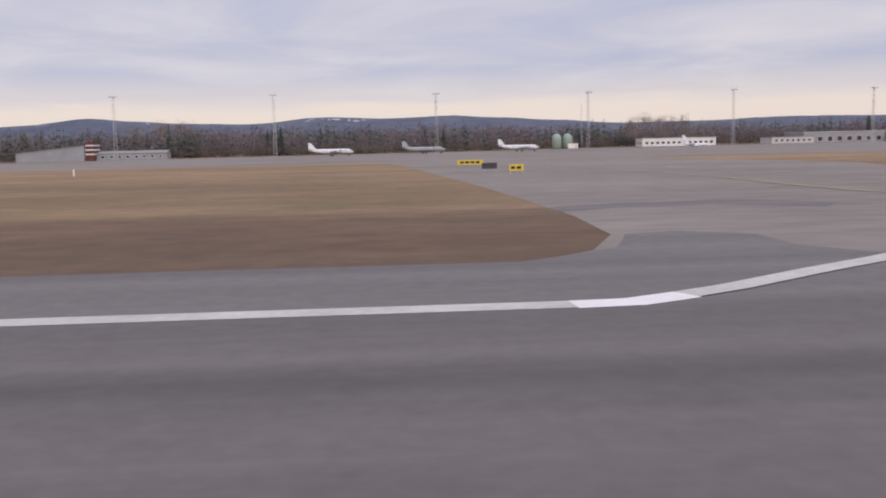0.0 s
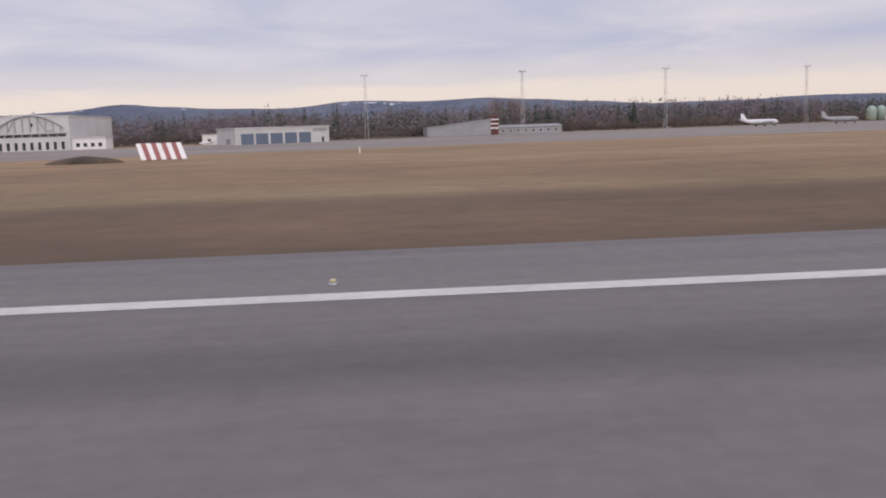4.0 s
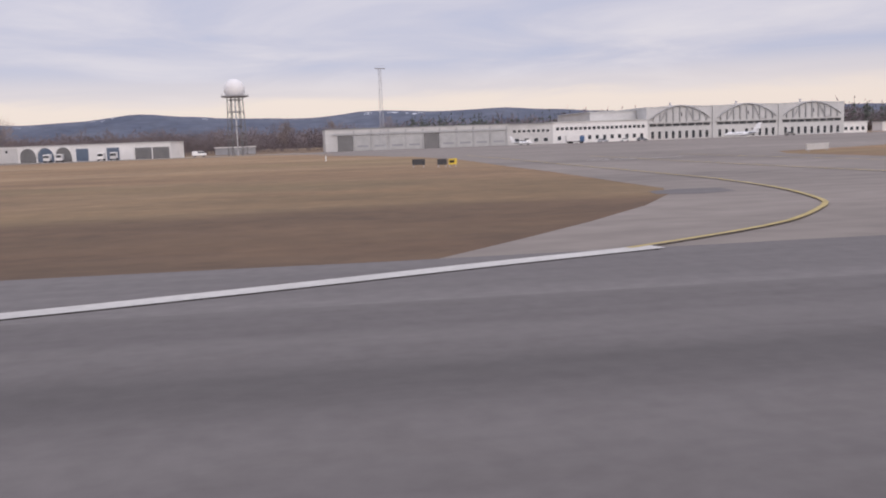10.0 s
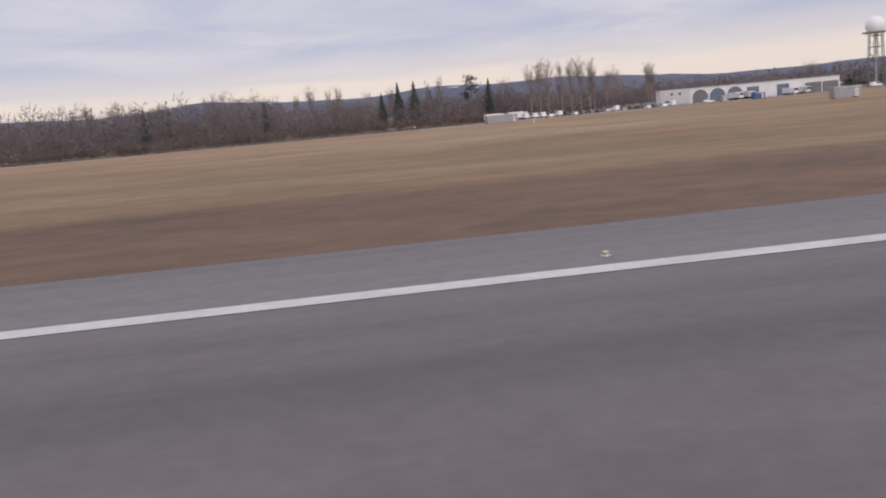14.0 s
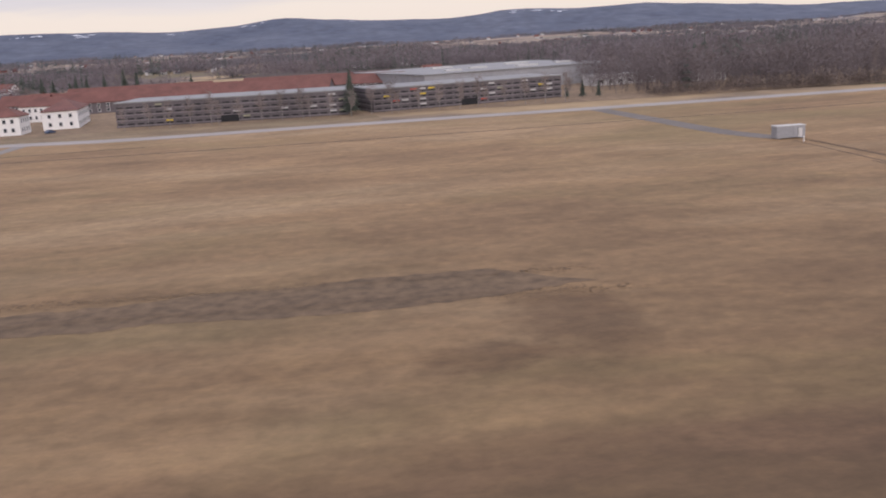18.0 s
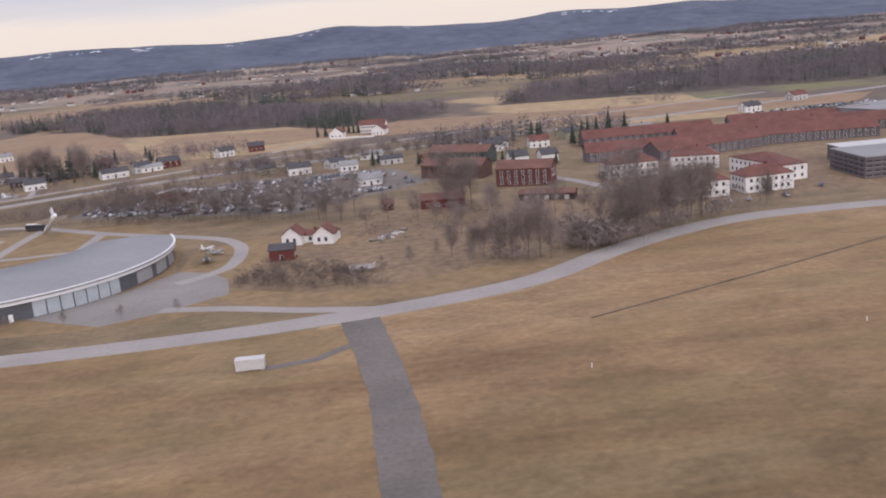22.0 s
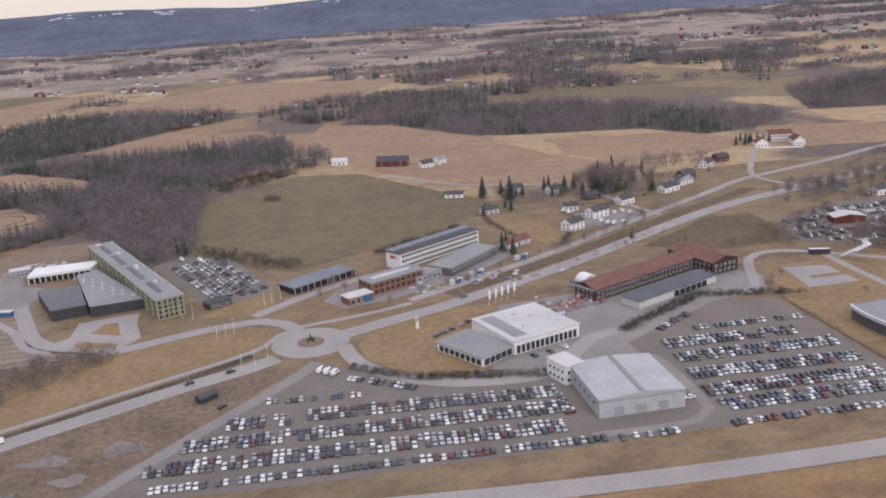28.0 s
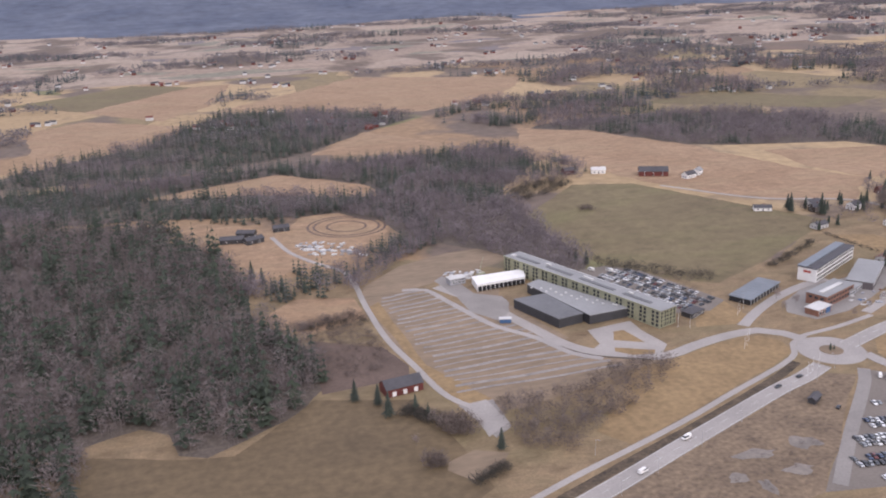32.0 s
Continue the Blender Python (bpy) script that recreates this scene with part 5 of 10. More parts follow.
def arch_cap(x0, bay, z, rise):
    bm = bmesh.new()
    n = 12
    rows = []
    for y in (0.5, 61):
        rows.append([bm.verts.new((x0 + bay * (0.1 + 0.8 * i / n), y, z + rise * math.sin(math.pi * i / n))) for i in range(n + 1)])
    for i in range(n):
        bm.faces.new((rows[0][i], rows[0][i + 1], rows[1][i + 1], rows[1][i]))
    bm.faces.new(rows[0][::-1])
    return bm


arched_hangar()
bldg("hangar_annex", (-345, 400), (-331, 401), 14, 5.0, WHITE_WALL, "flat", PALE_ROOF, "low white annex beside the hangar", wins=((1.2, 1.6, 1.6, 4),))
bldg("back_hall", (-466, 410), (-443, 411), 50, 13.6, HANGAR_WHITE, "flat", PALE_ROOF, "tall white hall behind the airfield offices")
bldg("airfield_office", (-489, 391), (-443, 396), 16, 9.2, WHITE_WALL, "flat", PALE_ROOF, "white two-storey airfield office with window rows", wins=((5.8, 1.3, 1.5, 20), (1.4, 1.8, 1.6, 12)), ends=((5.8, 1.3, 1.5, 4),))
bldg("workshop_wing", (-509, 390), (-489, 391), 18, 9.0, OFFWHITE, "flat", GREY_ROOF, "pale workshop wing with a row of small windows", wins=((5.4, 1.2, 1.4, 8), (1.2, 1.6, 2.0, 4)))
SHED_DOOR = mat("pale_grey_sliding_door", (0.47, 0.465, 0.45), 0.6, 0.08, 0.3, 2)
# dark grey of real shed doors, also painted on as shade inside the depot bays
SHED_DARK = mat("dark_grey_door_and_bay_shade", (0.19, 0.185, 0.18), 0.6, 0.1, 0.3, 2)
shed_root, shed_len = bldg("equipment_shed", (-590, 387), (-509, 390), 26, 9.2, OFFWHITE, "flat", GREY_ROOF, "long pale equipment shed with sliding doors", over=0.2)
for i, m in enumerate((SHED_DARK, SHED_DOOR, SHED_DOOR, SHED_DOOR, SHED_DOOR, SHED_DARK, SHED_DOOR, SHED_DOOR, SHED_DOOR, SHED_DOOR)):
    x = 5.2 + 7.5 * i
    part("sliding_door", bx(x, x + 6.6, -0.25, -0.02, 0, 6.6), m, shed_root, "dark grey sliding door" if m is SHED_DARK else "")
    if m is SHED_DOOR:
        part("door_window", bx(x + 0.9, x + 5.7, -0.3, -0.2, 1.5, 2.3), GREY_CLAD, shed_root)
    part("door_post", bx(x + 6.7, x + 7.3, -0.5, -0.02, 0, 8.6), TRUSS_GREY, shed_root)
part("canopy_rail", bx(3, shed_len - 1, -0.7, -0.5, 6.8, 7.5), TRUSS_GREY, shed_root)

gar_root, gar_len = bldg("fire_garage", (-271, 375), (-233.5, 394), 25, 6.6, OFFWHITE, "flat", PALE_ROOF, "white vehicle garage with five slate-blue doors", door=(38.5, 1.1, 2.2, DARK_CLAD))
for i in range(5):
    part("garage_door", bx(2.5 + 6.4 * i, 7.9 + 6.4 * i, -0.12, 0.02, 0, 4.4), BLUE_GLASS, gar_root, "slate-blue roller door")
share("window", window_mesh(1.4, 2.2, TRUSS_GREY, GLASS), gar_root, pose(0, 8, 0.3, 0, 0, -90))
share("window", window_mesh(1.4, 2.2, TRUSS_GREY, GLASS), gar_root, pose(0, 11, 0.3, 0, 0, -90))
part("sign_board", bx(34.5, 41, -0.1, 0.02, 4.6, 6.0), GREY_CLAD, gar_root, "grey name board with unreadable writing")
bldg("low_store", (-297, 440), (-272, 436), 12, 4.8, WHITE_WALL, "flat", GREY_ROOF, "low white store with a stepped roof", wins=((1.4, 1.3, 1.6, 5),))
part("upper_block", bx(4, 14, 2, 10, 4.8, 6.4), WHITE_WALL, bldg("low_store", (-281, 418), (-266, 414), 10, 4.2, OFFWHITE, "flat", GREY_ROOF, "small grey-white store beside the garage", wins=((1.2, 1.2, 1.2, 3),))[0])
lodge_root, _ = bldg("snow_shed", (-187, 460), (-154, 462), 20, 4.2, GREY_CLAD, "shed", GREY_ROOF, "grey corrugated shed with a steep single-pitch roof", rise=3.6)
part("brick_tower", bx(33.2, 37.5, 2, 14, 0, 9.6), BRICK, lodge_root, "red and white striped chimney block")
for i in range(3):
    part("white_band", bx(33.1, 37.6, 1.9, 14.1, 3.0 + 2.2 * i, 3.7 + 2.2 * i), WHITE_WALL, lodge_root)
bldg("fuel_hut", (-150, 468), (-115, 471), 12, 3.3, GREY_CLAD, "gable", GREY_ROOF, "long low grey hut under trees", wins=((1.1, 1.1, 1.6, 8),), rise=1.2)
bldg("cargo_office", (171, 597), (222, 598), 16, 5.2, WHITE_WALL, "flat", PALE_ROOF, "long white single-storey cargo office", wins=((1.6, 1.5, 2.0, 13),), ends=((1.6, 1.5, 2.0, 3),))
bldg("cargo_shed", (262, 600), (292, 601), 18, 4.2, OFFWHITE, "flat", GREY_ROOF, "low pale cargo shed", wins=((1.4, 1.4, 1.8, 7),))
bldg("cargo_hall", (290, 612), (350, 614), 30, 7.2, GREY_CLAD, "flat", PALE_ROOF, "grey cargo hall with a white roof edge", wins=((1.0, 3.0, 3.5, 8),))
bldg("cargo_hall", (352, 600), (420, 603), 30, 6.2, OFFWHITE, "flat", GREY_ROOF, "pale cargo hall at the apron edge", wins=((1.0, 3.0, 3.5, 8),))

dep_root, dep_len = bldg("winter_depot", (-728, 390), (-652, 373), 14, 6.3, WHITE_WALL, "flat", PALE_ROOF, "white vehicle depot with arched bays and blue doors", over=0.3)
part("left_block", bx(0.3, 13, -0.3, 0.0, 0, 6.0), OFFWHITE, dep_root)
for x in (5, 8.5):
    share("window", window_mesh(0.9, 0.9, TRUSS_GREY, GLASS), dep_root, pose(x, -0.3, 4.2))
for i in range(3):
    bm = bmesh.new()
    outline = [(17.5 + 7.6 * i + 3.3 * math.cos(a), 2.4 + 3.3 * math.sin(a)) for a in [math.pi * k / 14 for k in range(15)]]
    outline += [(17.5 + 7.6 * i - 3.3, 0.05), (17.5 + 7.6 * i + 3.3, 0.05)]
    f = [bm.verts.new((x, -0.35, z)) for x, z in outline]
    g = [bm.verts.new((x, 0.05, z)) for x, z in outline]
    bm.faces.new(f)
    for k in range(len(f)):
        bm.faces.new((f[k], f[(k + 1) % len(f)], g[(k + 1) % len(f)], g[k]))
    bmesh.ops.recalc_face_normals(bm, faces=bm.faces[:])
    # the dark grey paints the bay's shaded inside on a flat panel
    part("arched_bay", bm, SHED_DARK if i != 1 else BLUE_GLASS, dep_root, "flat arched panel standing in for a vehicle bay")
    bm = bmesh.new()
    for k in range(14):
        pa, pb = [(17.5 + 7.6 * i + 3.55 * math.cos(math.pi * q / 14), -0.4, 2.4 + 3.55 * math.sin(math.pi * q / 14)) for q in (k, k + 1)]
        tube(bm, pa, pb, 0.18, 0.18, 4)
    part("arch_rim", bm, WHITE_WALL, dep_root)
for i, x in enumerate((38, 44.5, 51, 57)):
    part("depot_door", bx(x, x + 5.2, -0.14, 0.02, 0, 5.0), BLUE_GLASS if i % 2 == 0 else WHITE_WALL, dep_root, "blue-grey depot door")
# shade under the canopy painted as a dark panel on the wall
part("open_bay", bx(63, dep_len - 0.6, -0.2, 0.02, 0, 4.6), SHED_DARK, dep_root, "flat panel painted with the shade of an open canopy bay")
for x in (62.6, 70, dep_len - 0.5):
    part("canopy_post", bx(x, x + 0.35, -0.5, -0.2, 0, 5.6), WHITE_WALL, dep_root)
bldg("site_hut", (-640, 420), (-622, 421), 8, 3.2, GREY_CLAD, "flat", WHITE_WALL, "small grey hut with a white roof")
bldg("white_bungalow", (-850, 408), (-836, 409), 9, 3.2, WHITE_WALL, "gable", GREY_ROOF, "small pale bungalow among bare trees", wins=((1.0, 1.2, 1.2, 3),), rise=1.8)
bldg("pale_store", (-1072, 420), (-1040, 424), 14, 4.5, OFFWHITE, "flat", PALE_ROOF, "pale flat-roofed store among trees", wins=((1.2, 1.4, 1.8, 6),))
bldg("pale_store", (-1030, 405), (-1012, 407), 10, 4.0, OFFWHITE, "flat", GREY_ROOF, "pale flat-roofed store among trees")



LOUVRE_EDGE = mat("weathered_louvre_edge", (0.30, 0.27, 0.275), 0.75, 0.15, 0.1, 2)


def parking_house(a, b, depth, height, gap_at=None):
    root, L = bldg("parking_house", a, b, depth, height, GARAGE_LATTICE, "flat", GREY_ROOF, "four-level parking house with brown louvres and coloured panels", over=0.3)
    rnd = random.Random(int(abs(a[0])))
    # slots and entry are closed panels whose dark colour paints interior shade
    slot = window_mesh(2.6, 0.55, GARAGE_LATTICE, PAINTED_SHADE)
    panels = [link_panel(m) for m in (PALE_ROOF, YELLOW, CRANE_RED, OFFWHITE, YELLOW_GREEN)]
    n = int(L / 3.6)
    for level in range(4):
        z = 0.9 + level * (height - 0.8) / 4
        for i in range(n):
            x = 1.8 + i * (L - 3.6) / max(1, n - 1)
            share("louvre_slot", slot, root, pose(x, 0, z))
            if rnd.random() < 0.2:
                share("colour_panel", panels[rnd.choice((0, 0, 0, 3, 3, 1, 2, 4))], root, pose(x, -0.06, z + 0.72))
        part("floor_edge", bx(-0.15, L + 0.15, -0.16, -0.01, z - 0.5, z - 0.25), LOUVRE_EDGE, root)
        for y in (3.0, 7.6, 12.2, 16.8, 21.4, 26.0):
            share("louvre_slot", slot, root, pose(0, y, z, 0, 0, -90))
        part("floor_edge", bx(-0.16, -0.01, -0.01, depth - 0.2, z - 0.5, z - 0.25), LOUVRE_EDGE, root)
    for i in range(0, n, 6):
        x = 0.2 + i * (L - 0.4) / n
        part("mullion", bx(x - 0.12, x + 0.12, -0.2, -0.01, 0, height), GARAGE_LATTICE, root)
    part("entry", bx(L * 0.45, L * 0.45 + 7, -0.22, -0.01, 0, 2.6), PAINTED_SHADE, root)
    return root


PANELS = {}


def link_panel(m):
    if m.name not in PANELS:
        bm = bx(-1.3, 1.3, -0.1, 0.02, 0, 0.6)
        me = bpy.data.meshes.new("colour_panel")
        bm.to_mesh(me)
        bm.free()
        me.materials.append(m)
        PANELS[m.name] = me
    return PANELS[m.name]


parking_house((-1277, 350), (-1190, 343), 32, 9.0)
parking_house((-1180, 344), (-1102, 363), 30, 8.6)
hall_root, _ = bldg("exhibition_hall", (-1152, 428), (-1040, 462), 110, 9.6, GREY_CLAD, "flat", GREY_ROOF, "vast grey steel hall with a flat pale roof", over=0.6)
for x, y, w, d in ((20, 20, 9, 3), (40, 34, 10, 3), (60, 18, 12, 4), (75, 60, 14, 4), (90, 30, 10, 3), (34, 70, 12, 4)):
    part("roof_light", bx(x, x + w, y, y + d, 10.0, 10.9), PALE_ROOF, hall_root, "white roof light strip")
bldg("office_terrace", (-1262, 392), (-1182, 385), 16, 7.0, GARAGE_LATTICE, "flat", PALE_ROOF, "low office block with a pale roof behind the parking house", wins=((4.2, 1.2, 2.4, 18),))


# old white barracks with red hipped roofs
for a, b, depth, n in (((-1363, 347), (-1340, 346), 13, 7), ((-1333, 346), (-1311, 347), 13, 7), ((-1371, 415), (-1345, 414), 13, 8), ((-1336, 421), (-1314, 414), 13, 7)):
    bldg("barracks", a, b, depth, 7.0, WHITE_WALL, "hip", RED_ROOF, "white two-storey barracks with a red hipped roof", "house", wins=((4.5, 1.3, 1.0, n), (1.3, 1.3, 1.0, n)), ends=((4.5, 1.3, 1.0, 4), (1.3, 1.3, 1.0, 4)),
         frame_m=TRUSS_GREY, rise=3.6, group="white barracks", chimney=True)
bldg("barracks", (-1308, 363), (-1295, 365), 40, 7.0, WHITE_WALL, "hip", RED_ROOF, "white two-storey barracks with a red hipped roof", "house", wins=((4.5, 1.3, 1.0, 3), (1.3, 1.3, 1.0, 3)), ends=((4.5, 1.3, 1.0, 11), (1.3, 1.3, 1.0, 11)),
     frame_m=TRUSS_GREY, rise=3.6, group="white barracks")
for a, b, depth in (((-1364, 474), (-1306, 466), 15), ((-1330, 452), (-1262, 470), 16), ((-1300, 500), (-1216, 492), 16), ((-1262, 474), (-1198, 462), 16), ((-1348, 534), (-1266, 528), 15), ((-1250, 540), (-1165, 520), 16), ((-1215, 500), (-1160, 482), 18)):
    bldg("base_block", a, b, depth, 5.4, GARAGE_LATTICE, "gable", RED_ROOF, "long two-storey block with a red tiled roof", wins=((3.6, 1.2, 1.4, 16), (1.0, 1.2, 1.4, 16)), rise=4.6, group="red-roofed blocks")
bldg("base_block", (-1446, 530), (-1414, 508), 14, 7.4, GREEN_CLAD, "gable", RUST_ROOF, "dark green clad block with a tiled roof", frame_m=DARK_BROWN, wins=((4.6, 1.5, 1.4, 9), (1.4, 1.5, 1.4, 9)), rise=3.4, group="red-roofed blocks")
bldg("base_block", (-1424, 428), (-1399, 416), 14, 8.6, BRICK, "gable", RUST_ROOF, "red brick barracks with white windows", wins=((6.2, 1.4, 1.2, 7), (3.6, 1.4, 1.2, 7), (1.0, 1.4, 1.2, 7)), ends=((6.2, 1.4, 1.2, 3), (3.6, 1.4, 1.2, 3)), frame_m=WHITE_WALL, rise=3.4, group="red-roofed blocks")
bldg("base_block", (-1456, 480), (-1426, 458), 13, 7.0, DULL_BRICK, "gable", RUST_ROOF, "dull brown brick block with a tiled roof", frame_m=DARK_BROWN, wins=((4.4, 1.4, 1.2, 9), (1.3, 1.4, 1.2, 9)), rise=3.2, group="red-roofed blocks")
bldg("long_stable", (-1422, 384), (-1399, 374), 8, 3.0, DARK_BROWN, "gable", RUST_ROOF, "long low brown stable with white doors", wins=((0.2, 2.0, 2.2, 5),), frame_m=DARK_BROWN, glass_m=OFFWHITE, rise=1.4)
bldg("red_outbuilding", (-1466, 389), (-1447, 385), 9, 4.0, RED_WOOD, "gable", RUST_ROOF, "low red timber outbuilding with a tiled roof", wins=((1.0, 1.3, 1.1, 4),), frame_m=WHITE_WALL, rise=2.2)


# ---- the crescent-shaped museum ----
def museum():
    cx, cy, ro = -1631.0, 334.0, 64.0
    a0, a1, n = 168.0, 381.0, 72
    root = thing("aviation_museum", cx, cy, 0, 0, "crescent-shaped museum with dark walls and a pale grey sloping roof", "museum")

    def inner(t):
        return 21.0 + 16.0 * abs(2 * t - 1) ** 2.2

    angles = [radians(a0 + (a1 - a0) * i / n) for i in range(n + 1)]
    bm = bmesh.new()
    rows = []
    for i, a in enumerate(angles):
        ri = inner(i / n)
        c, s = math.cos(a), math.sin(a)
        rows.append([bm.verts.new((r * c, r * s, z)) for r, z in ((ro, -0.3), (ro, 6.0), (ri, 8.4), (ri, -0.3))])
    for p, q in zip(rows, rows[1:]):
        for k in (0, 2):
            bm.faces.new((p[k], q[k], q[k + 1], p[k + 1]))
    bm.faces.new(rows[0]), bm.faces.new(rows[-1][::-1])
    bmesh.ops.recalc_face_normals(bm, faces=bm.faces[:])
    part("wall", bm, MUSEUM_WALL, root)
    bm = bmesh.new()
    rows = []
    for i, a in enumerate(angles):
        ri = inner(i / n)
        c, s = math.cos(a), math.sin(a)
        rows.append([bm.verts.new((r * c, r * s, z)) for r, z in ((ro + 0.5, 6.7), (ro - 1.5, 7.0), ((ro + ri) / 2, 8.6), (ri - 0.8, 8.9), (ri - 0.8, 8.4), (ro + 0.5, 6.0))])
    for p, q in zip(rows, rows[1:]):
        for k in range(6):
            f = bm.faces.new((p[k], q[k], q[(k + 1) % 6], p[(k + 1) % 6]))
            f.smooth = k in (1, 2)
    bm.faces.new(rows[0]), bm.faces.new(rows[-1][::-1])
    bmesh.ops.recalc_face_normals(bm, faces=bm.faces[:])
    part("roof", bm, MUSEUM_ROOF, root)
    for name, r0, z0, z1, m in (("fascia", 64.9, 5.3, 6.2, LIGHT_METAL), ("gutter", 65.3, 6.75, 7.05, LIGHT_METAL)):
        bm = bmesh.new()
        rows = []
        for a in angles:
            c, s = math.cos(a), math.sin(a)
            rows.append([bm.verts.new((r * c, r * s, z)) for r, z in ((r0, z0), (r0, z1), (r0 - 0.9, z1), (r0 - 0.9, z0))])
        for p, q in zip(rows, rows[1:]):
            for k in range(4):
                bm.faces.new((p[k], q[k], q[(k + 1) % 4], p[(k + 1) % 4]))
        bmesh.ops.recalc_face_normals(bm, faces=bm.faces[:])
        part(name, bm, m, root, "white metal band" if name == "fascia" else "")
    # glazed bays at the yard end, then doors
    def bay(aa, ab, z0, z1, m, name, label=""):
        bm = bmesh.new()
        k = 4
        rows = []
        for i in range(k + 1):
            a = radians(aa + (ab - aa) * i / k)
            rows.append([bm.verts.new((r * math.cos(a), r * math.sin(a), z)) for r, z in ((ro + 0.12, z0), (ro + 0.12, z1), (ro - 0.1, z1), (ro - 0.1, z0))])
        for p, q in zip(rows, rows[1:]):
            for j in range(4):
                bm.faces.new((p[j], q[j], q[(j + 1) % 4], p[(j + 1) % 4]))
        bm.faces.new(rows[0]), bm.faces.new(rows[-1][::-1])
        bmesh.ops.recalc_face_normals(bm, faces=bm.faces[:])
        part(name, bm, m, root, label)

    for i in range(7):
        bay(298.5 + 3.9 * i, 298.5 + 3.9 * i + 3.5, 0.1, 5.2, PALE_GLASS, "hangar_door", "pale translucent hangar door panel")
    for i in range(3):
        bay(333 + 11 * i, 341 + 11 * i, 0.5, 4.6, GREY_CLAD, "service_door")
    for aa in (236, 252, 292):
        bay(aa, aa + 1.2, 0.0, 2.4, WHITE_WALL, "door")
    # name over the airfield side
    for k, ch in enumerate("FLYMUSEUM"):
        a = radians(271.0 + 1.05 * k)
        cu = bpy.data.curves.new("sign_letter", "FONT")
        cu.body, cu.size, cu.extrude, cu.align_x = ch, 2.1, 0.06, "CENTER"
        tmp = bpy.data.objects.new("sign_letter", cu)
        scene.collection.objects.link(tmp)
        me = bpy.data.meshes.new_from_object(tmp)
        bpy.data.objects.remove(tmp)
        me.materials.clear()
        me.materials.append(WHITE_WALL)
        share("sign_letter", me, root, Matrix.Translation((64.2 * math.cos(a), 64.2 * math.sin(a), 3.1)) @ pose(0, 0, 0, 90, 0, math.degrees(a) + 90))
    # entrance block in the court
    part("entrance", bx(-30, -18, 14, 24, 0, 4.2), GREY_CLAD, root, "low grey entrance block")
    part("entrance_glass", bx(-29, -19, 24, 24.15, 0.2, 3.4), PALE_GLASS, root)
    return root


museum()


# ---- trade park, school and hotel ----
def roof_boxes(root, spots, z, m=None):
    for x, y, w, d, h in spots:
        part("roof_unit", bx(x, x + w, y, y + d, z, z + h), m or PALE_ROOF, root)


SLATE_BLUE = mat("blue_grey_sheet_roof", (0.20, 0.225, 0.25), 0.5, 0.12, 0.1, 1.2)
COOL_CLAD = mat("pale_blue_grey_cladding", (0.44, 0.455, 0.47), 0.6, 0.08, 0.3, 2)
WORN_ROOF = mat("stained_pale_sheet_roof", (0.50, 0.495, 0.48), 0.6, 0.16, 0.09, 0.9, tint=(0.40, 0.395, 0.385))
r, L = bldg("warehouse", (-1843, 290), (-1808, 289), 36, 7.6, COOL_CLAD, "gable_y", WORN_ROOF, "pale grey steel warehouse with a shallow stained roof", rise=1.4, over=0.3)
for x in (6, 15, 24):
    part("loading_door", bx(x, x + 4, -0.12, 0.02, 0, 4), GREY_CLAD, r)
part("eaves_band", bx(-0.1, L + 0.1, -0.16, -0.02, 6.6, 7.2), GREY_CLAD, r)
part("roof_ridge", bx(L / 2 - 0.9, L / 2 + 0.9, 0, 36, 9.05, 9.5), GREY_ROOF, r, "grey ridge strip")
for i in range(5):
    share("window", window_mesh(1.6, 1.2, GREY_CLAD, GLASS), r, pose(0, 6 + 5.5 * i, 3.6, 0, 0, -90))
bldg("warehouse_office", (-1845, 322), (-1836, 325), 13, 8.2, WHITE_WALL, "flat", PALE_ROOF, "white office block joined to a warehouse", wins=((4.8, 1.2, 1.4, 4), (1.4, 1.4, 1.4, 4)), ends=((4.8, 1.2, 1.4, 4), (1.4, 1.4, 1.4, 4)))
r, L = bldg("car_showroom", (-1856, 360), (-1821, 371), 37, 6.2, WHITE_WALL, "flat", PALE_ROOF, "white flat-roofed car showroom with a glazed front", over=0.5)
for i in range(13):
    part("glazed_bay", bx(1.2 + 2.65 * i, 3.2 + 2.65 * i, -0.12, 0.02, 0.4, 4.2), GLASS, r)
for i in range(10):
    share("window", window_mesh(2.0, 3.2, WHITE_WALL, GLASS), r, pose(L, 3 + 3.4 * i, 0.5, 0, 0, 90))
part("roof_well", bx(3, 10, 4, 34, 6.6, 6.75), GREY_ROOF, r, "grey strip of roof felt")
roof_boxes(r, ((14, 12, 2, 2, 0.9), (24, 22, 1.2, 1.2, 0.8), (18, 28, 3, 1.5, 1.0), (30, 9, 1, 1, 0.7)), 6.6)
r, L = bldg("showroom_wing", (-1873, 352), (-1856, 362), 30, 4.2, WHITE_WALL, "flat", GREY_ROOF, "low white showroom wing with dark glass", over=0.8)
for i in range(5):
    part("glazed_bay", bx(1.0 + 3.6 * i, 4.2 + 3.6 * i, -0.12, 0.02, 0.3, 3.3), GLASS, r)
for i in range(8):
    share("window", window_mesh(3.0, 2.8, WHITE_WALL, GLASS), r, pose(0, 2.5 + 3.5 * i, 0.4, 0, 0, -90))
DARK_FELT = mat("dark_grey_roofing_felt", (0.125, 0.135, 0.145), 0.8, 0.12, 0.08, 1.0)
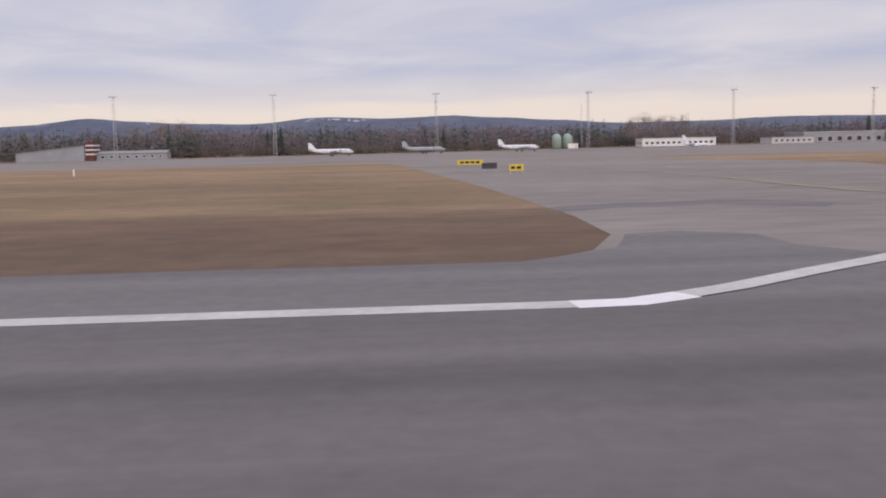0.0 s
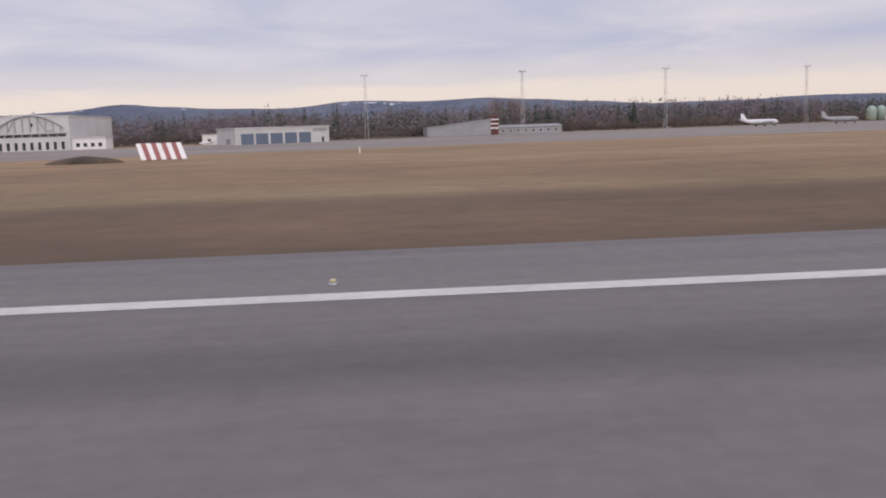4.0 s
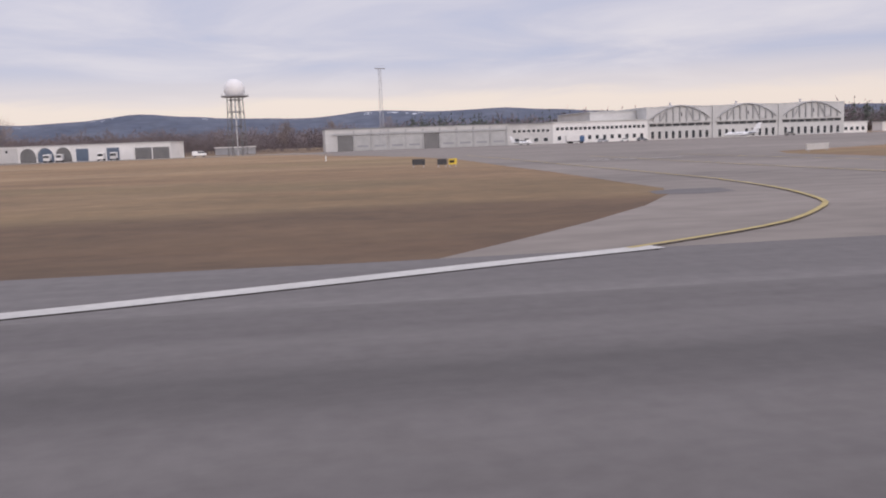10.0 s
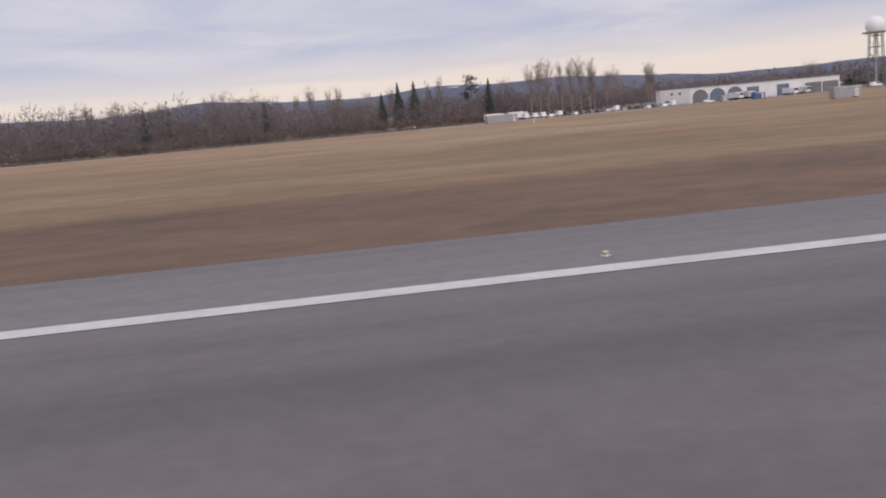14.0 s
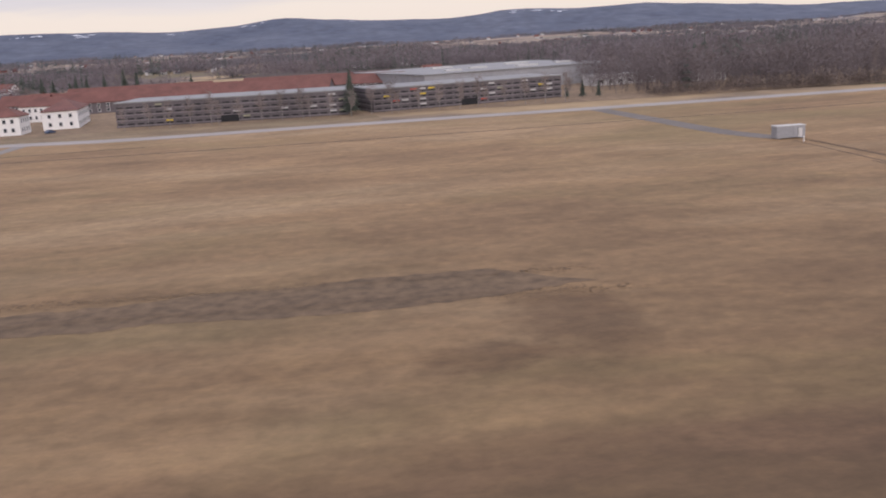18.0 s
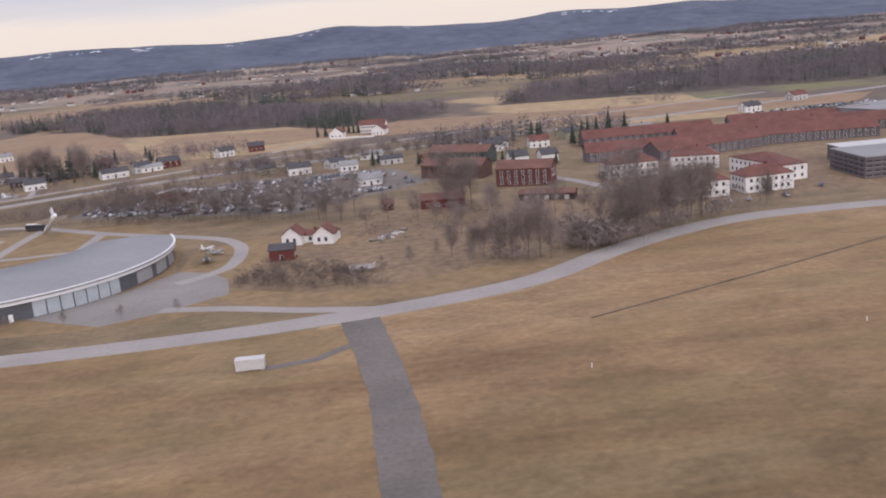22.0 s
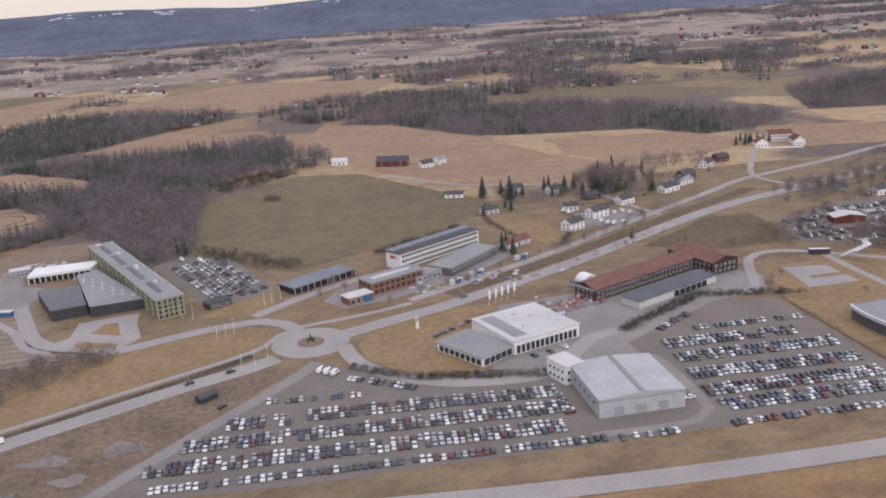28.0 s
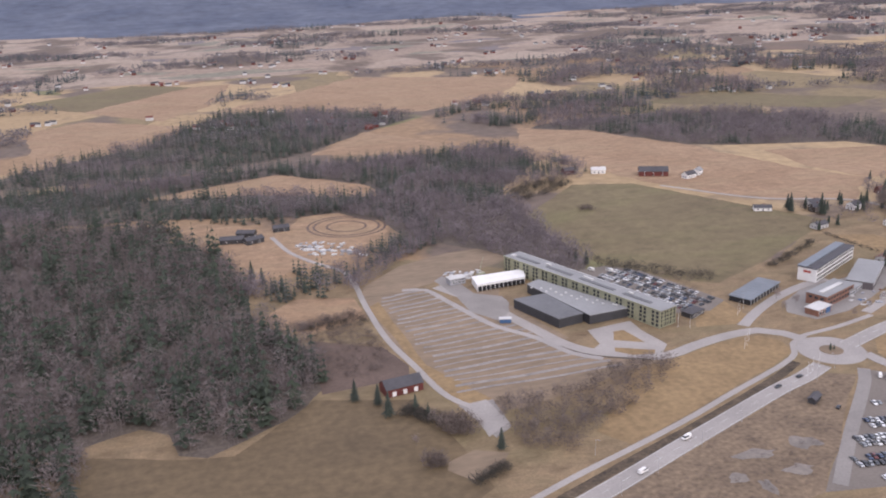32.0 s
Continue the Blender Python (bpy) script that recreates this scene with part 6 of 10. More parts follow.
r, L = bldg("motel", (-1797, 412), (-1722, 444), 15, 6.6, DARK_BROWN, "gable", RUST_ROOF, "long dark brown motel with a rust-red roof", wins=((4.0, 1.3, 1.2, 26), (1.2, 1.3, 1.2, 26)), ends=((4.0, 1.3, 1.2, 4), (1.2, 1.3, 1.2, 4)), rise=2.6, over=0.7)
part("gable_trim", bx(-0.3, -0.05, -0.5, 15.5, 6.0, 6.4), WHITE_WALL, r)
bldg("motel_wing", (-1722, 428), (-1704, 433), 36, 7.2, DARK_BROWN, "gable_y", RUST_ROOF, "dark brown motel wing with a rust-red roof", wins=((4.4, 1.3, 1.2, 5), (1.2, 1.3, 1.2, 5)), ends=((4.4, 1.3, 1.2, 10), (1.2, 1.3, 1.2, 10)), rise=2.8, over=0.7)
r, L = bldg("motel_annex", (-1780, 394), (-1725, 418), 13, 3.8, OFFWHITE, "flat", DARK_FELT, "low beige annex with a dark grey flat roof", wins=((0.3, 2.6, 3.0, 5),), glass_m=OFFWHITE, over=0.5)
for i in range(6):
    # closed panel, bay shade painted near-black
    part("dark_bay", bx(26 + 4.4 * i, 29.8 + 4.4 * i, -0.14, 0.02, 0, 3.1), PAINTED_SHADE, r)
r, L = bldg("school", (-1884, 508), (-1826, 544), 13, 9.6, WHITE_WALL, "flat", DARK_ROOF, "three-storey pale school with ranks of windows", wins=((6.9, 1.7, 1.5, 30), (3.9, 1.7, 1.5, 30), (0.9, 1.7, 1.5, 30)), frame_m=OFFWHITE, over=0.6)
part("roof_edge", bx(0, L, 7.0, 13.6, 10.0, 10.6), SLATE_BLUE, r, "blue-grey rear roof strip")
part("name_board", bx(-0.15, -0.02, 4, 9, 6.2, 7.8), CRANE_RED, r, "red and white name board")
r, L = bldg("school_hall", (-1858, 483), (-1821, 517), 17, 4.8, GARAGE_LATTICE, "flat", GREY_ROOF, "low grey school hall", wins=((2.4, 1.4, 2.0, 14),))
r, L = bldg("brick_office", (-1907, 466), (-1875, 481), 14, 7.4, ORANGE_BRICK, "flat", GREY_ROOF, "orange brick office with a grey roof", wins=((4.6, 1.3, 2.0, 9), (1.2, 1.6, 2.0, 9)), ends=((4.6, 1.3, 2.0, 3),), frame_m=DARK_CLAD)
roof_boxes(r, ((4, 5, 26, 3, 0.5),), 7.85, PALE_ROOF)
r, L = bldg("brick_shop", (-1921, 455), (-1907, 461), 9, 4.0, ORANGE_BRICK, "flat", PALE_ROOF, "small brick and blue shop", wins=((0.5, 2.4, 2.0, 4),))
part("blue_panel", bx(9, 14, -0.15, 0.02, 0, 3.8), BLUE, r)
bldg("link_block", (-1880, 478), (-1862, 488), 10, 3.8, GREY_CLAD, "flat", GREY_ROOF, "low grey link block", wins=((1.0, 1.4, 2.0, 5),))
# solid box under the roof, the shaded open inside is painted on
r, L = bldg("long_shelter", (-1949, 486), (-1912, 509), 15, 3.6, PAINTED_SHADE, "flat", SLATE_BLUE, "long shelter with a ribbed blue-grey roof, open sides painted dark", over=0.6)
for i in range(10):
    part("shelter_post", bx(0.2 + 4.6 * i, 0.5 + 4.6 * i, -0.3, -0.05, 0, 3.6), OFFWHITE, r)
    part("roof_rib", bx(1 + 4.6 * i, 1.25 + 4.6 * i, -0.4, 15.4, 4.02, 4.2), GREY_ROOF, r)


SLATE_FELT = mat("weathered_slate_felt", (0.17, 0.17, 0.172), 0.8, 0.12, 0.08, 0.9)


def hotel():
    a, b = Vector((-2027, 465)), Vector((-2012, 467))
    root, L = bldg("hotel", a, b, 142, 13.6, YELLOW_GREEN, "flat", GREY_ROOF, "long four-storey hotel with mustard-green slatted sides", over=0.5)
    # moved, turned and scaled so its roof corners fit the camera's view
    root.matrix_world = pose(-2022.4, 470.6, 0, 0, 0, 22.2)
    root.scale = (1, 1.045, 0.84)
    fin = bpy.data.meshes.new("facade_slat")
    bm = bx(-0.09, 0.09, -0.35, 0.0, 0.8, 13.2)
    bm.to_mesh(fin)
    bm.free()
    fin.materials.append(YELLOW_GREEN)
    glass = window_mesh(1.5, 1.9, DARK_CLAD, GLASS)
    for i in range(44):
        y = 2.0 + 3.2 * i
        if i % 2:
            share("facade_slat", fin, root, pose(0, y + 1.6, 0, 0, 0, -90))
        for z in (1.2, 4.4, 7.6, 10.6):
            if (i * 7 + int(z)) % 3:
                share("window", glass, root, pose(0, y, z, 0, 0, -90))
    for i in range(9):
        share("facade_slat", fin, root, pose(0.8 + 1.7 * i, 0, 0))
    for z in (1.2, 4.4, 7.6, 10.6):
        row_of(root, glass, 5, L, z, 0.5)
    roof_boxes(root, ((5, 12, 3, 22, 0.5), (5, 42, 3, 30, 0.5), (5, 80, 3, 24, 0.5), (5, 112, 3, 22, 0.5)), 14.0, SLATE_FELT)
    roof_boxes(root, ((9, 30, 2, 3, 1.0), (9, 64, 2, 5, 1.0), (10, 70, 2, 3, 0.8), (9, 104, 2, 4, 1.0), (4, 136, 3, 3, 1.0)), 14.0)
    part("roof_kerb", bx(14.9, 15.3, -0.5, 142.5, 13.6, 14.3), PALE_ROOF, root)
    part("roof_edge", bx(-0.6, -0.2, -0.5, 142.5, 13.6, 14.4), YELLOW_GREEN, root)
    return root


hotel()




def rings_building(name, corners, height, wall, roof_m, label):
    """A flat-roofed block on four free corners."""
    base = Vector(corners[0])
    root = thing(name, base.x, base.y, 0, 0, label, "building")
    rel = [(x - base.x, y - base.y) for x, y in corners]
    area = sum(p[0] * q[1] - q[0] * p[1] for p, q in zip(rel, rel[1:] + rel[:1]))
    if area < 0:
        rel = rel[::-1]
    bm = bmesh.new()
    prism(bm, rel, -0.3, height)
    part("wall", bm, wall, root)
    mid = Vector((sum(p[0] for p in rel) / 4, sum(p[1] for p in rel) / 4))
    bm = bmesh.new()
    prism(bm, [tuple(mid + (Vector(p) - mid) * 1.015) for p in rel], height, height + 0.4)
    part("roof", bm, roof_m, root)
    return root, rel


r, _ = rings_building("conference_hall", [(-2060, 491.5), (-2031, 495), (-2067, 565), (-2078, 558)], 6.0, DARK_CLAD, GREY_ROOF, "grey conference hall joined to the hotel")
for i in range(16):
    f = (0.08 + 0.058 * i) % 0.9
    x, y = 24.0 - 40.0 * f - (i % 3) * 3.4, 6.0 + 58.0 * f
    part("skylight", bx(x, x + 1.3, y, y + 1.1, 6.4, 6.95), PALE_ROOF, r)
rings_building("kitchen_block", [(-2080.5, 492), (-2062.8, 496), (-2073, 537), (-2096, 534)], 6.0, DARK_CLAD, SLATE_FELT, "dark cubic block beside the hotel")
r, rel = rings_building("hotel_pavilion", [(-2110, 572), (-2073, 577), (-2069, 593), (-2109, 590)], 4.8, WHITE_WALL, WHITE_WALL, "white-roofed pavilion on posts behind the hotel")
for i in range(11):
    # closed box, shade under the roof painted near-black
    part("dark_opening", bx(0.6 + 3.3 * i, 3.2 + 3.3 * i, 0.4 * i - 0.2, 0.4 * i + 0.9, 0.2, 3.6), PAINTED_SHADE, r)
bldg("site_cabin", (-2125, 590), (-2113, 592), 7, 4.5, GREY_CLAD, "flat", PALE_ROOF, "grey stacked site cabin", wins=((1.2, 1.1, 1.4, 4), (3.2, 0.9, 1.4, 4)))
bldg("gate_lodge", (-1996, 478), (-1984, 484), 8, 3.2, DARK_CLAD, "hip", DARK_ROOF, "small dark lodge with a hipped roof", wins=((0.8, 1.4, 1.6, 4),), rise=1.8)
bldg("blue_kiosk", (-2113, 512), (-2106, 510), 3.5, 2.7, BLUE, "flat", OFFWHITE, "small blue and white kiosk")
bldg("red_barn", (-2202, 433), (-2181, 437), 11, 4.6, RED_WOOD, "gable", DARK_ROOF, "red timber barn with a dark roof", "barn", wins=((0.4, 2.4, 2.0, 3),), glass_m=WHITE_WALL, rise=3.4)
bldg("car_hall", (-1602, 492), (-1582, 488), 11, 4.2, RED_WOOD, "gable_y", PALE_ROOF, "brown hall with a pale roof in the car park", rise=1.6)
bldg("roadside_shed", (-1995, 356), (-1988, 361), 4, 2.4, DARK_CLAD, "gable", DARK_ROOF, "small dark shed on waste ground", rise=1.2)


# ---- houses of the village and farms ----
def house(x, y, L, W, turn, H, wall, roof_m, label, rise=2.6, roof="gable", n=3, name="house", two=True):
    d = Vector((math.cos(radians(turn)), math.sin(radians(turn))))
    a = Vector((x, y)) - d * L / 2
    wins = ((1.0, 1.2, 1.1, n),) + (((3.6, 1.1, 1.0, n),) if two and H > 4.4 else ())
    ends = ((1.0, 1.2, 1.0, 2),) + (((3.6, 1.1, 1.0, 2),) if two and H > 4.4 else ())
    fm = TRUSS_GREY if wall in (WHITE_WALL, OFFWHITE) else WHITE_WALL
    return bldg(name, a, a + d * L, W, H, wall, roof, roof_m, label, "house", wins, ends, fm, rise=rise, group="scattered houses" if name == "house" else "", door=(L * 0.46, 1.0, 2.1, DARK_BROWN), chimney=name == "house")


HOUSES = [
    (-1756, 548, 14, 9, 30, 5.6, WHITE_WALL, DARK_ROOF, "white two-storey house with a dark roof", 2.8),
    (-1729, 573, 15, 9, 25, 5.2, WHITE_WALL, DARK_ROOF, "white house with a dark roof near the road", 2.8),
    (-1697, 600, 13, 9, 25, 4.2, WHITE_WALL, DARK_ROOF, "low white house with a dark roof", 2.6),
    (-1742, 600, 11, 8, -10, 3.4, WHITE_WALL, DARK_ROOF, "white garage house with a grey roof", 2.0),
    (-1715, 625, 12, 8, 15, 3.6, DARK_BROWN, DARK_ROOF, "brown timber house with a dark roof", 2.2),
    (-1803, 528, 20, 10, 28, 3.2, OFFWHITE, RUST_ROOF, "long pale bungalow with a rust-red roof", 2.2),
    (-1651, 622, 18, 8, 28, 4.2, WHITE_WALL, DARK_ROOF, "long white house with a dark roof", 2.6),
    (-1636, 640, 12, 8, 30, 4.6, OFFWHITE, DARK_ROOF, "pale house with a dark roof", 2.8),
    (-1620, 655, 15, 9, 25, 4.6, RED_WOOD, DARK_ROOF, "long red timber house", 3.0),
    (-1583, 690, 13, 8, 40, 4.6, WHITE_WALL, DARK_ROOF, "white house by the lane", 2.8),
    (-1562, 706, 12, 9, 10, 4.4, RED_WOOD, DARK_ROOF, "red house by the lane", 2.8),
    (-1630, 640, 15, 9, 25, 3.4, WHITE_WALL, GREY_ROOF, "low white house with a grey roof", 2.0),
    (-1676, 690, 12, 8, 0, 4.4, RED_WOOD, RED_ROOF, "red timber house in the village", 2.6),
    (-1812, 680, 15, 8, -20, 3.0, WHITE_WALL, DARK_ROOF, "low white house in a field corner", 2.0),
    (-1798, 616, 13, 8, 15, 3.4, OFFWHITE, DARK_ROOF, "pale house with a dark roof among trees", 2.2),
    (-1770, 660, 10, 8, 0, 4.6, DARK_BROWN, DARK_ROOF, "brown house among trees", 2.4),
    (-1838, 838, 30, 13, -22, 5.2, RED_WOOD, DARK_ROOF, "large red farm barn with a dark roof", 4.0),
    (-1806, 816, 13, 8, 20, 4.0, WHITE_WALL, DARK_ROOF, "white timber farmhouse among fields", 3.0),
    (-1790, 826, 12, 8, 40, 4.4, WHITE_WALL, GREY_ROOF, "white timber farmhouse among fields", 2.8),
    (-1885, 872, 15, 8, -15, 4.0, WHITE_WALL, PALE_ROOF, "white barn with a pale roof", 2.6),
    (-1915, 880, 12, 8, 10, 4.4, RED_WOOD, DARK_ROOF, "small red farm building", 2.8),
    (-1484, 474, 13, 8, 12, 3.6, WHITE_WALL, GREY_ROOF, "white gabled house by the car park", 2.8),
    (-1524, 545, 14, 9, 10, 4.4, WHITE_WALL, DARK_ROOF, "white house with a dark roof", 2.6),
    (-1500, 560, 12, 8, 35, 4.0, OFFWHITE, DARK_ROOF, "pale house among hedges", 2.6),
    (-1478, 585, 15, 9, 0, 3.4, WHITE_WALL, GREY_ROOF, "low white house with a grey roof", 2.2),
    (-1545, 565, 11, 8, 20, 3.4, YELLOW_GREEN, DARK_ROOF, "ochre timber house near the road", 2.4),
    (-1400, 560, 14, 9, 20, 4.6, WHITE_WALL, DARK_ROOF, "white house behind the barracks", 3.0),
    (-1370, 560, 13, 9, 0, 4.6, WHITE_WALL, RED_ROOF, "white house behind the barracks", 3.0),
    (-1301, 560, 15, 9, 0, 5.0, WHITE_WALL, GREY_ROOF, "white gabled house behind red roofs", 3.4),
    (-1340, 590, 13, 9, 30, 4.4, YELLOW_GREEN, DARK_ROOF, "ochre house with a dark roof", 2.8),
    (-1494, 540, 11, 8, 10, 3.6, WHITE_WALL, GREY_ROOF, "white house beside a garden", 2.4),
    (-1467, 552, 14, 8, 5, 3.4, OFFWHITE, DARK_ROOF, "pale bungalow with a dark roof", 2.0),
    (-1442, 538, 12, 8, 15, 3.4, ORANGE_BRICK, RUST_ROOF, "small brick house among trees", 2.4),
    (-1394, 576, 13, 8, 5, 4.2, WHITE_WALL, DARK_ROOF, "white gabled house behind brick blocks", 3.0),
    (-1397, 497, 11, 9, 5, 4.4, WHITE_WALL, DARK_ROOF, "white gabled house among brick blocks", 3.2),
    (-1380, 493, 10, 9, 5, 4.4, WHITE_WALL, DARK_ROOF, "white gabled house among brick blocks", 3.0),
    (-1171, 965, 14, 9, 10, 4.4, WHITE_WALL, DARK_ROOF, "white farmhouse before a wood", 3.0),
    (-1115, 995, 16, 9, 10, 4.6, WHITE_WALL, DARK_ROOF, "white farmhouse before a wood", 3.0),
    (-1734, 655, 11, 8, 20, 4.2, WHITE_WALL, DARK_ROOF, "white house among garden trees", 2.8),
    (-1761, 676, 12, 8, 5, 3.8, OFFWHITE, DARK_ROOF, "pale house among spruces", 2.6),
    (-1185, 640, 14, 9, 10, 4.6, WHITE_WALL, DARK_ROOF, "white house at the field edge", 2.8),
    (-1120, 690, 16, 9, 20, 4.6, OFFWHITE, RED_ROOF, "pale farmhouse with a red roof", 3.0),
]
for row in HOUSES:
    house(*row)
bldg("manor_farm", (-1479, 771), (-1457, 765), 11, 6.8, WHITE_WALL, "gable", RED_ROOF, "large white farmhouse with a red roof", "house", wins=((4.0, 1.3, 1.1, 9), (1.0, 1.3, 1.1, 9)), ends=((4.0, 1.3, 1.1, 3),), frame_m=TRUSS_GREY, rise=3.6, chimney=True)
bldg("manor_wing", (-1470, 742), (-1460, 739), 18, 4.6, WHITE_WALL, "gable_y", RED_ROOF, "white gabled wing of a farm", "house", wins=((1.0, 1.3, 1.1, 3),), rise=4.0)
bldg("manor_wing", (-1505, 749), (-1494, 746), 12, 4.4, WHITE_WALL, "gable_y", RED_ROOF, "white gabled farm outbuilding", "house", wins=((1.0, 1.3, 1.1, 3),), rise=4.2)
part("garden_wall", bx(0, 38, 0, 0.5, 0, 1.3), WHITE_WALL, thing("garden_wall", -1504, 743, 0, -22, "white wall round a farm garden", "wall"))
r, L = bldg("twin_gabled_house", (-1525, 347), (-1505, 341.2), 7, 3.0, WHITE_WALL, "gable", RED_ROOF, "white house with two gables and a red roof", "house", wins=((1.0, 1.3, 1.1, 5),), rise=1.4, frame_m=TRUSS_GREY, chimney=True)
for x0 in (0.0, L - 8.0):
    bm = bmesh.new()
    box(bm, x0, x0 + 8, -4.0, 0.5, -0.2, 4.0)
    bm.faces.new([bm.verts.new(p) for p in ((x0, -4.0, 4.0), (x0 + 8, -4.0, 4.0), (x0 + 4, -4.0, 7.0))])
    part("gable_front", bm, WHITE_WALL, r)
    bm = bmesh.new()
    for sgn in (-1, 1):
        q = [bm.verts.new((x0 + 4 + sgn * dx, y, z)) for dx, y, z in ((0, -4.6, 7.1), (4.5, -4.6, 3.7), (4.5, 4, 3.7), (0, 4, 7.1))]
        w = [bm.verts.new(v.co + Vector((0, 0, 0.25))) for v in q]
        bm.faces.new(q), bm.faces.new(w[::-1])
        for i in range(4):
            bm.faces.new((q[i], q[(i + 1) % 4], w[(i + 1) % 4], w[i]))
    bmesh.ops.recalc_face_normals(bm, faces=bm.faces[:])
    part("gable_roof", bm, RED_ROOF, r)
    for dx in (2.4, 5.2):
        share("window", window_mesh(1.0, 1.5, TRUSS_GREY, GLASS), r, pose(x0 + dx, -4.0, 1.2))
house(-1525, 317, 9, 7, -5, 4.2, RED_WOOD, DARK_ROOF, "small red shed with a dark roof", 1.6, n=1, name="red_shed", two=False)
house(-1480, 395, 4.4, 4.4, 10, 3.4, RED_WOOD, RUST_ROOF, "small narrow red shed", 1.5, n=1, name="red_shed", two=False)
house(-1497, 287, 8, 5, -10, 1.3, MUD, STONY, "low weathered concrete bunker in scrub", 0.7, n=1, name="scrub_hut", two=False)


# ---- trees ----
def tri_mesh(name, verts, tris, material, smooth=False):
    """One mesh from arrays of points and triangles."""
    me = bpy.data.meshes.new(name)
    verts, tris = np.asarray(verts, np.float32), np.asarray(tris, np.int32)
    me.vertices.add(len(verts))
    me.vertices.foreach_set("co", verts.ravel())
    me.loops.add(3 * len(tris))
    me.loops.foreach_set("vertex_index", tris.ravel())
    me.polygons.add(len(tris))
    me.polygons.foreach_set("loop_start", np.arange(0, 3 * len(tris), 3, dtype=np.int32))
    me.polygons.foreach_set("loop_total", np.full(len(tris), 3, np.int32))
    me.update(calc_edges=True)
    me.materials.append(material)
    return me


def rod(v, t, a, b, ra, rb, sides=3):
    a, b = np.array(a, float), np.array(b, float)
    d = b - a
    u = np.cross(d, (0.3, 0.9, 0.2))
    u /= np.linalg.norm(u) + 1e-9
    w = np.cross(d, u)
    w /= np.linalg.norm(w) + 1e-9
    k = len(v)
    for p, r in ((a, ra), (b, rb)):
        for i in range(sides):
            g = 2 * math.pi * i / sides
            v.append(p + r * (math.cos(g) * u + math.sin(g) * w))
    for i in range(sides):
        j = (i + 1) % sides
        t.append((k + i, k + j, k + sides + j))
        t.append((k + i, k + sides + j, k + sides + i))


def bare_tree(seed, h, spread, limbs, twigs, tw, tl, steep=0.0):
    """A leafless tree: (trunk points, trunk triangles), (twig points, twig triangles)."""
    g = random.Random(seed)
    v, t = [], []
    lean = (g.uniform(-0.03, 0.03) * h, g.uniform(-0.03, 0.03) * h)
    top = (lean[0], lean[1], h * 0.8)
    rod(v, t, (0, 0, -0.3), (lean[0] * 0.9, lean[1] * 0.9, h * 0.8), h * 0.010, h * 0.002, 6)
    tips = []
    tv, tt = [], []
    for i in range(limbs):
        z = h * g.uniform(0.25 - steep, 0.75 - steep)
        a = g.uniform(0, 2 * math.pi)
        out = spread * g.uniform(0.5, 1.0) * (0.55 + 0.45 * math.sin(math.pi * min(1, z / h / 0.8)))
        up = h * (g.uniform(0.08, 0.30) + steep)
        base = (lean[0] * z / h, lean[1] * z / h, z)
        tip = (base[0] + out * math.cos(a), base[1] + out * math.sin(a), min(h * 0.97, z + up))
        rod(tv, tt, base, tip, h * 0.0034, h * 0.0012)
        tips.append((base, tip))
    tips.append(((0, 0, h * 0.55), (lean[0], lean[1], h * 0.9)))
    for i in range(twigs):
        base, tip = tips[g.randrange(len(tips))]
        s = g.uniform(0.35, 1.05)
        p = np.array([base[k] + (tip[k] - base[k]) * s for k in range(3)]) + np.array([g.gauss(0, spread * 0.15) for _ in range(3)])
        d = np.array([g.gauss(0, 0.6) + (tip[0] - base[0]) / spread * 0.6, g.gauss(0, 0.6) + (tip[1] - base[1]) / spread * 0.6, g.uniform(0.0, 1.4) + steep])
        d /= np.linalg.norm(d)
        s2 = np.cross(d, (g.uniform(-1, 1), g.uniform(-1, 1), 0.3))
        s2 /= np.linalg.norm(s2) + 1e-9
        k = len(tv)
        L = tl * g.uniform(0.6, 1.3)
        tv += [p - s2 * tw, p + s2 * tw, p + d * L]
        tt.append((k, k + 1, k + 2))
    return (np.array(v), np.array(t)), (np.array(tv), np.array(tt))


def spruce(seed, h, r, tiers, arms):
    g = random.Random(seed)
    v, t = [], []
    rod(v, t, (0, 0, -0.3), (0, 0, h * 0.9), h * 0.013, h * 0.002, 4)
    nv, nt = [], []
    for i in range(tiers):
        f = i / (tiers - 1)
        z = h * (0.10 + 0.84 * f)
        rr = r * (1 - f) ** 0.8 + 0.12 * r
        off = g.uniform(0, 6.28)
        k = len(nv)
        nv.append(np.array((0, 0, z + h * 0.11 * (1.1 - 0.4 * f))))
        for j in range(arms):
            a = off + 2 * math.pi * j / arms + g.uniform(-0.15, 0.15)
            q = rr * g.uniform(0.65, 1.2)
            a2 = a + math.pi / arms
            nv.append(np.array((q * math.cos(a), q * math.sin(a), z - h * 0.035 * g.uniform(0.3, 1.6))))
            q2 = rr * g.uniform(0.35, 0.55)
            nv.append(np.array((q2 * math.cos(a2), q2 * math.sin(a2), z + h * 0.02)))
        m = 2 * arms
        for j in range(m):
            nt.append((k, k + 1 + j, k + 1 + (j + 1) % m))
    return (np.array(v), np.array(t)), (np.array(nv), np.array(nt))


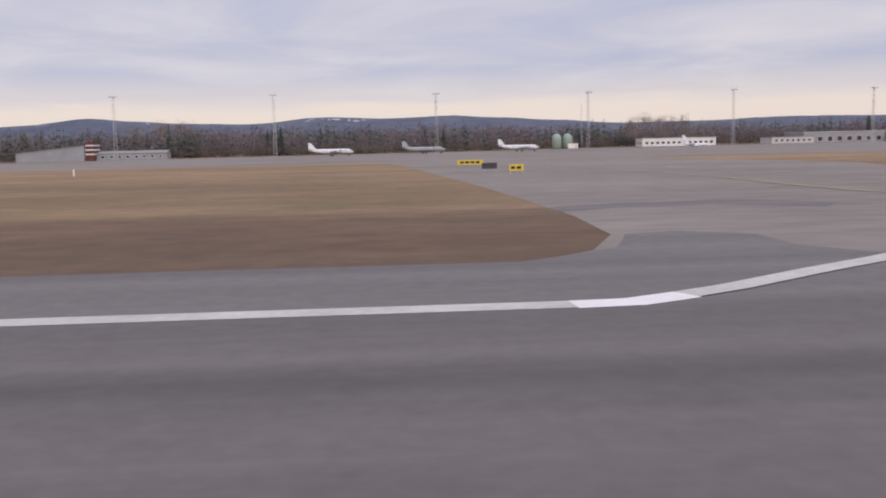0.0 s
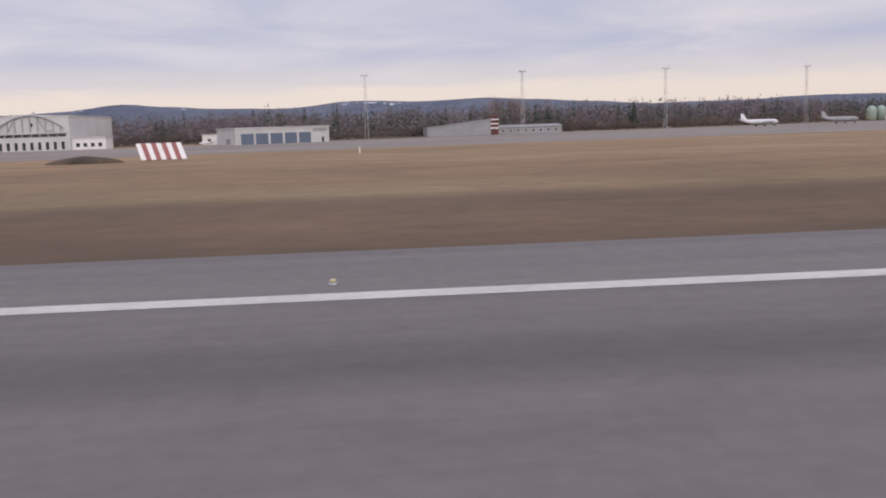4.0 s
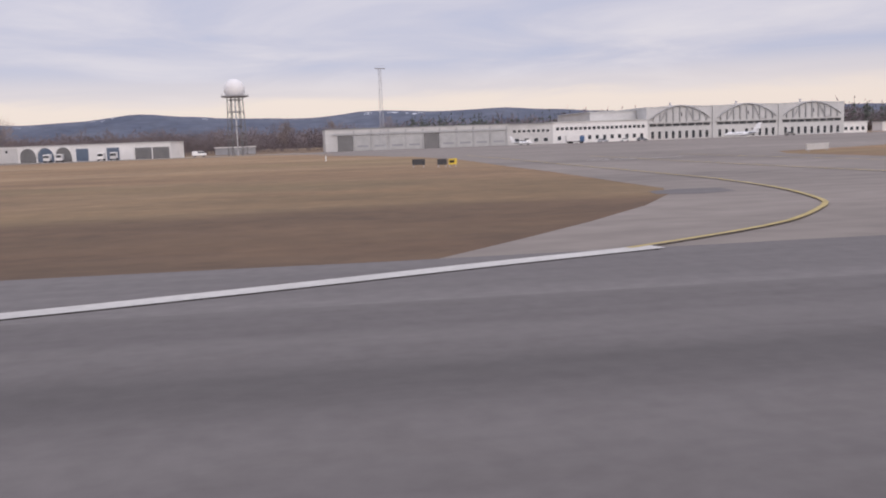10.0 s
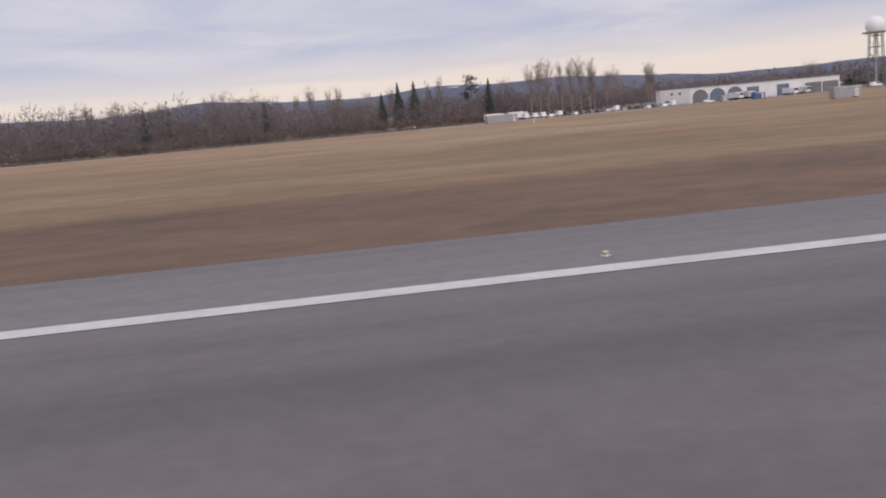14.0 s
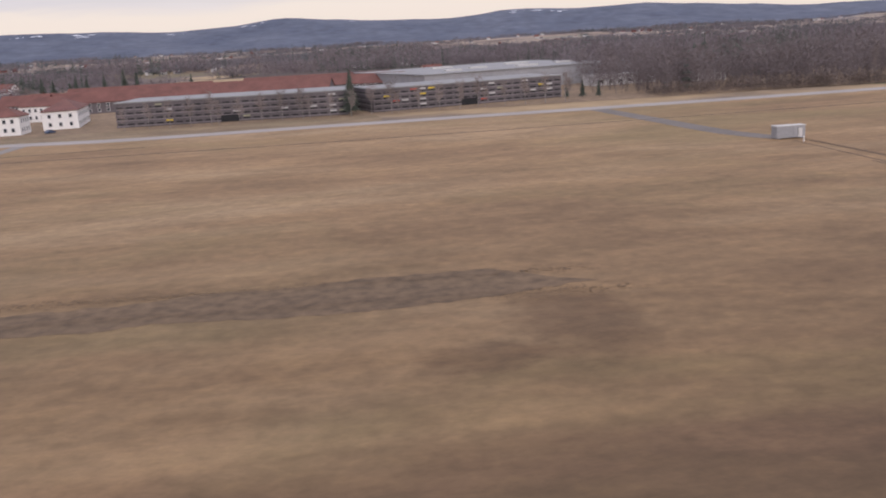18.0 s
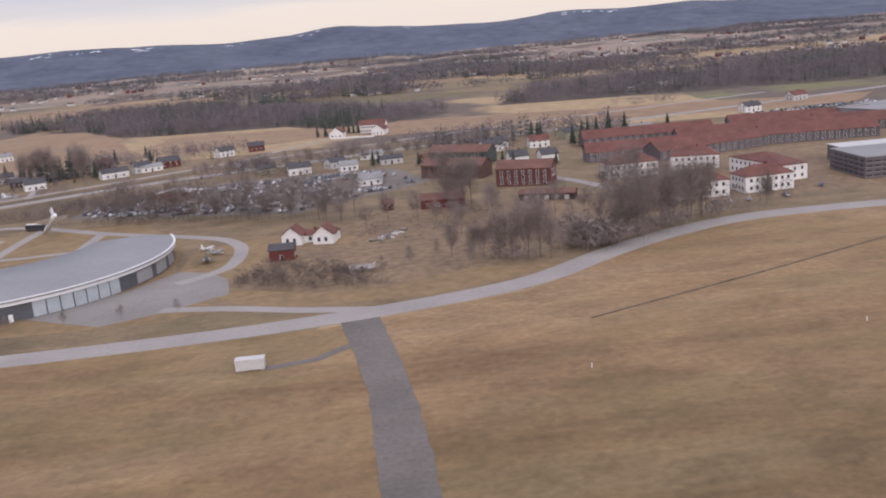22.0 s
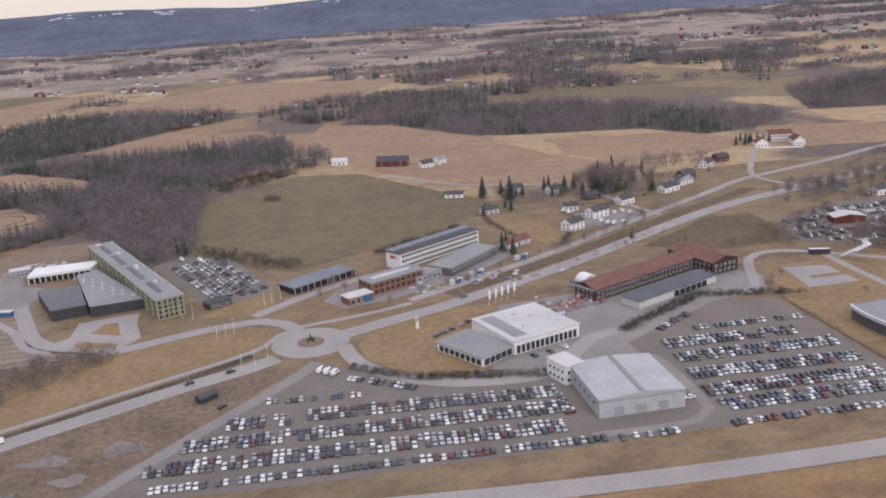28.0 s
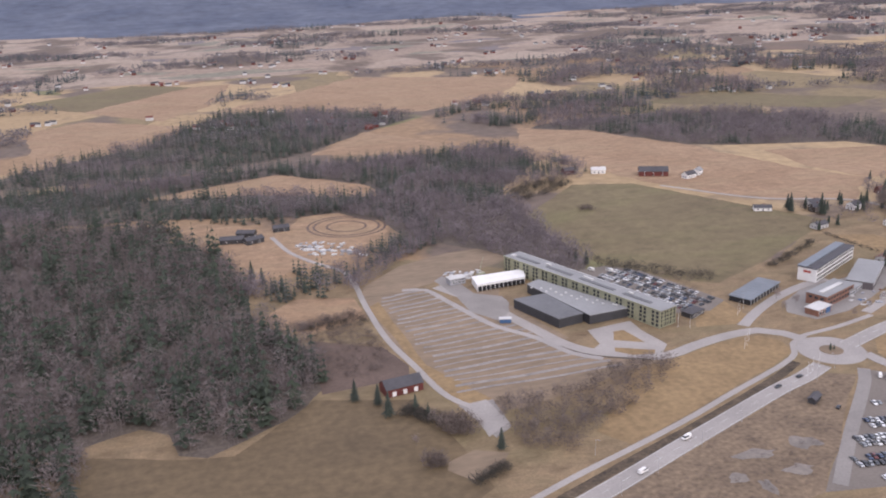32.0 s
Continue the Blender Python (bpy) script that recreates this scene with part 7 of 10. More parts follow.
def scatter(name, templates, spots, material, label, category="trees"):
    """Many copies of a template joined into one piece of woodland. spots: x, y, size."""
    g = random.Random(len(spots))
    vs, ts, n = [], [], 0
    for x, y, s in spots:
        tv, tt = templates[g.randrange(len(templates))]
        a = g.uniform(0, 2 * math.pi)
        c, si = math.cos(a) * s, math.sin(a) * s
        p = np.empty_like(tv)
        p[:, 0] = tv[:, 0] * c - tv[:, 1] * si + x
        p[:, 1] = tv[:, 0] * si + tv[:, 1] * c + y
        p[:, 2] = tv[:, 2] * s * g.uniform(0.85, 1.15) + land_z(x, y)
        vs.append(p)
        ts.append(tt + n)
        n += len(tv)
    if not vs:
        return None
    ob = new(name, tri_mesh(name, np.concatenate(vs), np.concatenate(ts), material))
    return tagged(ob, label, category, kind="stuff")


def joined(pair):
    (a, at), (b, bt) = pair
    return np.concatenate([a, b]), np.concatenate([at, bt + len(a)])


def fuzzy_tree(seed, h, spread, twigs, tw, tl):
    """A leafless tree seen from afar: one stem and a rounded haze of fine twigs, as points and triangles."""
    g = random.Random(seed)
    v, t = [], []
    rod(v, t, (0, 0, -0.3), (g.uniform(-0.3, 0.3), g.uniform(-0.3, 0.3), h * 0.7), h * 0.010, h * 0.003)
    for _ in range(twigs):
        a, k = g.uniform(0, 2 * math.pi), g.uniform(-1, 1)
        rad = g.uniform(0.25, 1.0) ** 0.5
        c = math.sqrt(1 - k * k)
        p = np.array((spread * rad * c * math.cos(a), spread * rad * c * math.sin(a), h * (0.53 + 0.43 * rad * k)))
        d = np.array((g.gauss(0, 0.5) + 0.5 * c * math.cos(a), g.gauss(0, 0.5) + 0.5 * c * math.sin(a), g.uniform(-0.1, 1.0)))
        d /= np.linalg.norm(d)
        side = np.cross(d, (g.uniform(-1, 1), g.uniform(-1, 1), 0.3))
        side /= np.linalg.norm(side) + 1e-9
        n = len(v)
        v += [p - side * tw, p + side * tw, p + d * tl * g.uniform(0.6, 1.3)]
        t.append((n, n + 1, n + 2))
    return np.array(v), np.array(t)


BARE_FAR = [fuzzy_tree(100 + i, 12.0, 2.7, 100, 0.08, 1.65) for i in range(8)]
BARE_COARSE = [fuzzy_tree(120 + i, 11.5, 4.9, 54, 0.22, 2.1) for i in range(8)]
BARE_FOREST = [fuzzy_tree(130 + i, 12.0, 4.0, 92, 0.13, 1.7) for i in range(8)]
BARE_BUSH = [fuzzy_tree(140 + i, 3.9, 2.3, 50, 0.09, 1.2) for i in range(6)]
SPRUCE_FAR = [joined(spruce(160 + i, 16.0, 3.7, 5, 4)) for i in range(6)]
CLUMP = [fuzzy_tree(180 + i, 9.0, 7.5, 28, 0.60, 2.8) for i in range(6)]
CLUMP_DARK = [joined(spruce(190 + i, 12.0, 4.0, 4, 5)) for i in range(3)]


def fill(poly, spacing, size, seed, holes=(), keep=1.0, wander=0.36):
    g = random.Random(seed)
    xs, ys = [p[0] for p in poly], [p[1] for p in poly]
    out = []
    area = (max(xs) - min(xs)) * (max(ys) - min(ys))
    for _ in range(int(area / spacing ** 2)):
        x, y = g.uniform(min(xs), max(xs)), g.uniform(min(ys), max(ys))
        if inside(x, y, poly) and not any(inside(x, y, h) for h in holes) and g.random() < keep:
            out.append((x, y, size * g.uniform(1 - wander, 1 + wander)))
    return out


OPEN_FIELDS = [o for m, o, *_ in FIELDS if m in (TAN, OLIVE, PASTURE) and o[0] != (-2420, 440)]
WOODS = [
    # outline, spacing, size, share of spruce, label
    ([(-2620, 330), (-2430, 345), (-2352, 372), (-2350, 392), (-2357, 429), (-2330, 440), (-2315, 429), (-2309, 408), (-2295, 400), (-2277, 411), (-2248, 433), (-2231, 459), (-2231, 492), (-2243, 530), (-2266, 580), (-2266, 640), (-2285, 744), (-2338, 830), (-2437, 853), (-2620, 820)], 5.8, 1.25, 0.29, "dense mixed wood of bare birch and dark spruce"),
    ([(-2560, 1010), (-2297, 1050), (-2120, 1040), (-1930, 1060), (-1925, 960), (-2007, 840), (-2010, 762), (-2013, 700), (-2008, 632), (-2010, 606), (-2022, 589), (-2038, 573), (-2058, 613), (-2080, 664), (-2105, 690), (-2132, 730), (-2141, 780), (-2228, 825), (-2361, 864), (-2560, 880)], 5.8, 1.0, 0.31, "wide wood of bare purple-brown trees"),
    ([(-1906, 945), (-1858, 975), (-1819, 1035), (-1732, 980), (-1682, 950), (-1548, 912), (-1508, 842), (-1440, 852), (-1380, 900), (-1440, 1000), (-1480, 1090), (-1577, 1180), (-1690, 1200), (-1780, 1200), (-1840, 1180), (-1888, 1130)], 7.0, 1.0, 0.24, "wood of bare trees behind the village"),
    ([(-1960, 1310), (-1850, 1440), (-1700, 1400), (-1620, 1330), (-1640, 1210), (-1760, 1205), (-1900, 1180)], 7.0, 1.1, 0.34, "wood of bare trees between fields"),
    ([(-2600, 1050), (-2300, 1055), (-2180, 1110), (-2060, 1250), (-1980, 1330), (-2090, 1430), (-2260, 1500), (-2370, 1270)], 7.6, 1.1, 0.33, "mixed wood between fields"),
    ([(-1720, 1660), (-1583, 1330), (-1216, 1204), (-959, 1515), (-1202, 1680), (-1519, 1650)], 11.5, 1.6, 0.3, "large dark wood on a rise"),
    ([(-1330, 930), (-1000, 830), (-600, 860), (-350, 980), (-420, 1180), (-900, 1240), (-1250, 1110)], 7.6, 1.0, 0.22, "dark mixed wood beyond the fields"),
    ([(-345, 505), (-245, 470), (-205, 500), (-105, 505), (60, 548), (95, 600), (165, 630), (240, 640), (440, 650), (440, 760), (-345, 700)], 6.5, 1.15, 0.3, "mixed wood behind the apron"),
    ([(-1070, 336), (-985, 326), (-900, 328), (-900, 500), (-1070, 520)], 5.6, 1.25, -0.02, "leafless grey-brown wood by the service road"),
    ([(-900, 328), (-890, 328), (-835, 345), (-800, 370), (-740, 430), (-640, 450), (-560, 520), (-560, 600), (-900, 520)], 5.4, 0.9, -0.1, "low leafless grey-brown wood by the depot"),
    ([(-545, 470), (-330, 480), (-330, 600), (-545, 600)], 6.0, 1.12, 0.45, "mixed wood behind the hangars"),
    ([(-1290, 640), (-1180, 600), (-1060, 585), (-1020, 480), (-960, 440), (-880, 470), (-880, 760), (-1250, 790)], 7.0, 0.72, 0.02, "mixed wood behind the exhibition hall"),
    ([(-1030, 350), (-1090, 352), (-1090, 400), (-1030, 420)], 7.0, 1.0, 0.1, "bare trees beside the exhibition hall"),
    ([(-2190, 632), (-2150, 660), (-2110, 690), (-2140, 720), (-2180, 680), (-2205, 650)], 5.5, 0.85, 0.3, "tree belt along a farm track"),
    ([(-1660, 462), (-1604, 452), (-1568, 428), (-1539, 400), (-1530, 408), (-1560, 440), (-1600, 466), (-1650, 480)], 5.5, 0.72, 0.0, "row of leafless trees before the car park"),
    ([(-1589, 548), (-1546, 560), (-1485, 593), (-1400, 640), (-1338, 700), (-1389, 704), (-1456, 660), (-1529, 611), (-1572, 601)], 8.0, 0.7, 0.03, "belt of leafless trees by the village road"),
    ([(-1470, 372), (-1440, 330), (-1405, 306), (-1385, 300), (-1372, 316), (-1385, 372), (-1430, 420), (-1465, 470), (-1490, 440)], 19.0, 0.9, -0.04, "leafless garden trees among brick houses"),
    ([(-1462, 286), (-1442, 279), (-1418, 286), (-1404, 296), (-1410, 330), (-1440, 325), (-1460, 305)], 8.0, 0.6, 0.0, "leafless young trees by the service road"),
    ([(-1380, 312), (-1340, 318), (-1322, 326), (-1318, 333), (-1345, 330), (-1380, 328)], 6.0, 0.7, 0.0, "leafless trees by white barracks"),
    ([(-1790, 500), (-1740, 530), (-1680, 566), (-1640, 600), (-1646, 606), (-1690, 577), (-1750, 542), (-1796, 512)], 7.0, 0.5, 0.0, "row of leafless roadside trees"),
    ([(-1800, 690), (-1790, 695), (-1745, 668), (-1700, 664), (-1660, 690), (-1640, 690), (-1690, 650), (-1760, 650)], 13.0, 0.6, 0.1, "garden trees along the village edge"),
    ([(-2000, 840), (-1950, 850), (-1900, 860), (-1890, 900), (-1860, 905), (-1880, 940), (-1920, 960), (-1990, 900)], 6.0, 0.95, 0.2, "leafless trees round a farm"),
    ([(-1790, 640), (-1750, 596), (-1700, 606), (-1620, 650), (-1560, 700), (-1600, 725), (-1690, 655)], 13.0, 0.7, -0.05, "village garden trees and shrubs"),
    ([(-1712, 635), (-1680, 630), (-1673, 655), (-1705, 666)], 6.0, 1.1, 0.1, "clump of mixed garden trees"),
    ([(-2274, 657), (-2243, 627), (-2194, 578), (-2194, 560), (-2241, 590), (-2272, 618)], 4.6, 0.9, 0.15, "tree belt between forest and lane"),
    ([(-2198, 619), (-2151, 680), (-2110, 720), (-2108, 700), (-2150, 652), (-2193, 598)], 4.2, 0.75, 0.0, "leafless tree belt along the gravel field"),
    ([(-2146, 366), (-2146, 404), (-2106, 412), (-2062, 430), (-2046, 434), (-2044, 414), (-2074, 392), (-2101, 372), (-2130, 354)], 7.0, 0.62, -1.0, "slender leafless trees beside the main road"),
    ([(-2302, 834), (-2306, 870), (-2239, 872), (-2179, 866), (-2178, 826), (-2225, 800), (-2257, 805)], 7.0, 0.9, 0.55, "spruce belt behind the clearing"),
    ([(-2170, 824), (-2168, 860), (-2105, 822), (-2096, 735), (-2112, 737), (-2138, 776)], 7.5, 0.9, 0.5, "spruce belt beside the clearing"),
    ([(-2232, 612), (-2195, 600), (-2192, 640), (-2230, 660)], 6.0, 1.0, 0.5, "small mixed copse"),
    ([(-1440, 545), (-1390, 540), (-1390, 600), (-1300, 580), (-1290, 640), (-1440, 640)], 8.0, 0.95, 0.35, "garden trees behind the barracks"),
    ([(-1700, 640), (-1640, 690), (-1560, 720), (-1590, 760), (-1690, 720)], 8.0, 0.8, 0.05, "garden trees in the village"),
]
for i, (outline, gap_m, size, dark, label) in enumerate(WOODS):
    spots = fill(outline, gap_m, size, 500 + i, OPEN_FIELDS)
    if i in (3, 5, 11):  # broken into copses
        spots = [s for s in spots if noise.noise(Vector((s[0] * 0.008, s[1] * 0.008, i + 0.5))) > -0.06]
    g = random.Random(i)
    grain = 0.05 if i == 0 else 0.011
    cones = [s for s in spots if (noise.noise(Vector((s[0] * grain, s[1] * 1.6 * grain, i))) + 0.12 * g.uniform(-1, 1) > 0.40 - 1.15 * (dark + (0.24 if i in (1, 4) and s[0] < -2170 else 0))) and g.random() < 0.85 and not (i == 1 and s[1] < 790 and s[0] > -2112)]
    picked = set(cones)
    if "wood" in label and i not in (3, 5, 11):
        sheet("woodland_floor", outline, -0.047, FLOOR, "brown leaf litter under " + label.split(" of ")[0], "ground", 2.0)
    scatter("bare_wood", BARE_FAR, [s for s in spots if s not in picked and s[1] < 480 and i != 0], NEAR_TWIG, label)
    scatter("bare_wood", BARE_FOREST if i == 0 else BARE_COARSE, [s for s in spots if s not in picked and (s[1] >= 480 or i == 0)], FOREST_TWIG if i == 0 else WOOD_HAZE_TWIG, label)
    scatter("spruce_wood", SPRUCE_FAR, cones if i == 0 else [(x, y, 0.74 * s) for x, y, s in cones], FOREST_NEEDLE if i == 0 else NEEDLE, "dark spruces standing in " + label.split(" of ")[0], "trees")

# patchy woods out to the ridge
far_bare, far_dark = [], []
g = random.Random(77)
for _ in range(50000):
    y = 1150 + 2230 * g.random() ** 0.9
    x = g.uniform(-2300 - 0.62 * y, 500 + 0.62 * y)
    if y < 1250 and -2600 < x < -300:
        continue
    k = noise.noise(Vector((x * 0.0020, y * 0.0062, 1.7))) + 0.45 * noise.noise(Vector((x * 0.006, y * 0.017, 4.2)))
    if k < 0.19 or any(inside(x, y, o) for o in OPEN_FIELDS):
        continue
    (far_dark if noise.noise(Vector((x * 0.006, y * 0.01, 8.0))) > 0.14 else far_bare).append((x, y, g.uniform(0.9, 1.6)))
scatter("distant_wood", CLUMP, far_bare, FAR_HAZE_TWIG, "distant patches of leafless woodland")
scatter("distant_spruce_wood", CLUMP_DARK, far_dark, FAR_HAZE_NEEDLE, "distant dark spruce woods")
for outline, gap_m, size, keep, label in (
        ([(-2148, 362), (-2148, 408), (-2106, 414), (-2062, 432), (-2049, 440), (-2038, 427), (-2042, 412), (-2074, 390), (-2101, 370), (-2130, 350)], 4.0, 1.35, 0.85, "leafless thicket beside the main road"),
        ([(-2236, 545), (-2194, 552), (-2194, 541), (-2236, 532)], 2.6, 0.9, 1.0, "dark leafless hedge across a pasture"),
        ([(-1542, 288), (-1530, 313), (-1506, 303), (-1498, 287), (-1490, 269), (-1514, 271)], 2.3, 0.75, 0.8, "low leafless scrub on waste ground"),
        ([(-1427, 282), (-1408, 280), (-1405, 291), (-1424, 295)], 2.6, 2.3, 1.0, "tall round leafless thicket by the service road"),
        ([(-1406, 288), (-1376, 300), (-1345, 312), (-1347, 318), (-1378, 308), (-1408, 297)], 3.4, 1.5, 0.9, "leafless undergrowth below the barracks"),
        ([(-1456, 283), (-1436, 275), (-1434, 283), (-1452, 292)], 3.4, 1.1, 0.8, "low leafless undergrowth below birches"),
        ([(-1700, 392), (-1690, 384), (-1745, 398), (-1800, 366), (-1803, 372), (-1746, 406)], 1.2, 0.5, 1.0, "clipped hedge along the car park"),
        ([(-1846, 338), (-1905, 356), (-1928, 374), (-1932, 371), (-1908, 349), (-1847, 331)], 1.2, 0.45, 1.0, "clipped hedge along the street"),
        ([(-2170, 280), (-2060, 328), (-1990, 366), (-1965, 378), (-2040, 296), (-2120, 272)], 5.5, 0.5, 0.7, "low bushes on marshy ground"),
        ([(-1985, 500), (-1958, 500), (-1962, 560), (-1990, 570)], 7.0, 1.0, 0.5, "bushes round the hotel car park"),
        ([(-1962, 738), (-1948, 738), (-1948, 750), (-1962, 750)], 2.6, 1.1, 1.0, "island of bushes in the pasture"),
        ([(-2000, 790), (-1960, 812), (-1925, 845), (-1940, 870), (-2010, 830)], 4.0, 1.3, 1.0, "leafless hedge at the pasture edge"),
        ([(-2010, 590), (-1950, 532), (-1940, 545), (-2004, 612)], 3.6, 1.0, 0.9, "leafless hedge at the pasture edge"),
        ([(-1690, 478), (-1530, 560), (-1520, 552), (-1670, 462)], 6.5, 1.4, 0.8, "leafless roadside trees"),
        ([(-1820, 470), (-1700, 530), (-1698, 522), (-1815, 460)], 5.5, 0.7, 0.7, "low bushes along the main road"),
        ([(-1802, 548), (-1808, 602), (-1805, 603), (-1799, 548)], 1.6, 0.6, 1.0, "clipped hedge round a village lawn"),
        ([(-1781, 517), (-1762, 546), (-1760, 543), (-1779, 514)], 1.6, 0.6, 1.0, "clipped hedge round a village lawn"),
        ([(-1715, 602), (-1676, 618), (-1677, 615), (-1714, 599)], 1.8, 0.6, 1.0, "clipped hedge by a village house"),
        ([(-1890, 545), (-1826, 585), (-1830, 590), (-1894, 550)], 2.4, 0.9, 1.0, "dark hedge behind the school"),
        ([(-1640, 440), (-1500, 402), (-1496, 412), (-1636, 454)], 5.0, 1.1, 0.7, "leafless shrubs before the car park"),
        ([(-1500, 335), (-1440, 315), (-1395, 330), (-1395, 400), (-1470, 405)], 9.0, 0.8, 0.6, "brushwood among bare trees"),
        ([(-1072, 333), (-985, 323), (-892, 325), (-838, 342), (-800, 366), (-742, 428), (-748, 434), (-812, 374), (-842, 352), (-892, 336), (-985, 334), (-1072, 343)], 2.2, 1.0, 1.0, "leafless undergrowth along the edge of a wood"),
        ([(-545, 468), (-330, 478), (-330, 486), (-545, 476)], 2.6, 1.2, 1.0, "leafless undergrowth behind the hangars"),
        ([(-345, 502), (-245, 467), (-105, 501), (60, 545), (165, 627), (440, 647), (440, 655), (160, 636), (56, 554), (-108, 511), (-244, 478), (-345, 512)], 2.8, 1.3, 1.0, "leafless undergrowth behind the apron")):
    scatter("thicket", BARE_BUSH, fill(outline, gap_m, size, int(-outline[0][0]), (), keep), HEDGE if "hedge" in label else TWIG if "tall" in label or "undergrowth below" in label else BUSH, label, "bushes")


for outline, gap_m, size, label in (
        ([(-2200, 411), (-2183, 395), (-2176, 398), (-2194, 416)], 1.5, 1.2, "dark hedge beside the red barn"),
        ([(-2181, 398), (-2168, 391), (-2170, 380), (-2180, 384)], 1.7, 1.9, "leafless shrubs at the yard edge"),
        ([(-2197, 364), (-2190, 364), (-2190, 357), (-2197, 357)], 1.4, 1.6, "round leafless shrub in the pasture"),
        ([(-2181, 341), (-2163, 349), (-2162, 345), (-2179, 337)], 1.2, 1.0, "leafless hedge along the small yard"),
        ([(-2241, 526), (-2198, 550), (-2188, 483), (-2204, 462), (-2230, 464)], 2.8, 0.65, "low dark scrub between forest and lane"),
        ([(-2244, 548), (-2200, 560), (-2198, 552), (-2241, 536)], 2.2, 1.1, "row of leafless saplings across the pasture")):
    scatter("thicket", BARE_BUSH, fill(outline, gap_m, size, int(-outline[0][0]) + 3), HEDGE if "hedge" in label else BUSH, label, "bushes")


# single trees, each with trunk and crown
def tree_thing(name, data, bark_m, crown_m, label, group):
    root = thing(name, 0, 0, 0, 0, label, "tree", group)
    (tv, tt), (cv, ct) = data
    for nm, v, t, m in (("trunk", tv, tt, bark_m), ("crown", cv, ct, crown_m)):
        ob = new(nm, tri_mesh(nm, v, t, m))
        ob.parent = root
    return root


BARES = [tree_thing("bare_tree", bare_tree(10 + i, 11.0, 3.9, 26, 1200, 0.034, 1.15), BARK, TWIG, "tall leafless broad-crowned tree in early spring", "single bare trees") for i in range(4)]
BIRCHES = [tree_thing("birch_tree", bare_tree(30 + i, 14.0, 2.8, 22, 620, 0.042, 1.2), BIRCH, TWIG, "slender leafless birch with pale bark", "birches") for i in range(3)]
UPRIGHT = [tree_thing("upright_tree", bare_tree(70 + i, 16.0, 4.3, 40, 1900, 0.034, 1.7, 0.10), BARK, TWIG, "tall upright leafless tree beside a road", "tall roadside trees") for i in range(4)]
TALL_BIRCH = [tree_thing("tall_birch", bare_tree(90 + i, 22.0, 2.3, 30, 950, 0.045, 1.25, 0.06), BIRCH, TWIG, "tall slender leafless birch above a wood", "tall birches") for i in range(4)]
SPRUCES = [tree_thing("spruce_tree", spruce(50 + i, 13.0, 3.0, 14, 10), BARK, NEEDLE, "dark green pointed spruce tree", "single spruces") for i in range(4)]
used = set()


def plant(kinds, x, y, s, k):
    root = kinds[k % len(kinds)]
    m = pose(x, y, 0, 0, 0, (k * 67) % 360)
    if root.name in used:
        root = copy_thing(root, m)
    else:
        used.add(root.name)
        root.matrix_world = m
    root.scale = (s, s, s)


for k, (x, y, h) in enumerate(((-794, 362, 22.4), (-790, 363, 24.4), (-787, 361, 24.2), (-781, 362, 23.2), (-776.5, 363, 23.5), (-773, 362, 24.0), (-769.5, 361, 23.2), (-767, 363, 20.4), (-762, 362, 16.4), (-744, 362, 19.0), (-742, 363, 19.8),
                                 (-832, 362, 21), (-836, 364, 19), (-852, 360, 18), (-872, 358, 20), (-876, 360, 19), (-883, 357, 21), (-889, 360, 18), (-905, 345, 17), (-921, 342, 19), (-938, 340, 18), (-962, 336, 20), (-968, 338, 18), (-983, 334, 17))):
    plant(TALL_BIRCH, x, y, h / 22.0, k)


def pine_tree(x, y, h):
    """A pine: a bare stem with a few flat pads of needles towards the top."""
    gp = random.Random(int(-x))
    root = thing("pine_tree", x, y, 0, 0, "dark pine with a rounded crown on a tall stem", "tree")
    v, t = [], []
    rod(v, t, (0, 0, -0.3), (0.3, 0, h * 0.93), h * 0.016, h * 0.004, 5)
    nv, nt = [], []
    for i in range(15):
        f = i / 14
        a, out = gp.uniform(0, 6.28), h * 0.15 * (1.1 - 0.6 * f) * gp.uniform(0.5, 1.1)
        c = np.array((out * math.cos(a), out * math.sin(a), h * (0.55 + 0.42 * f)))
        rod(v, t, (0.2, 0, c[2] - h * 0.05), tuple(c), h * 0.004, h * 0.002)
        for _ in range(46):
            q = c + np.array((gp.gauss(0, h * 0.048), gp.gauss(0, h * 0.048), gp.gauss(0, h * 0.022)))
            d, e = (np.array([gp.uniform(-0.6, 0.6) for _ in range(3)]) for _ in range(2))
            n = len(nv)
            nv += [q, q + d, q + e]
            nt.append((n, n + 1, n + 2))
    for nm, vs, ts, m in (("trunk", v, t, BARK), ("crown", nv, nt, NEEDLE)):
        ob = new(nm, tri_mesh(nm, np.array(vs), np.array(ts), m))
        ob.parent = root


pine_tree(-819, 362, 19.5)
LONE_BARE = [(-736, 430, 1.85), (-801, 374, 1.5), (-840, 372, 1.4), (-860, 372, 1.5), (-874, 368, 1.4), (-895, 372, 1.3),
             (-20, 560, 1.5), (166, 612, 1.9), (176, 612, 2.05), (186, 612, 1.8), (196, 620, 1.95), (206, 620, 2.0), (-137, 560, 2.05), (-130, 560, 1.9), (-122, 560, 1.95), (-143, 520, 1.8), (-205, 520, 1.5), (-130, 520, 1.6), (-112, 522, 1.5), (-560, 420, 1.4), (-610, 470, 1.5), (-585, 480, 1.4)]
for k in range(24):
    LONE_BARE.append((-1622 + 5.4 * k + (k * 37 % 3), 443 - 2.6 * k + (k * 53 % 5), 1.55 + 0.12 * (k % 5)))
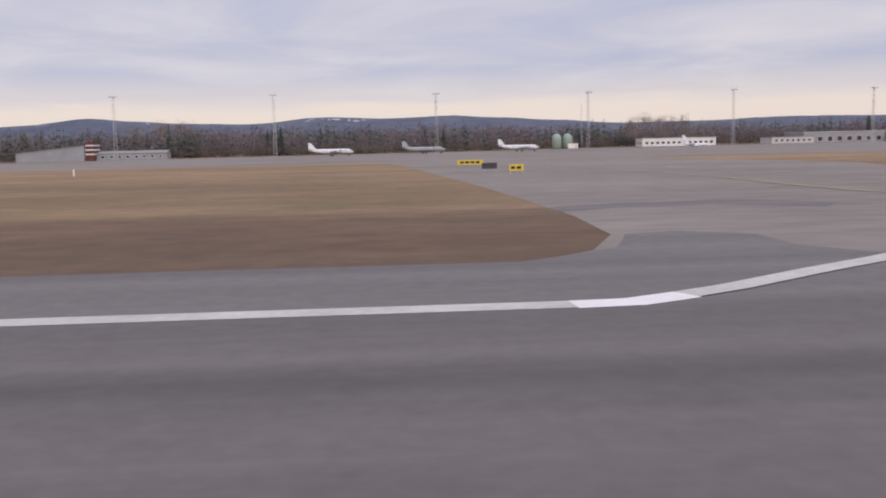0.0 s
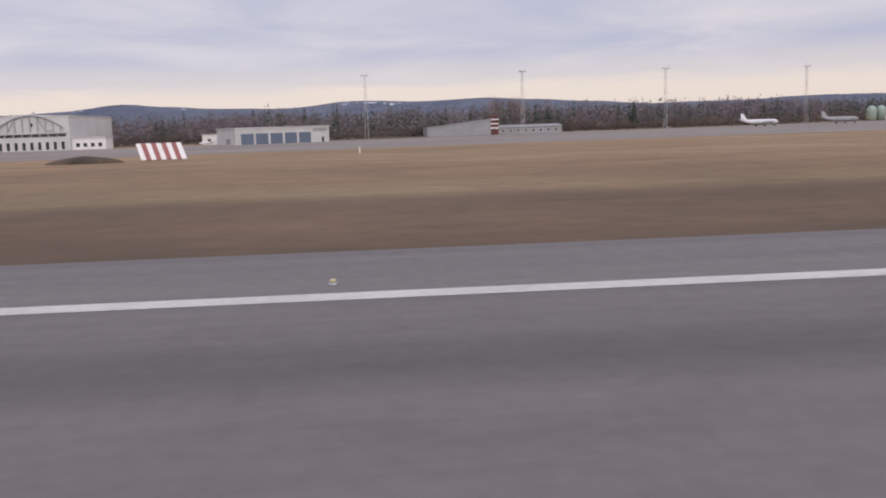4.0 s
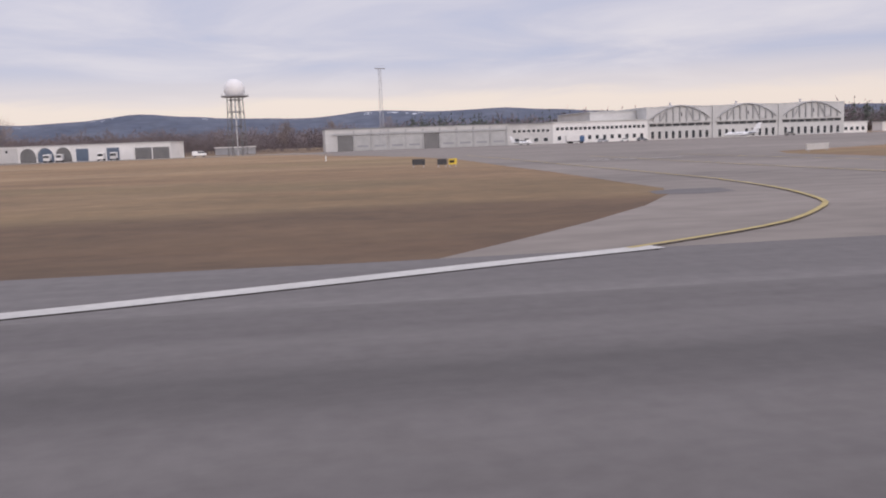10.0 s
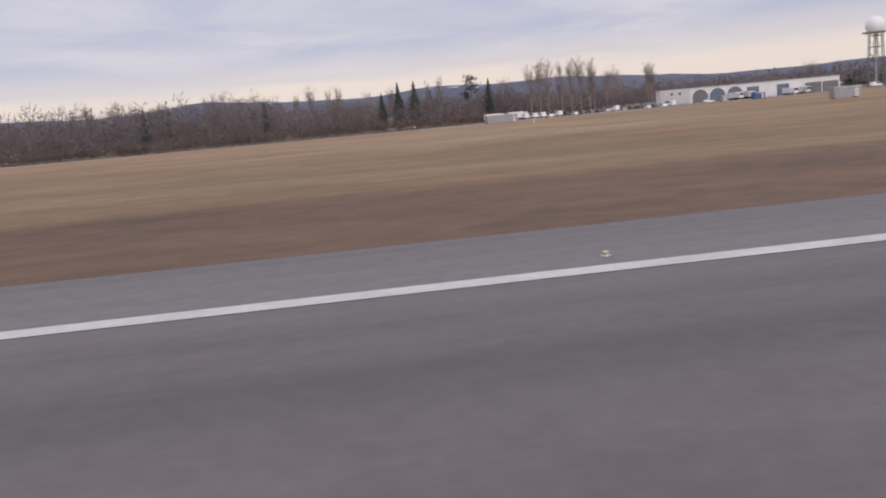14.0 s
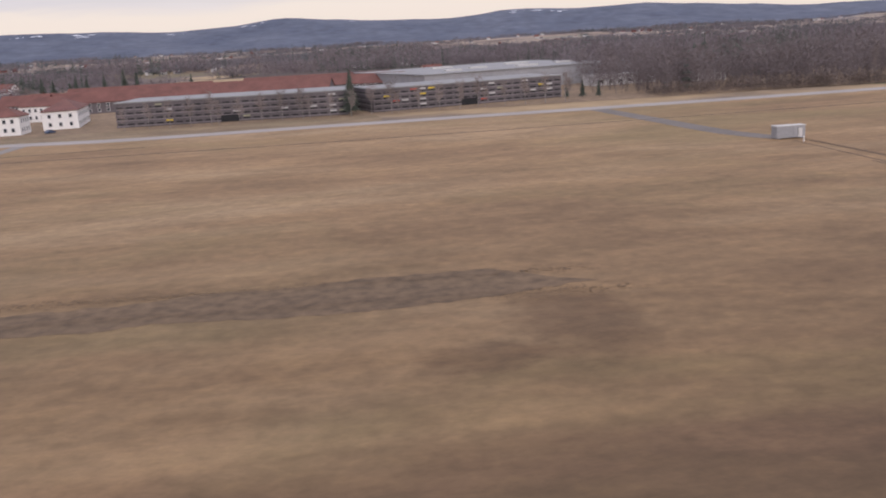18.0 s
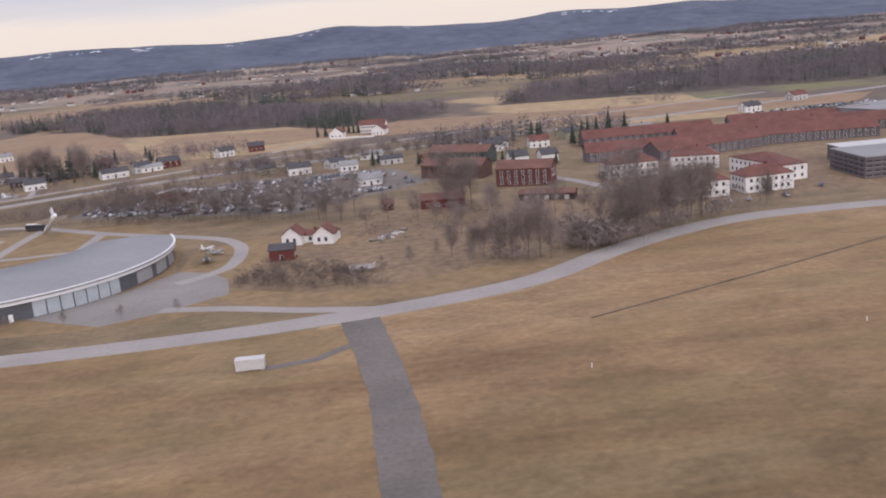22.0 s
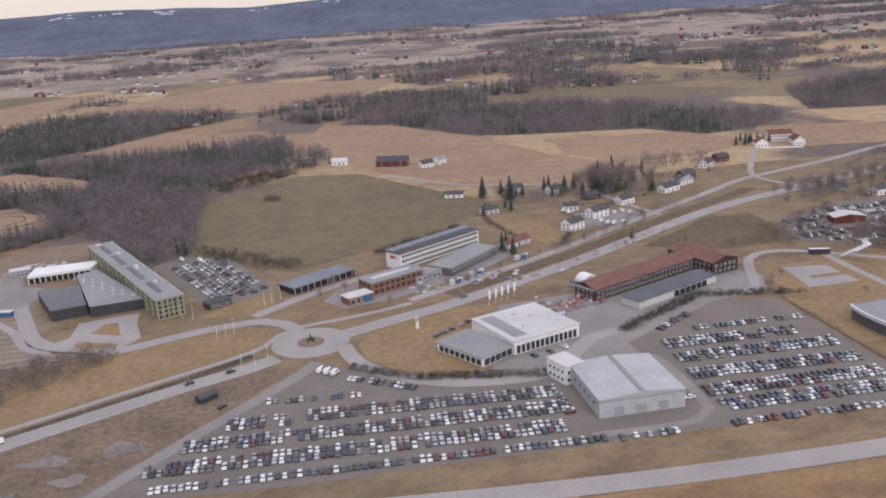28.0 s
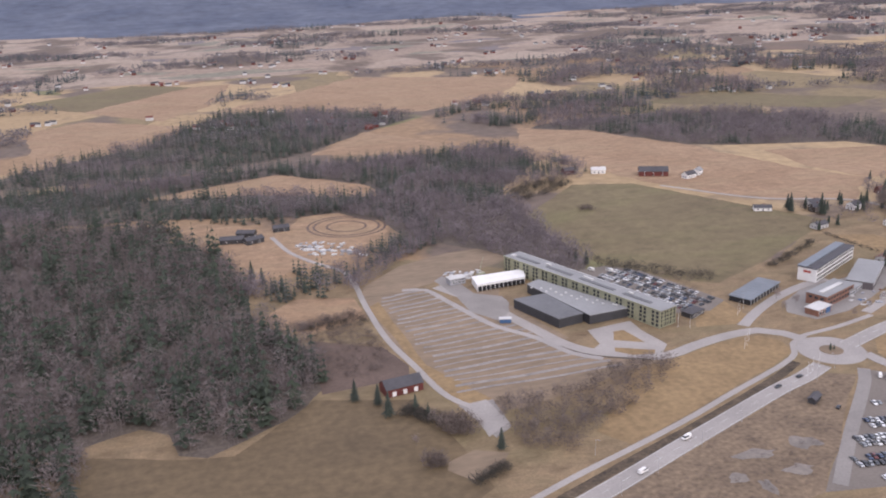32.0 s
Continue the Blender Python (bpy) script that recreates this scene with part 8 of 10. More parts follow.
for k, (x, y) in enumerate(((-1502, 380), (-1492, 358), (-1482, 372), (-1470, 364), (-1463, 355), (-1456, 347), (-1457, 326), (-1440, 352), (-1436, 374), (-1428, 340), (-1452, 398), (-1414, 350), (-1404, 342), (-1392, 352), (-1386, 372))):
    LONE_BARE.append((x, y, 1.0 + 0.09 * (k * 5 % 4)))
for k in range(9):
    LONE_BARE.append((-1690 + 17 * k, 262 + (k * 17 % 9), 0.42))
for k in range(12):
    LONE_BARE.append((-1900 + 17 * k + (k * 13 % 6), 448 + 9.0 * k, 0.55))
LONE_BARE += [(-1700, 405, 0.6), (-1690, 412, 0.55), (-1604, 338, 0.55), (-1622, 330, 0.5), (-1668, 372, 0.55), (-1927, 490, 0.8), (-1921, 478, 0.7), (-1936, 470, 0.7), (-2140, 375, 0.8), (-2150, 392, 0.8), (-2165, 384, 0.7), (-2185, 398, 0.8), (-2198, 380, 0.6)]
for k in range(46):
    LONE_BARE.append((-1600 + 4.6 * k + (k * 37 % 11), 548 + 0.9 * k + (k * 29 % 34), 0.75 + 0.09 * (k % 6)))
for k in range(8):
    LONE_BARE.append((-1800 + 21 * k + (k * 17 % 8), 626 + 2.4 * k + (k * 23 % 30), 0.62 + 0.07 * (k % 4)))
for k, (x, y, s) in enumerate(LONE_BARE):
    plant(BARES, x, y, s, k)
for k, (x, y, h) in enumerate(((-1455, 288, 13), (-1450, 285, 17), (-1446, 284, 20), (-1441, 281, 22), (-1437, 280, 21.4), (-1434, 278, 17), (-1454, 385, 29.9), (-1448, 380, 27), (-1443, 388, 24), (-1407, 290, 21), (-1403, 291, 25), (-1399, 292, 23), (-1396, 295, 26), (-1386, 303, 24), (-1382, 306, 22), (-1374, 308, 25), (-1371, 312, 23), (-1366, 314, 21),
                                 (-1392, 307, 25), (-1389, 309, 18), (-1380, 311, 21), (-1377, 314, 19), (-1368, 319, 20), (-1364, 319, 24), (-1361, 321, 21.7), (-1378, 362, 26.3), (-1384, 366, 22), (-1366, 352, 20), (-1458, 290, 12), (-1465, 296, 14), (-1404, 320, 13), (-1424, 340, 15), (-1336, 322, 13),
                                 (-1718, 646, 21), (-1712, 643, 24), (-1707, 646, 23), (-1700, 640, 25), (-1694, 638, 21), (-1704, 650, 24), (-1672, 621, 27), (-1683, 651, 24), (-1678, 640, 23), (-1646, 479, 9), (-1636, 478, 10), (-1624, 467, 9), (-1612, 456, 10), (-1587, 439, 11), (-1571, 422, 10), (-1560, 419, 11), (-1537, 413, 9), (-1525, 407, 11), (-1510, 387, 12))):
    plant(UPRIGHT, x, y, h / 16.0, k)
for k in range(26):
    plant(BIRCHES, -1270 + 6.6 * k + (k * 31 % 5), 331 + (k * 17 % 6) + 0.12 * k, 0.68 + 0.06 * (k % 5), k)
for k in range(14):
    plant(BIRCHES, -1500 + 8.5 * k + (k * 31 % 6), 268 + (k * 23 % 18) + 0.9 * k, 0.62 + 0.05 * (k % 5), k + 2)
LONE_SPRUCE = [(-1372, 573, 1.3), (-1367, 578, 1.2), (-1345, 548, 1.3), (-1340, 552, 1.25), (-1350, 553, 1.1), (-1452, 532, 0.7), (-1479, 549, 0.8), (-1380, 479, 0.6), (-1817, 519, 1.05), (-1805, 612, 0.75), (-1782, 619, 0.8), (-1666, 629, 1.0), (-1662, 634, 0.9), (-1693, 672, 1.6), (-1790, 672, 1.35), (-1773, 653, 1.55), (-1725, 663, 1.05), (-1739, 671, 0.95), (-1653, 740, 0.8), (-1732, 514, 0.6), (-1475, 558, 0.65),
               (-1789, 678, 1.15), (-1772, 650, 1.15), (-1812, 512, 0.95), (-1731, 684, 0.8), (-1732, 650, 0.8), (-1715, 648, 0.9), (-1642, 700, 0.9), (-1500, 786, 0.7), (-1496, 783, 0.75), (-1492, 780, 0.7), (-1488, 776, 0.75), (-1484, 772, 0.7), (-1480, 768, 0.75), (352, 640, 1.55), (-283, 520, 1.4), (-270, 522, 1.25), (-254, 520, 1.4), (34, 560, 1.15), (-811, 364, 1.38), (-842, 362, 1.48), (-848.5, 362, 1.48), (-855, 366, 1.2), (-901, 350, 1.25), (-944, 340, 1.2), (-1188.6, 340, 1.32), (-1945, 411, 0.36), (-1943.6, 409.6, 0.3), (-1946.4, 409.2, 0.28), (-1812, 528, 0.85), (-1792, 668, 1.05), (-1775, 672, 1.0), (-1760, 662, 0.8), (-1784, 628, 0.6), (-1800, 622, 0.55),
               (-1740, 648, 0.8), (-1725, 660, 0.9), (-1715, 668, 1.1), (-1702, 664, 0.9), (-1690, 640, 0.7), (-1668, 700, 1.0), (-1500, 770, 0.9), (-1508, 764, 0.85), (-1515, 768, 0.8), (-1720, 478, 0.5), (-1715, 483, 0.5), (-1709, 486, 0.45),
               (-2160, 364, 0.95), (-2246, 520, 1.1), (-2240, 484, 1.25), (-2240, 468, 1.1), (-2219, 435, 1.05), (-2208, 427, 1.0), (-2205, 413, 1.15), (-2191, 412, 0.9), (-2186, 405, 0.7), (-2100, 720, 1.1), (-2016, 600, 0.9), (-2022, 606, 0.8), (-1313, 560, 1.4), (-1322, 566, 1.5), (-1332, 560, 1.3), (-1282, 565, 1.1), (-1412, 470, 1.0), (-1405, 476, 0.9),
               (-1360, 600, 1.0), (-1395, 440, 0.5), (-1325, 342, 0.75), (-1090, 350, 0.5), (-1096, 352, 0.55), (-1102, 354, 0.45), (-62, 520, 1.3), (-70, 524, 1.2), (-40, 530, 1.2), (22, 560, 1.25), (-160, 505, 1.1), (-176, 508, 1.0), (128, 600, 1.1), (-2255, 640, 1.1), (-2262, 655, 1.2)]
for k, (x, y, s) in enumerate(LONE_SPRUCE):
    plant(SPRUCES, x, y, s, k)


# ---- cars ----
def car_parts(L=4.3, W=1.76, H=1.46, van=False):
    """Body and window shells of a car standing on the ground, nose to +x."""
    if van:
        prof = [(-0.5, 0.28), (0.5, 0.28), (0.5, 0.55), (0.44, 0.62), (0.30, 1.0), (-0.49, 1.0), (-0.5, 0.9)]
    else:
        prof = [(-0.5, 0.2), (0.5, 0.2), (0.5, 0.42), (0.47, 0.50), (0.24, 0.62), (0.08, 0.97), (0.0, 1.0), (-0.26, 0.98), (-0.43, 0.68), (-0.49, 0.64), (-0.5, 0.45)]
    bm = bmesh.new()
    rows = []
    for y, in ((-1,), (-0.94,), (0.94,), (1,)):
        inset = abs(y) == 1
        row = []
        for px, pz in prof:
            yy = y * W / 2 * (0.80 if pz > 0.7 else 1.0)
            row.append(bm.verts.new((px * L * (0.985 if inset else 1), yy, pz * H * (0.985 if inset and pz > 0.3 else 1))))
        rows.append(row)
    n = len(prof)
    for a, b in zip(rows, rows[1:]):
        for i in range(n):
            bm.faces.new((a[i], a[(i + 1) % n], b[(i + 1) % n], b[i]))
    bm.faces.new(rows[0][::-1]), bm.faces.new(rows[-1])
    bmesh.ops.recalc_face_normals(bm, faces=bm.faces[:])
    gl = bmesh.new()
    hi, lo = (0.94, 0.66)
    xa, xb, xc, xd = (0.425, -0.12, 0.325, -0.12) if van else (0.235, -0.43, 0.095, -0.288)
    ring = []
    for x0, x1, y, z in ((xa, xb, 0.985, lo), (xc, xd, 0.845, hi)):
        ring.append([gl.verts.new((x * L, s * W / 2 * y, z * H + 0.01)) for x, s in ((x0, -1), (x0, 1), (x1, 1), (x1, -1))])
    for i in range(4):
        gl.faces.new((ring[0][i], ring[0][(i + 1) % 4], ring[1][(i + 1) % 4], ring[1][i]))
    gl.faces.new(ring[0][::-1]), gl.faces.new(ring[1])
    bmesh.ops.recalc_face_normals(gl, faces=gl.faces[:])
    return bm, gl


def wheel_mesh():
    bm = bmesh.new()
    tube(bm, (0, -0.1, 0), (0, 0.1, 0), 0.31, 0.31, 10)
    me = bpy.data.meshes.new("wheel")
    bm.to_mesh(me)
    bm.free()
    me.materials.append(BLACK)
    return me


WHEEL = wheel_mesh()


def car_thing(name, label, L, W, H, van=False, paint=None, category="car", group="parked cars"):
    root = thing(name, 0, 0, 0, 0, label, category, group)
    b, g2 = car_parts(L, W, H, van)
    part("body", b, paint or CAR_PAINT, root)
    part("window_band", g2, GLASS, root)
    for x in (-0.31 * L, 0.31 * L):
        for y in (-W / 2 + 0.06, W / 2 - 0.06):
            share("wheel", WHEEL, root, pose(x, y, 0.31))
    return root


CAR_A = car_thing("parked_car", "parked saloon car standing on gravel", 4.4, 1.78, 1.45)
CAR_B = car_thing("parked_car", "parked hatchback car standing on gravel", 3.9, 1.72, 1.5)
CAR_C = car_thing("parked_car", "parked estate car standing on gravel", 4.6, 1.82, 1.62)
VAN = car_thing("parked_van", "white panel van parked on gravel", 5.4, 1.95, 2.3, True, WHITE_WALL, "van", "parked vans")
fresh = {CAR_A.name, CAR_B.name, CAR_C.name, VAN.name}


def stand(root, x, y, turn):
    m = pose(x, y, ground_z(x, y), 0, 0, turn)
    if root.name in fresh:
        fresh.discard(root.name)
        root.matrix_world = m
        return root
    return copy_thing(root, m)


def car_rows():
    """Rows of spaces: start, end, heading of the cars."""
    # start, end, rows deep, share of spaces taken
    return [((-1793, 271), (-1718, 265), 1, 0.7), ((-1795, 285), (-1724, 280), 2, 0.9), ((-1795, 298.5), (-1719, 293), 2, 0.92), ((-1793, 315), (-1718, 308.5), 2, 0.92), ((-1791, 332), (-1717, 326), 2, 0.85),
            ((-1789, 348), (-1724, 343), 2, 0.8), ((-1768, 360.5), (-1714, 357), 1, 0.7), ((-1784, 365), (-1761, 380), 1, 0.85),
            ((-2010, 289.5), (-1846, 275), 1, 0.9), ((-1842, 273.5), (-1722, 265.5), 1, 0.3), ((-1803.2, 291), (-1803.2, 319), 1, 0.75), ((-1851, 316), (-1852, 297), 1, 0.8), ((-2013, 304), (-1857, 289), 2, 0.95), ((-2000, 318.5), (-1852, 304), 2, 0.95), ((-1952, 330), (-1850, 318.5), 2, 0.9), ((-1984, 332), (-1958, 328.5), 2, 0.75),
            ((-1968, 348), (-1928, 342), 1, 0.65), ((-1934, 362), (-1905, 340.5), 1, 0.9)]


near, others = [], []
g = random.Random(5)
for (xa, ya), (xb, yb), deep, share_full in car_rows():
    along = Vector((xb - xa, yb - ya))
    n = int(along.length / 2.55)
    across = Vector((-along.y, along.x)).normalized()
    turn = math.degrees(math.atan2(along.y, along.x)) + 90
    for i in range(n):
        for d in range(deep):
            if g.random() < share_full:
                q = Vector((xa, ya)) + along * ((i + 0.5) / n) + across * ((d - (deep - 1) / 2) * 5.2 + g.uniform(-0.4, 0.4))
                near.append((q.x, q.y, turn + g.choice((0, 180)) + g.uniform(-3, 3)))
for row in range(14):
    for i in range(74):
        x, y = -1642 + 2.65 * i, 424 + 16.4 * (row // 2) + 5.3 * (row % 2) - 0.06 * i
        if inside(x, y, [(-1638, 466), (-1627, 512), (-1563, 536), (-1476, 527), (-1459, 470), (-1524, 418)]) and g.random() < 0.86 and not (-1606 < x < -1578 and 482 < y < 508) and not (-1502 < x < -1466 and 462 < y < 492) and not (i % 19 == 7):
            others.append((x, y, 84 + g.uniform(-5, 5)))
for row in range(6):
    for i in range(32):
        x, y = -1998 + 6.6 * row - 0.98 * i, 490 + 2.5 * i + 2.4 * row
        if inside(x, y, [(-2030, 580), (-2022, 588), (-2005, 588), (-1988, 573), (-1962, 503), (-1978, 491), (-1997, 494)]) and g.random() < 0.88:
            others.append((x, y, 202 + g.uniform(-6, 6)))
near.sort(key=lambda c: c[1])
singles, rest = near[:285], near[285:] + others
for k, (x, y, turn) in enumerate(singles):
    stand((CAR_A, CAR_B, CAR_C)[(k * 7) % 3], x, y, turn)


def joined_cars(spots):
    """The far cars in one mesh, body by body."""
    sets = []
    for dims in ((4.4, 1.78, 1.45), (3.9, 1.72, 1.5), (4.6, 1.82, 1.62)):
        b, w = car_parts(*dims)
        for x in (-0.31, 0.31):
            for y in (-0.44, 0.44):
                box(w, x * dims[0] - 0.3, x * dims[0] + 0.3, y * dims[1] - 0.1, y * dims[1] + 0.1, 0.0, 0.6)
        pair = []
        for bm in (b, w):
            bmesh.ops.triangulate(bm, faces=bm.faces[:])
            bm.verts.index_update()
            pair.append((np.array([v.co for v in bm.verts]), np.array([[v.index for v in f.verts] for f in bm.faces])))
            bm.free()
        sets.append(pair)
    floor_z = [ground_z(x, y) for x, y, _ in spots]
    for part_no, (nm, m, label) in enumerate((("far_cars", CAR_PAINT_ISLAND, "many parked cars in silver, white and dark colours"), ("far_car_glass", GLASS, "dark windows and tyres of many parked cars"))):
        vs, ts, n = [], [], 0
        for k, (x, y, turn) in enumerate(spots):
            v, t = sets[k % 3][part_no]
            c, s = math.cos(radians(turn)), math.sin(radians(turn))
            vs.append(np.stack([v[:, 0] * c - v[:, 1] * s + x, v[:, 0] * s + v[:, 1] * c + y, v[:, 2] + floor_z[k]], 1))
            ts.append(t + n)
            n += len(v)
        tagged(new(nm, tri_mesh(nm, np.concatenate(vs), np.concatenate(ts), m)), label, "cars", kind="stuff")


for row in range(5):
    for i in range(26):
        x, y = -1196 + 4.0 * i, 592 + 9 * row + 0.35 * i
        if g.random() < 0.75:
            rest.append((x, y, 80 + g.uniform(-5, 5)))
joined_cars(rest)
for k in range(19):
    stand(VAN if k < 3 or k % 7 == 4 else (CAR_A, CAR_B, CAR_C)[k % 3], -800 + 3.3 * k, 349 - 0.1 * k, 96 + (k * 5 % 7))
for x, y, turn in ((-1943, 372.5, 53), (-1940, 370, 53), (-1937.2, 367.5, 53), (-2106, 325.5, 24), (-2073, 346, 204), (-505, 378, 180), (-640, 365, 15), (-2018, 586, 120), (-2006, 580, 120), (-1734, 561, 40), (-1732, 554, 40), (-1728, 552, 30), (-1721, 552.5, 30), (-1718, 579, 100), (-1711, 581, 100), (-1706.5, 574, 20), (-1762, 559, 60), (-1747, 600, 10), (-1745, 593, 10)):
    stand(VAN, x, y, turn)
for x, y, turn in ((-2001, 379, 204), (-1983, 386, 22), (-1860, 445, 206), (-1795, 468, 30), (-1986, 350, 40), (-1885, 395, 30), (-1881, 398, 30), (-1876, 401, 30), (-1870, 405, 30), (-1866, 408, 30), (-1848, 356, 110), (-1840, 358, 110), (-1832, 361, 110),
                   (-722, 352, 10), (-470, 378, 10), (-460, 379, 185), (-452, 379, 5), (-380, 384, 0), (-1352, 334, 80), (-1346, 334, 80), (-1338, 333, 80), (-1322, 333, 80), (-1300, 345, 60)):
    stand((CAR_A, CAR_B, CAR_C)[int(-x) % 3], x, y, turn)


def truck(x, y, turn, cab_m, box_m, label):
    root = thing("truck", x, y, ground_z(x, y), turn, label, "truck", "airfield trucks")
    bm = bx(2.2, 4.2, -1.2, 1.2, 0.7, 3.1)
    bmesh.ops.bevel(bm, geom=[e for e in bm.edges], offset=0.15, segments=1, affect="EDGES")
    part("cab", bm, cab_m, root)
    part("windscreen", bx(4.18, 4.24, -1.0, 1.0, 1.9, 2.8), GLASS, root)
    part("load_box", bx(-3.8, 2.0, -1.25, 1.25, 0.9, 3.3), box_m, root)
    part("chassis", bx(-3.7, 4.0, -0.5, 0.5, 0.5, 0.9), DARK_CLAD, root)
    for px in (-2.6, -1.4, 3.2):
        for py in (-1.05, 1.05):
            ob = share("wheel", WHEEL, root, pose(px, py, 0.5))
            ob.scale = (1.6, 1.6, 1.6)


for args in ((-700, 374, 280, WHITE_WALL, WHITE_WALL, "white snow-clearing truck outside the depot"), (-695, 373, 280, WHITE_WALL, OFFWHITE, "white truck outside the depot"), (-678, 368, 278, WHITE_WALL, WHITE_WALL, "white truck outside the depot"),
             (-673, 367, 278, OFFWHITE, WHITE_WALL, "white service truck outside the depot"), (-482, 381, 0, BLUE, WHITE_WALL, "blue and white airport truck"),
             (-812, 352, 10, WHITE_WALL, WHITE_WALL, "white truck parked by the wood"), (-803, 350, 10, OFFWHITE, WHITE_WALL, "white truck parked by the wood")):
    truck(*args)


def coach(x, y, turn):
    root = thing("coach", x, y, ground_z(x, y), turn, "dark blue and white coach on the museum drive", "bus")
    bm = bx(-6, 6, -1.25, 1.25, 0.4, 3.3)
    bmesh.ops.bevel(bm, geom=bm.edges[:], offset=0.2, segments=1, affect="EDGES")
    part("body", bm, DARK_CLAD, root)
    part("roof_pod", bx(-5.6, 5.6, -1.0, 1.0, 3.28, 3.5), WHITE_WALL, root)
    for sgn in (-1, 1):
        part("window_band", bx(-5.5, 5.6, sgn * 1.27 - 0.02, sgn * 1.27 + 0.02, 1.6, 2.8), GLASS, root)
    for px in (-3.6, 3.8):
        for py in (-1.15, 1.15):
            ob = share("wheel", WHEEL, root, pose(px, py, 0.45))
            ob.scale = (1.5, 1.5, 1.5)


coach(-1648, 440, 160)


# ---- aircraft on the apron and outside the museum ----
def loft(bm, rings, sides=14):
    """A closed skin over circles: (x, y, z, radius across, radius up)."""
    made = []
    for x, y, z, ra, rb in rings:
        made.append([bm.verts.new((x, y + ra * math.cos(2 * math.pi * k / sides), z + rb * math.sin(2 * math.pi * k / sides))) for k in range(sides)])
    for p, q in zip(made, made[1:]):
        for k in range(sides):
            bm.faces.new((p[k], p[(k + 1) % sides], q[(k + 1) % sides], q[k])).smooth = True
    bm.faces.new(made[0][::-1]), bm.faces.new(made[-1])
    bmesh.ops.recalc_face_normals(bm, faces=bm.faces[:])


def slab_wing(bm, root_pts, tip_pts, t0, t1):
    """A wing from a root chord to a tip chord: ((x front, x back), y, z)."""
    (ra, rb), ry, rz = root_pts
    (ta, tb), ty, tz = tip_pts
    v = []
    for xa, xb, y, z, t in ((ra, rb, ry, rz, t0), (ta, tb, ty, tz, t1)):
        v.append([bm.verts.new(p) for p in ((xa, y, z), (xa - (xa - xb) * 0.3, y, z + t), (xb, y, z + 0.02), (xa - (xa - xb) * 0.3, y, z - t * 0.6))])
    for k in range(4):
        bm.faces.new((v[0][k], v[0][(k + 1) % 4], v[1][(k + 1) % 4], v[1][k]))
    bm.faces.new(v[0]), bm.faces.new(v[1][::-1])
    bmesh.ops.recalc_face_normals(bm, faces=bm.faces[:])


def turboprop(x, y, turn, skin, fin_m, label):
    """Twin-engined turboprop, nose to +x, drawn 26 m long, then scaled to fit the camera's view."""
    root = thing("turboprop_aircraft", x, y, 0, turn, label, "aircraft", "parked turboprops")
    bm = bmesh.new()
    loft(bm, [(13.2, 0, 2.3, 0.15, 0.15), (12.6, 0, 2.4, 0.7, 0.65), (11.2, 0, 2.6, 1.2, 1.2), (9.4, 0, 2.75, 1.32, 1.35), (-4, 0, 2.75, 1.32, 1.35), (-9, 0, 3.2, 0.9, 0.95), (-12.8, 0, 3.8, 0.25, 0.3)])
    part("fuselage", bm, skin, root)
    bm = bmesh.new()
    for s in (-1, 1):
        slab_wing(bm, ((2.6, -1.0), s * 1.0, 1.9), ((1.5, -0.1), s * 15.0, 2.9), 0.28, 0.1)
    part("wing", bm, PLANE_WHITE, root)
    bm = bmesh.new()
    v = [bm.verts.new((px, py, pz)) for px, pz in ((-8.2, 3.9), (-11.2, 7.6), (-12.9, 7.6), (-12.6, 3.9)) for py in (-0.12, 0.12)]
    for f in ((0, 2, 4, 6), (1, 7, 5, 3), (0, 1, 3, 2), (2, 3, 5, 4), (4, 5, 7, 6), (6, 7, 1, 0)):
        bm.faces.new([v[i] for i in f])
    part("tail_fin", bm, fin_m, root)
    bm = bmesh.new()
    for s in (-1, 1):
        slab_wing(bm, ((-10.6, -12.6), s * 0.1, 4.3), ((-11.4, -12.6), s * 4.4, 4.4), 0.12, 0.06)
    part("tailplane", bm, PLANE_WHITE, root)
    for s in (-1, 1):
        bm = bmesh.new()
        loft(bm, [(5.4, s * 4.2, 2.35, 0.3, 0.3), (4.6, s * 4.2, 2.4, 0.55, 0.6), (1.4, s * 4.2, 2.4, 0.6, 0.65), (-1.2, s * 4.2, 2.3, 0.25, 0.3)], 10)
        nac = part("engine", bm, PLANE_GREY, root)
        bm = bmesh.new()
        for k in range(6):
            a = math.pi * k / 3
            tube(bm, (5.3, s * 4.2, 2.35), (5.3, s * 4.2 + 2.0 * math.cos(a), 2.35 + 2.0 * math.sin(a)), 0.1, 0.05, 4)
        part("propeller", bm, BLACK, nac)
    for px, py in ((10.4, 0), (0.6, -4.2), (0.6, 4.2)):
        bm = bmesh.new()
        tube(bm, (px, py, 0.4), (px, py, 2.0), 0.1, 0.12, 6)
        leg = part("landing_gear", bm, STEEL, root)
        bm = bmesh.new()
        tube(bm, (px, py - 0.35, 0.42), (px, py + 0.35, 0.42), 0.42, 0.42, 10)
        part("tyre", bm, BLACK, leg)
    for s in (-1, 1):
        for k in range(12):
            part("cabin_window", bx(8.3 - 1.15 * k, 8.6 - 1.15 * k, s * 1.315 - 0.03, s * 1.315 + 0.03, 2.95, 3.3), GLASS, root)
        part("windscreen", bx(11.0, 11.9, s * 0.62 - 0.3, s * 0.62 + 0.3, 3.1, 3.5), GLASS, root)
    # shrunk to the length it shows from the camera
    root.scale = (0.82, 0.82, 0.82)


turboprop(-27.6, 424, 12, PLANE_WHITE, PLANE_WHITE, "white parked turboprop airliner on the apron")
turboprop(16.4, 431, 10, PLANE_GREY, PLANE_GREY, "grey parked turboprop freighter on the apron")
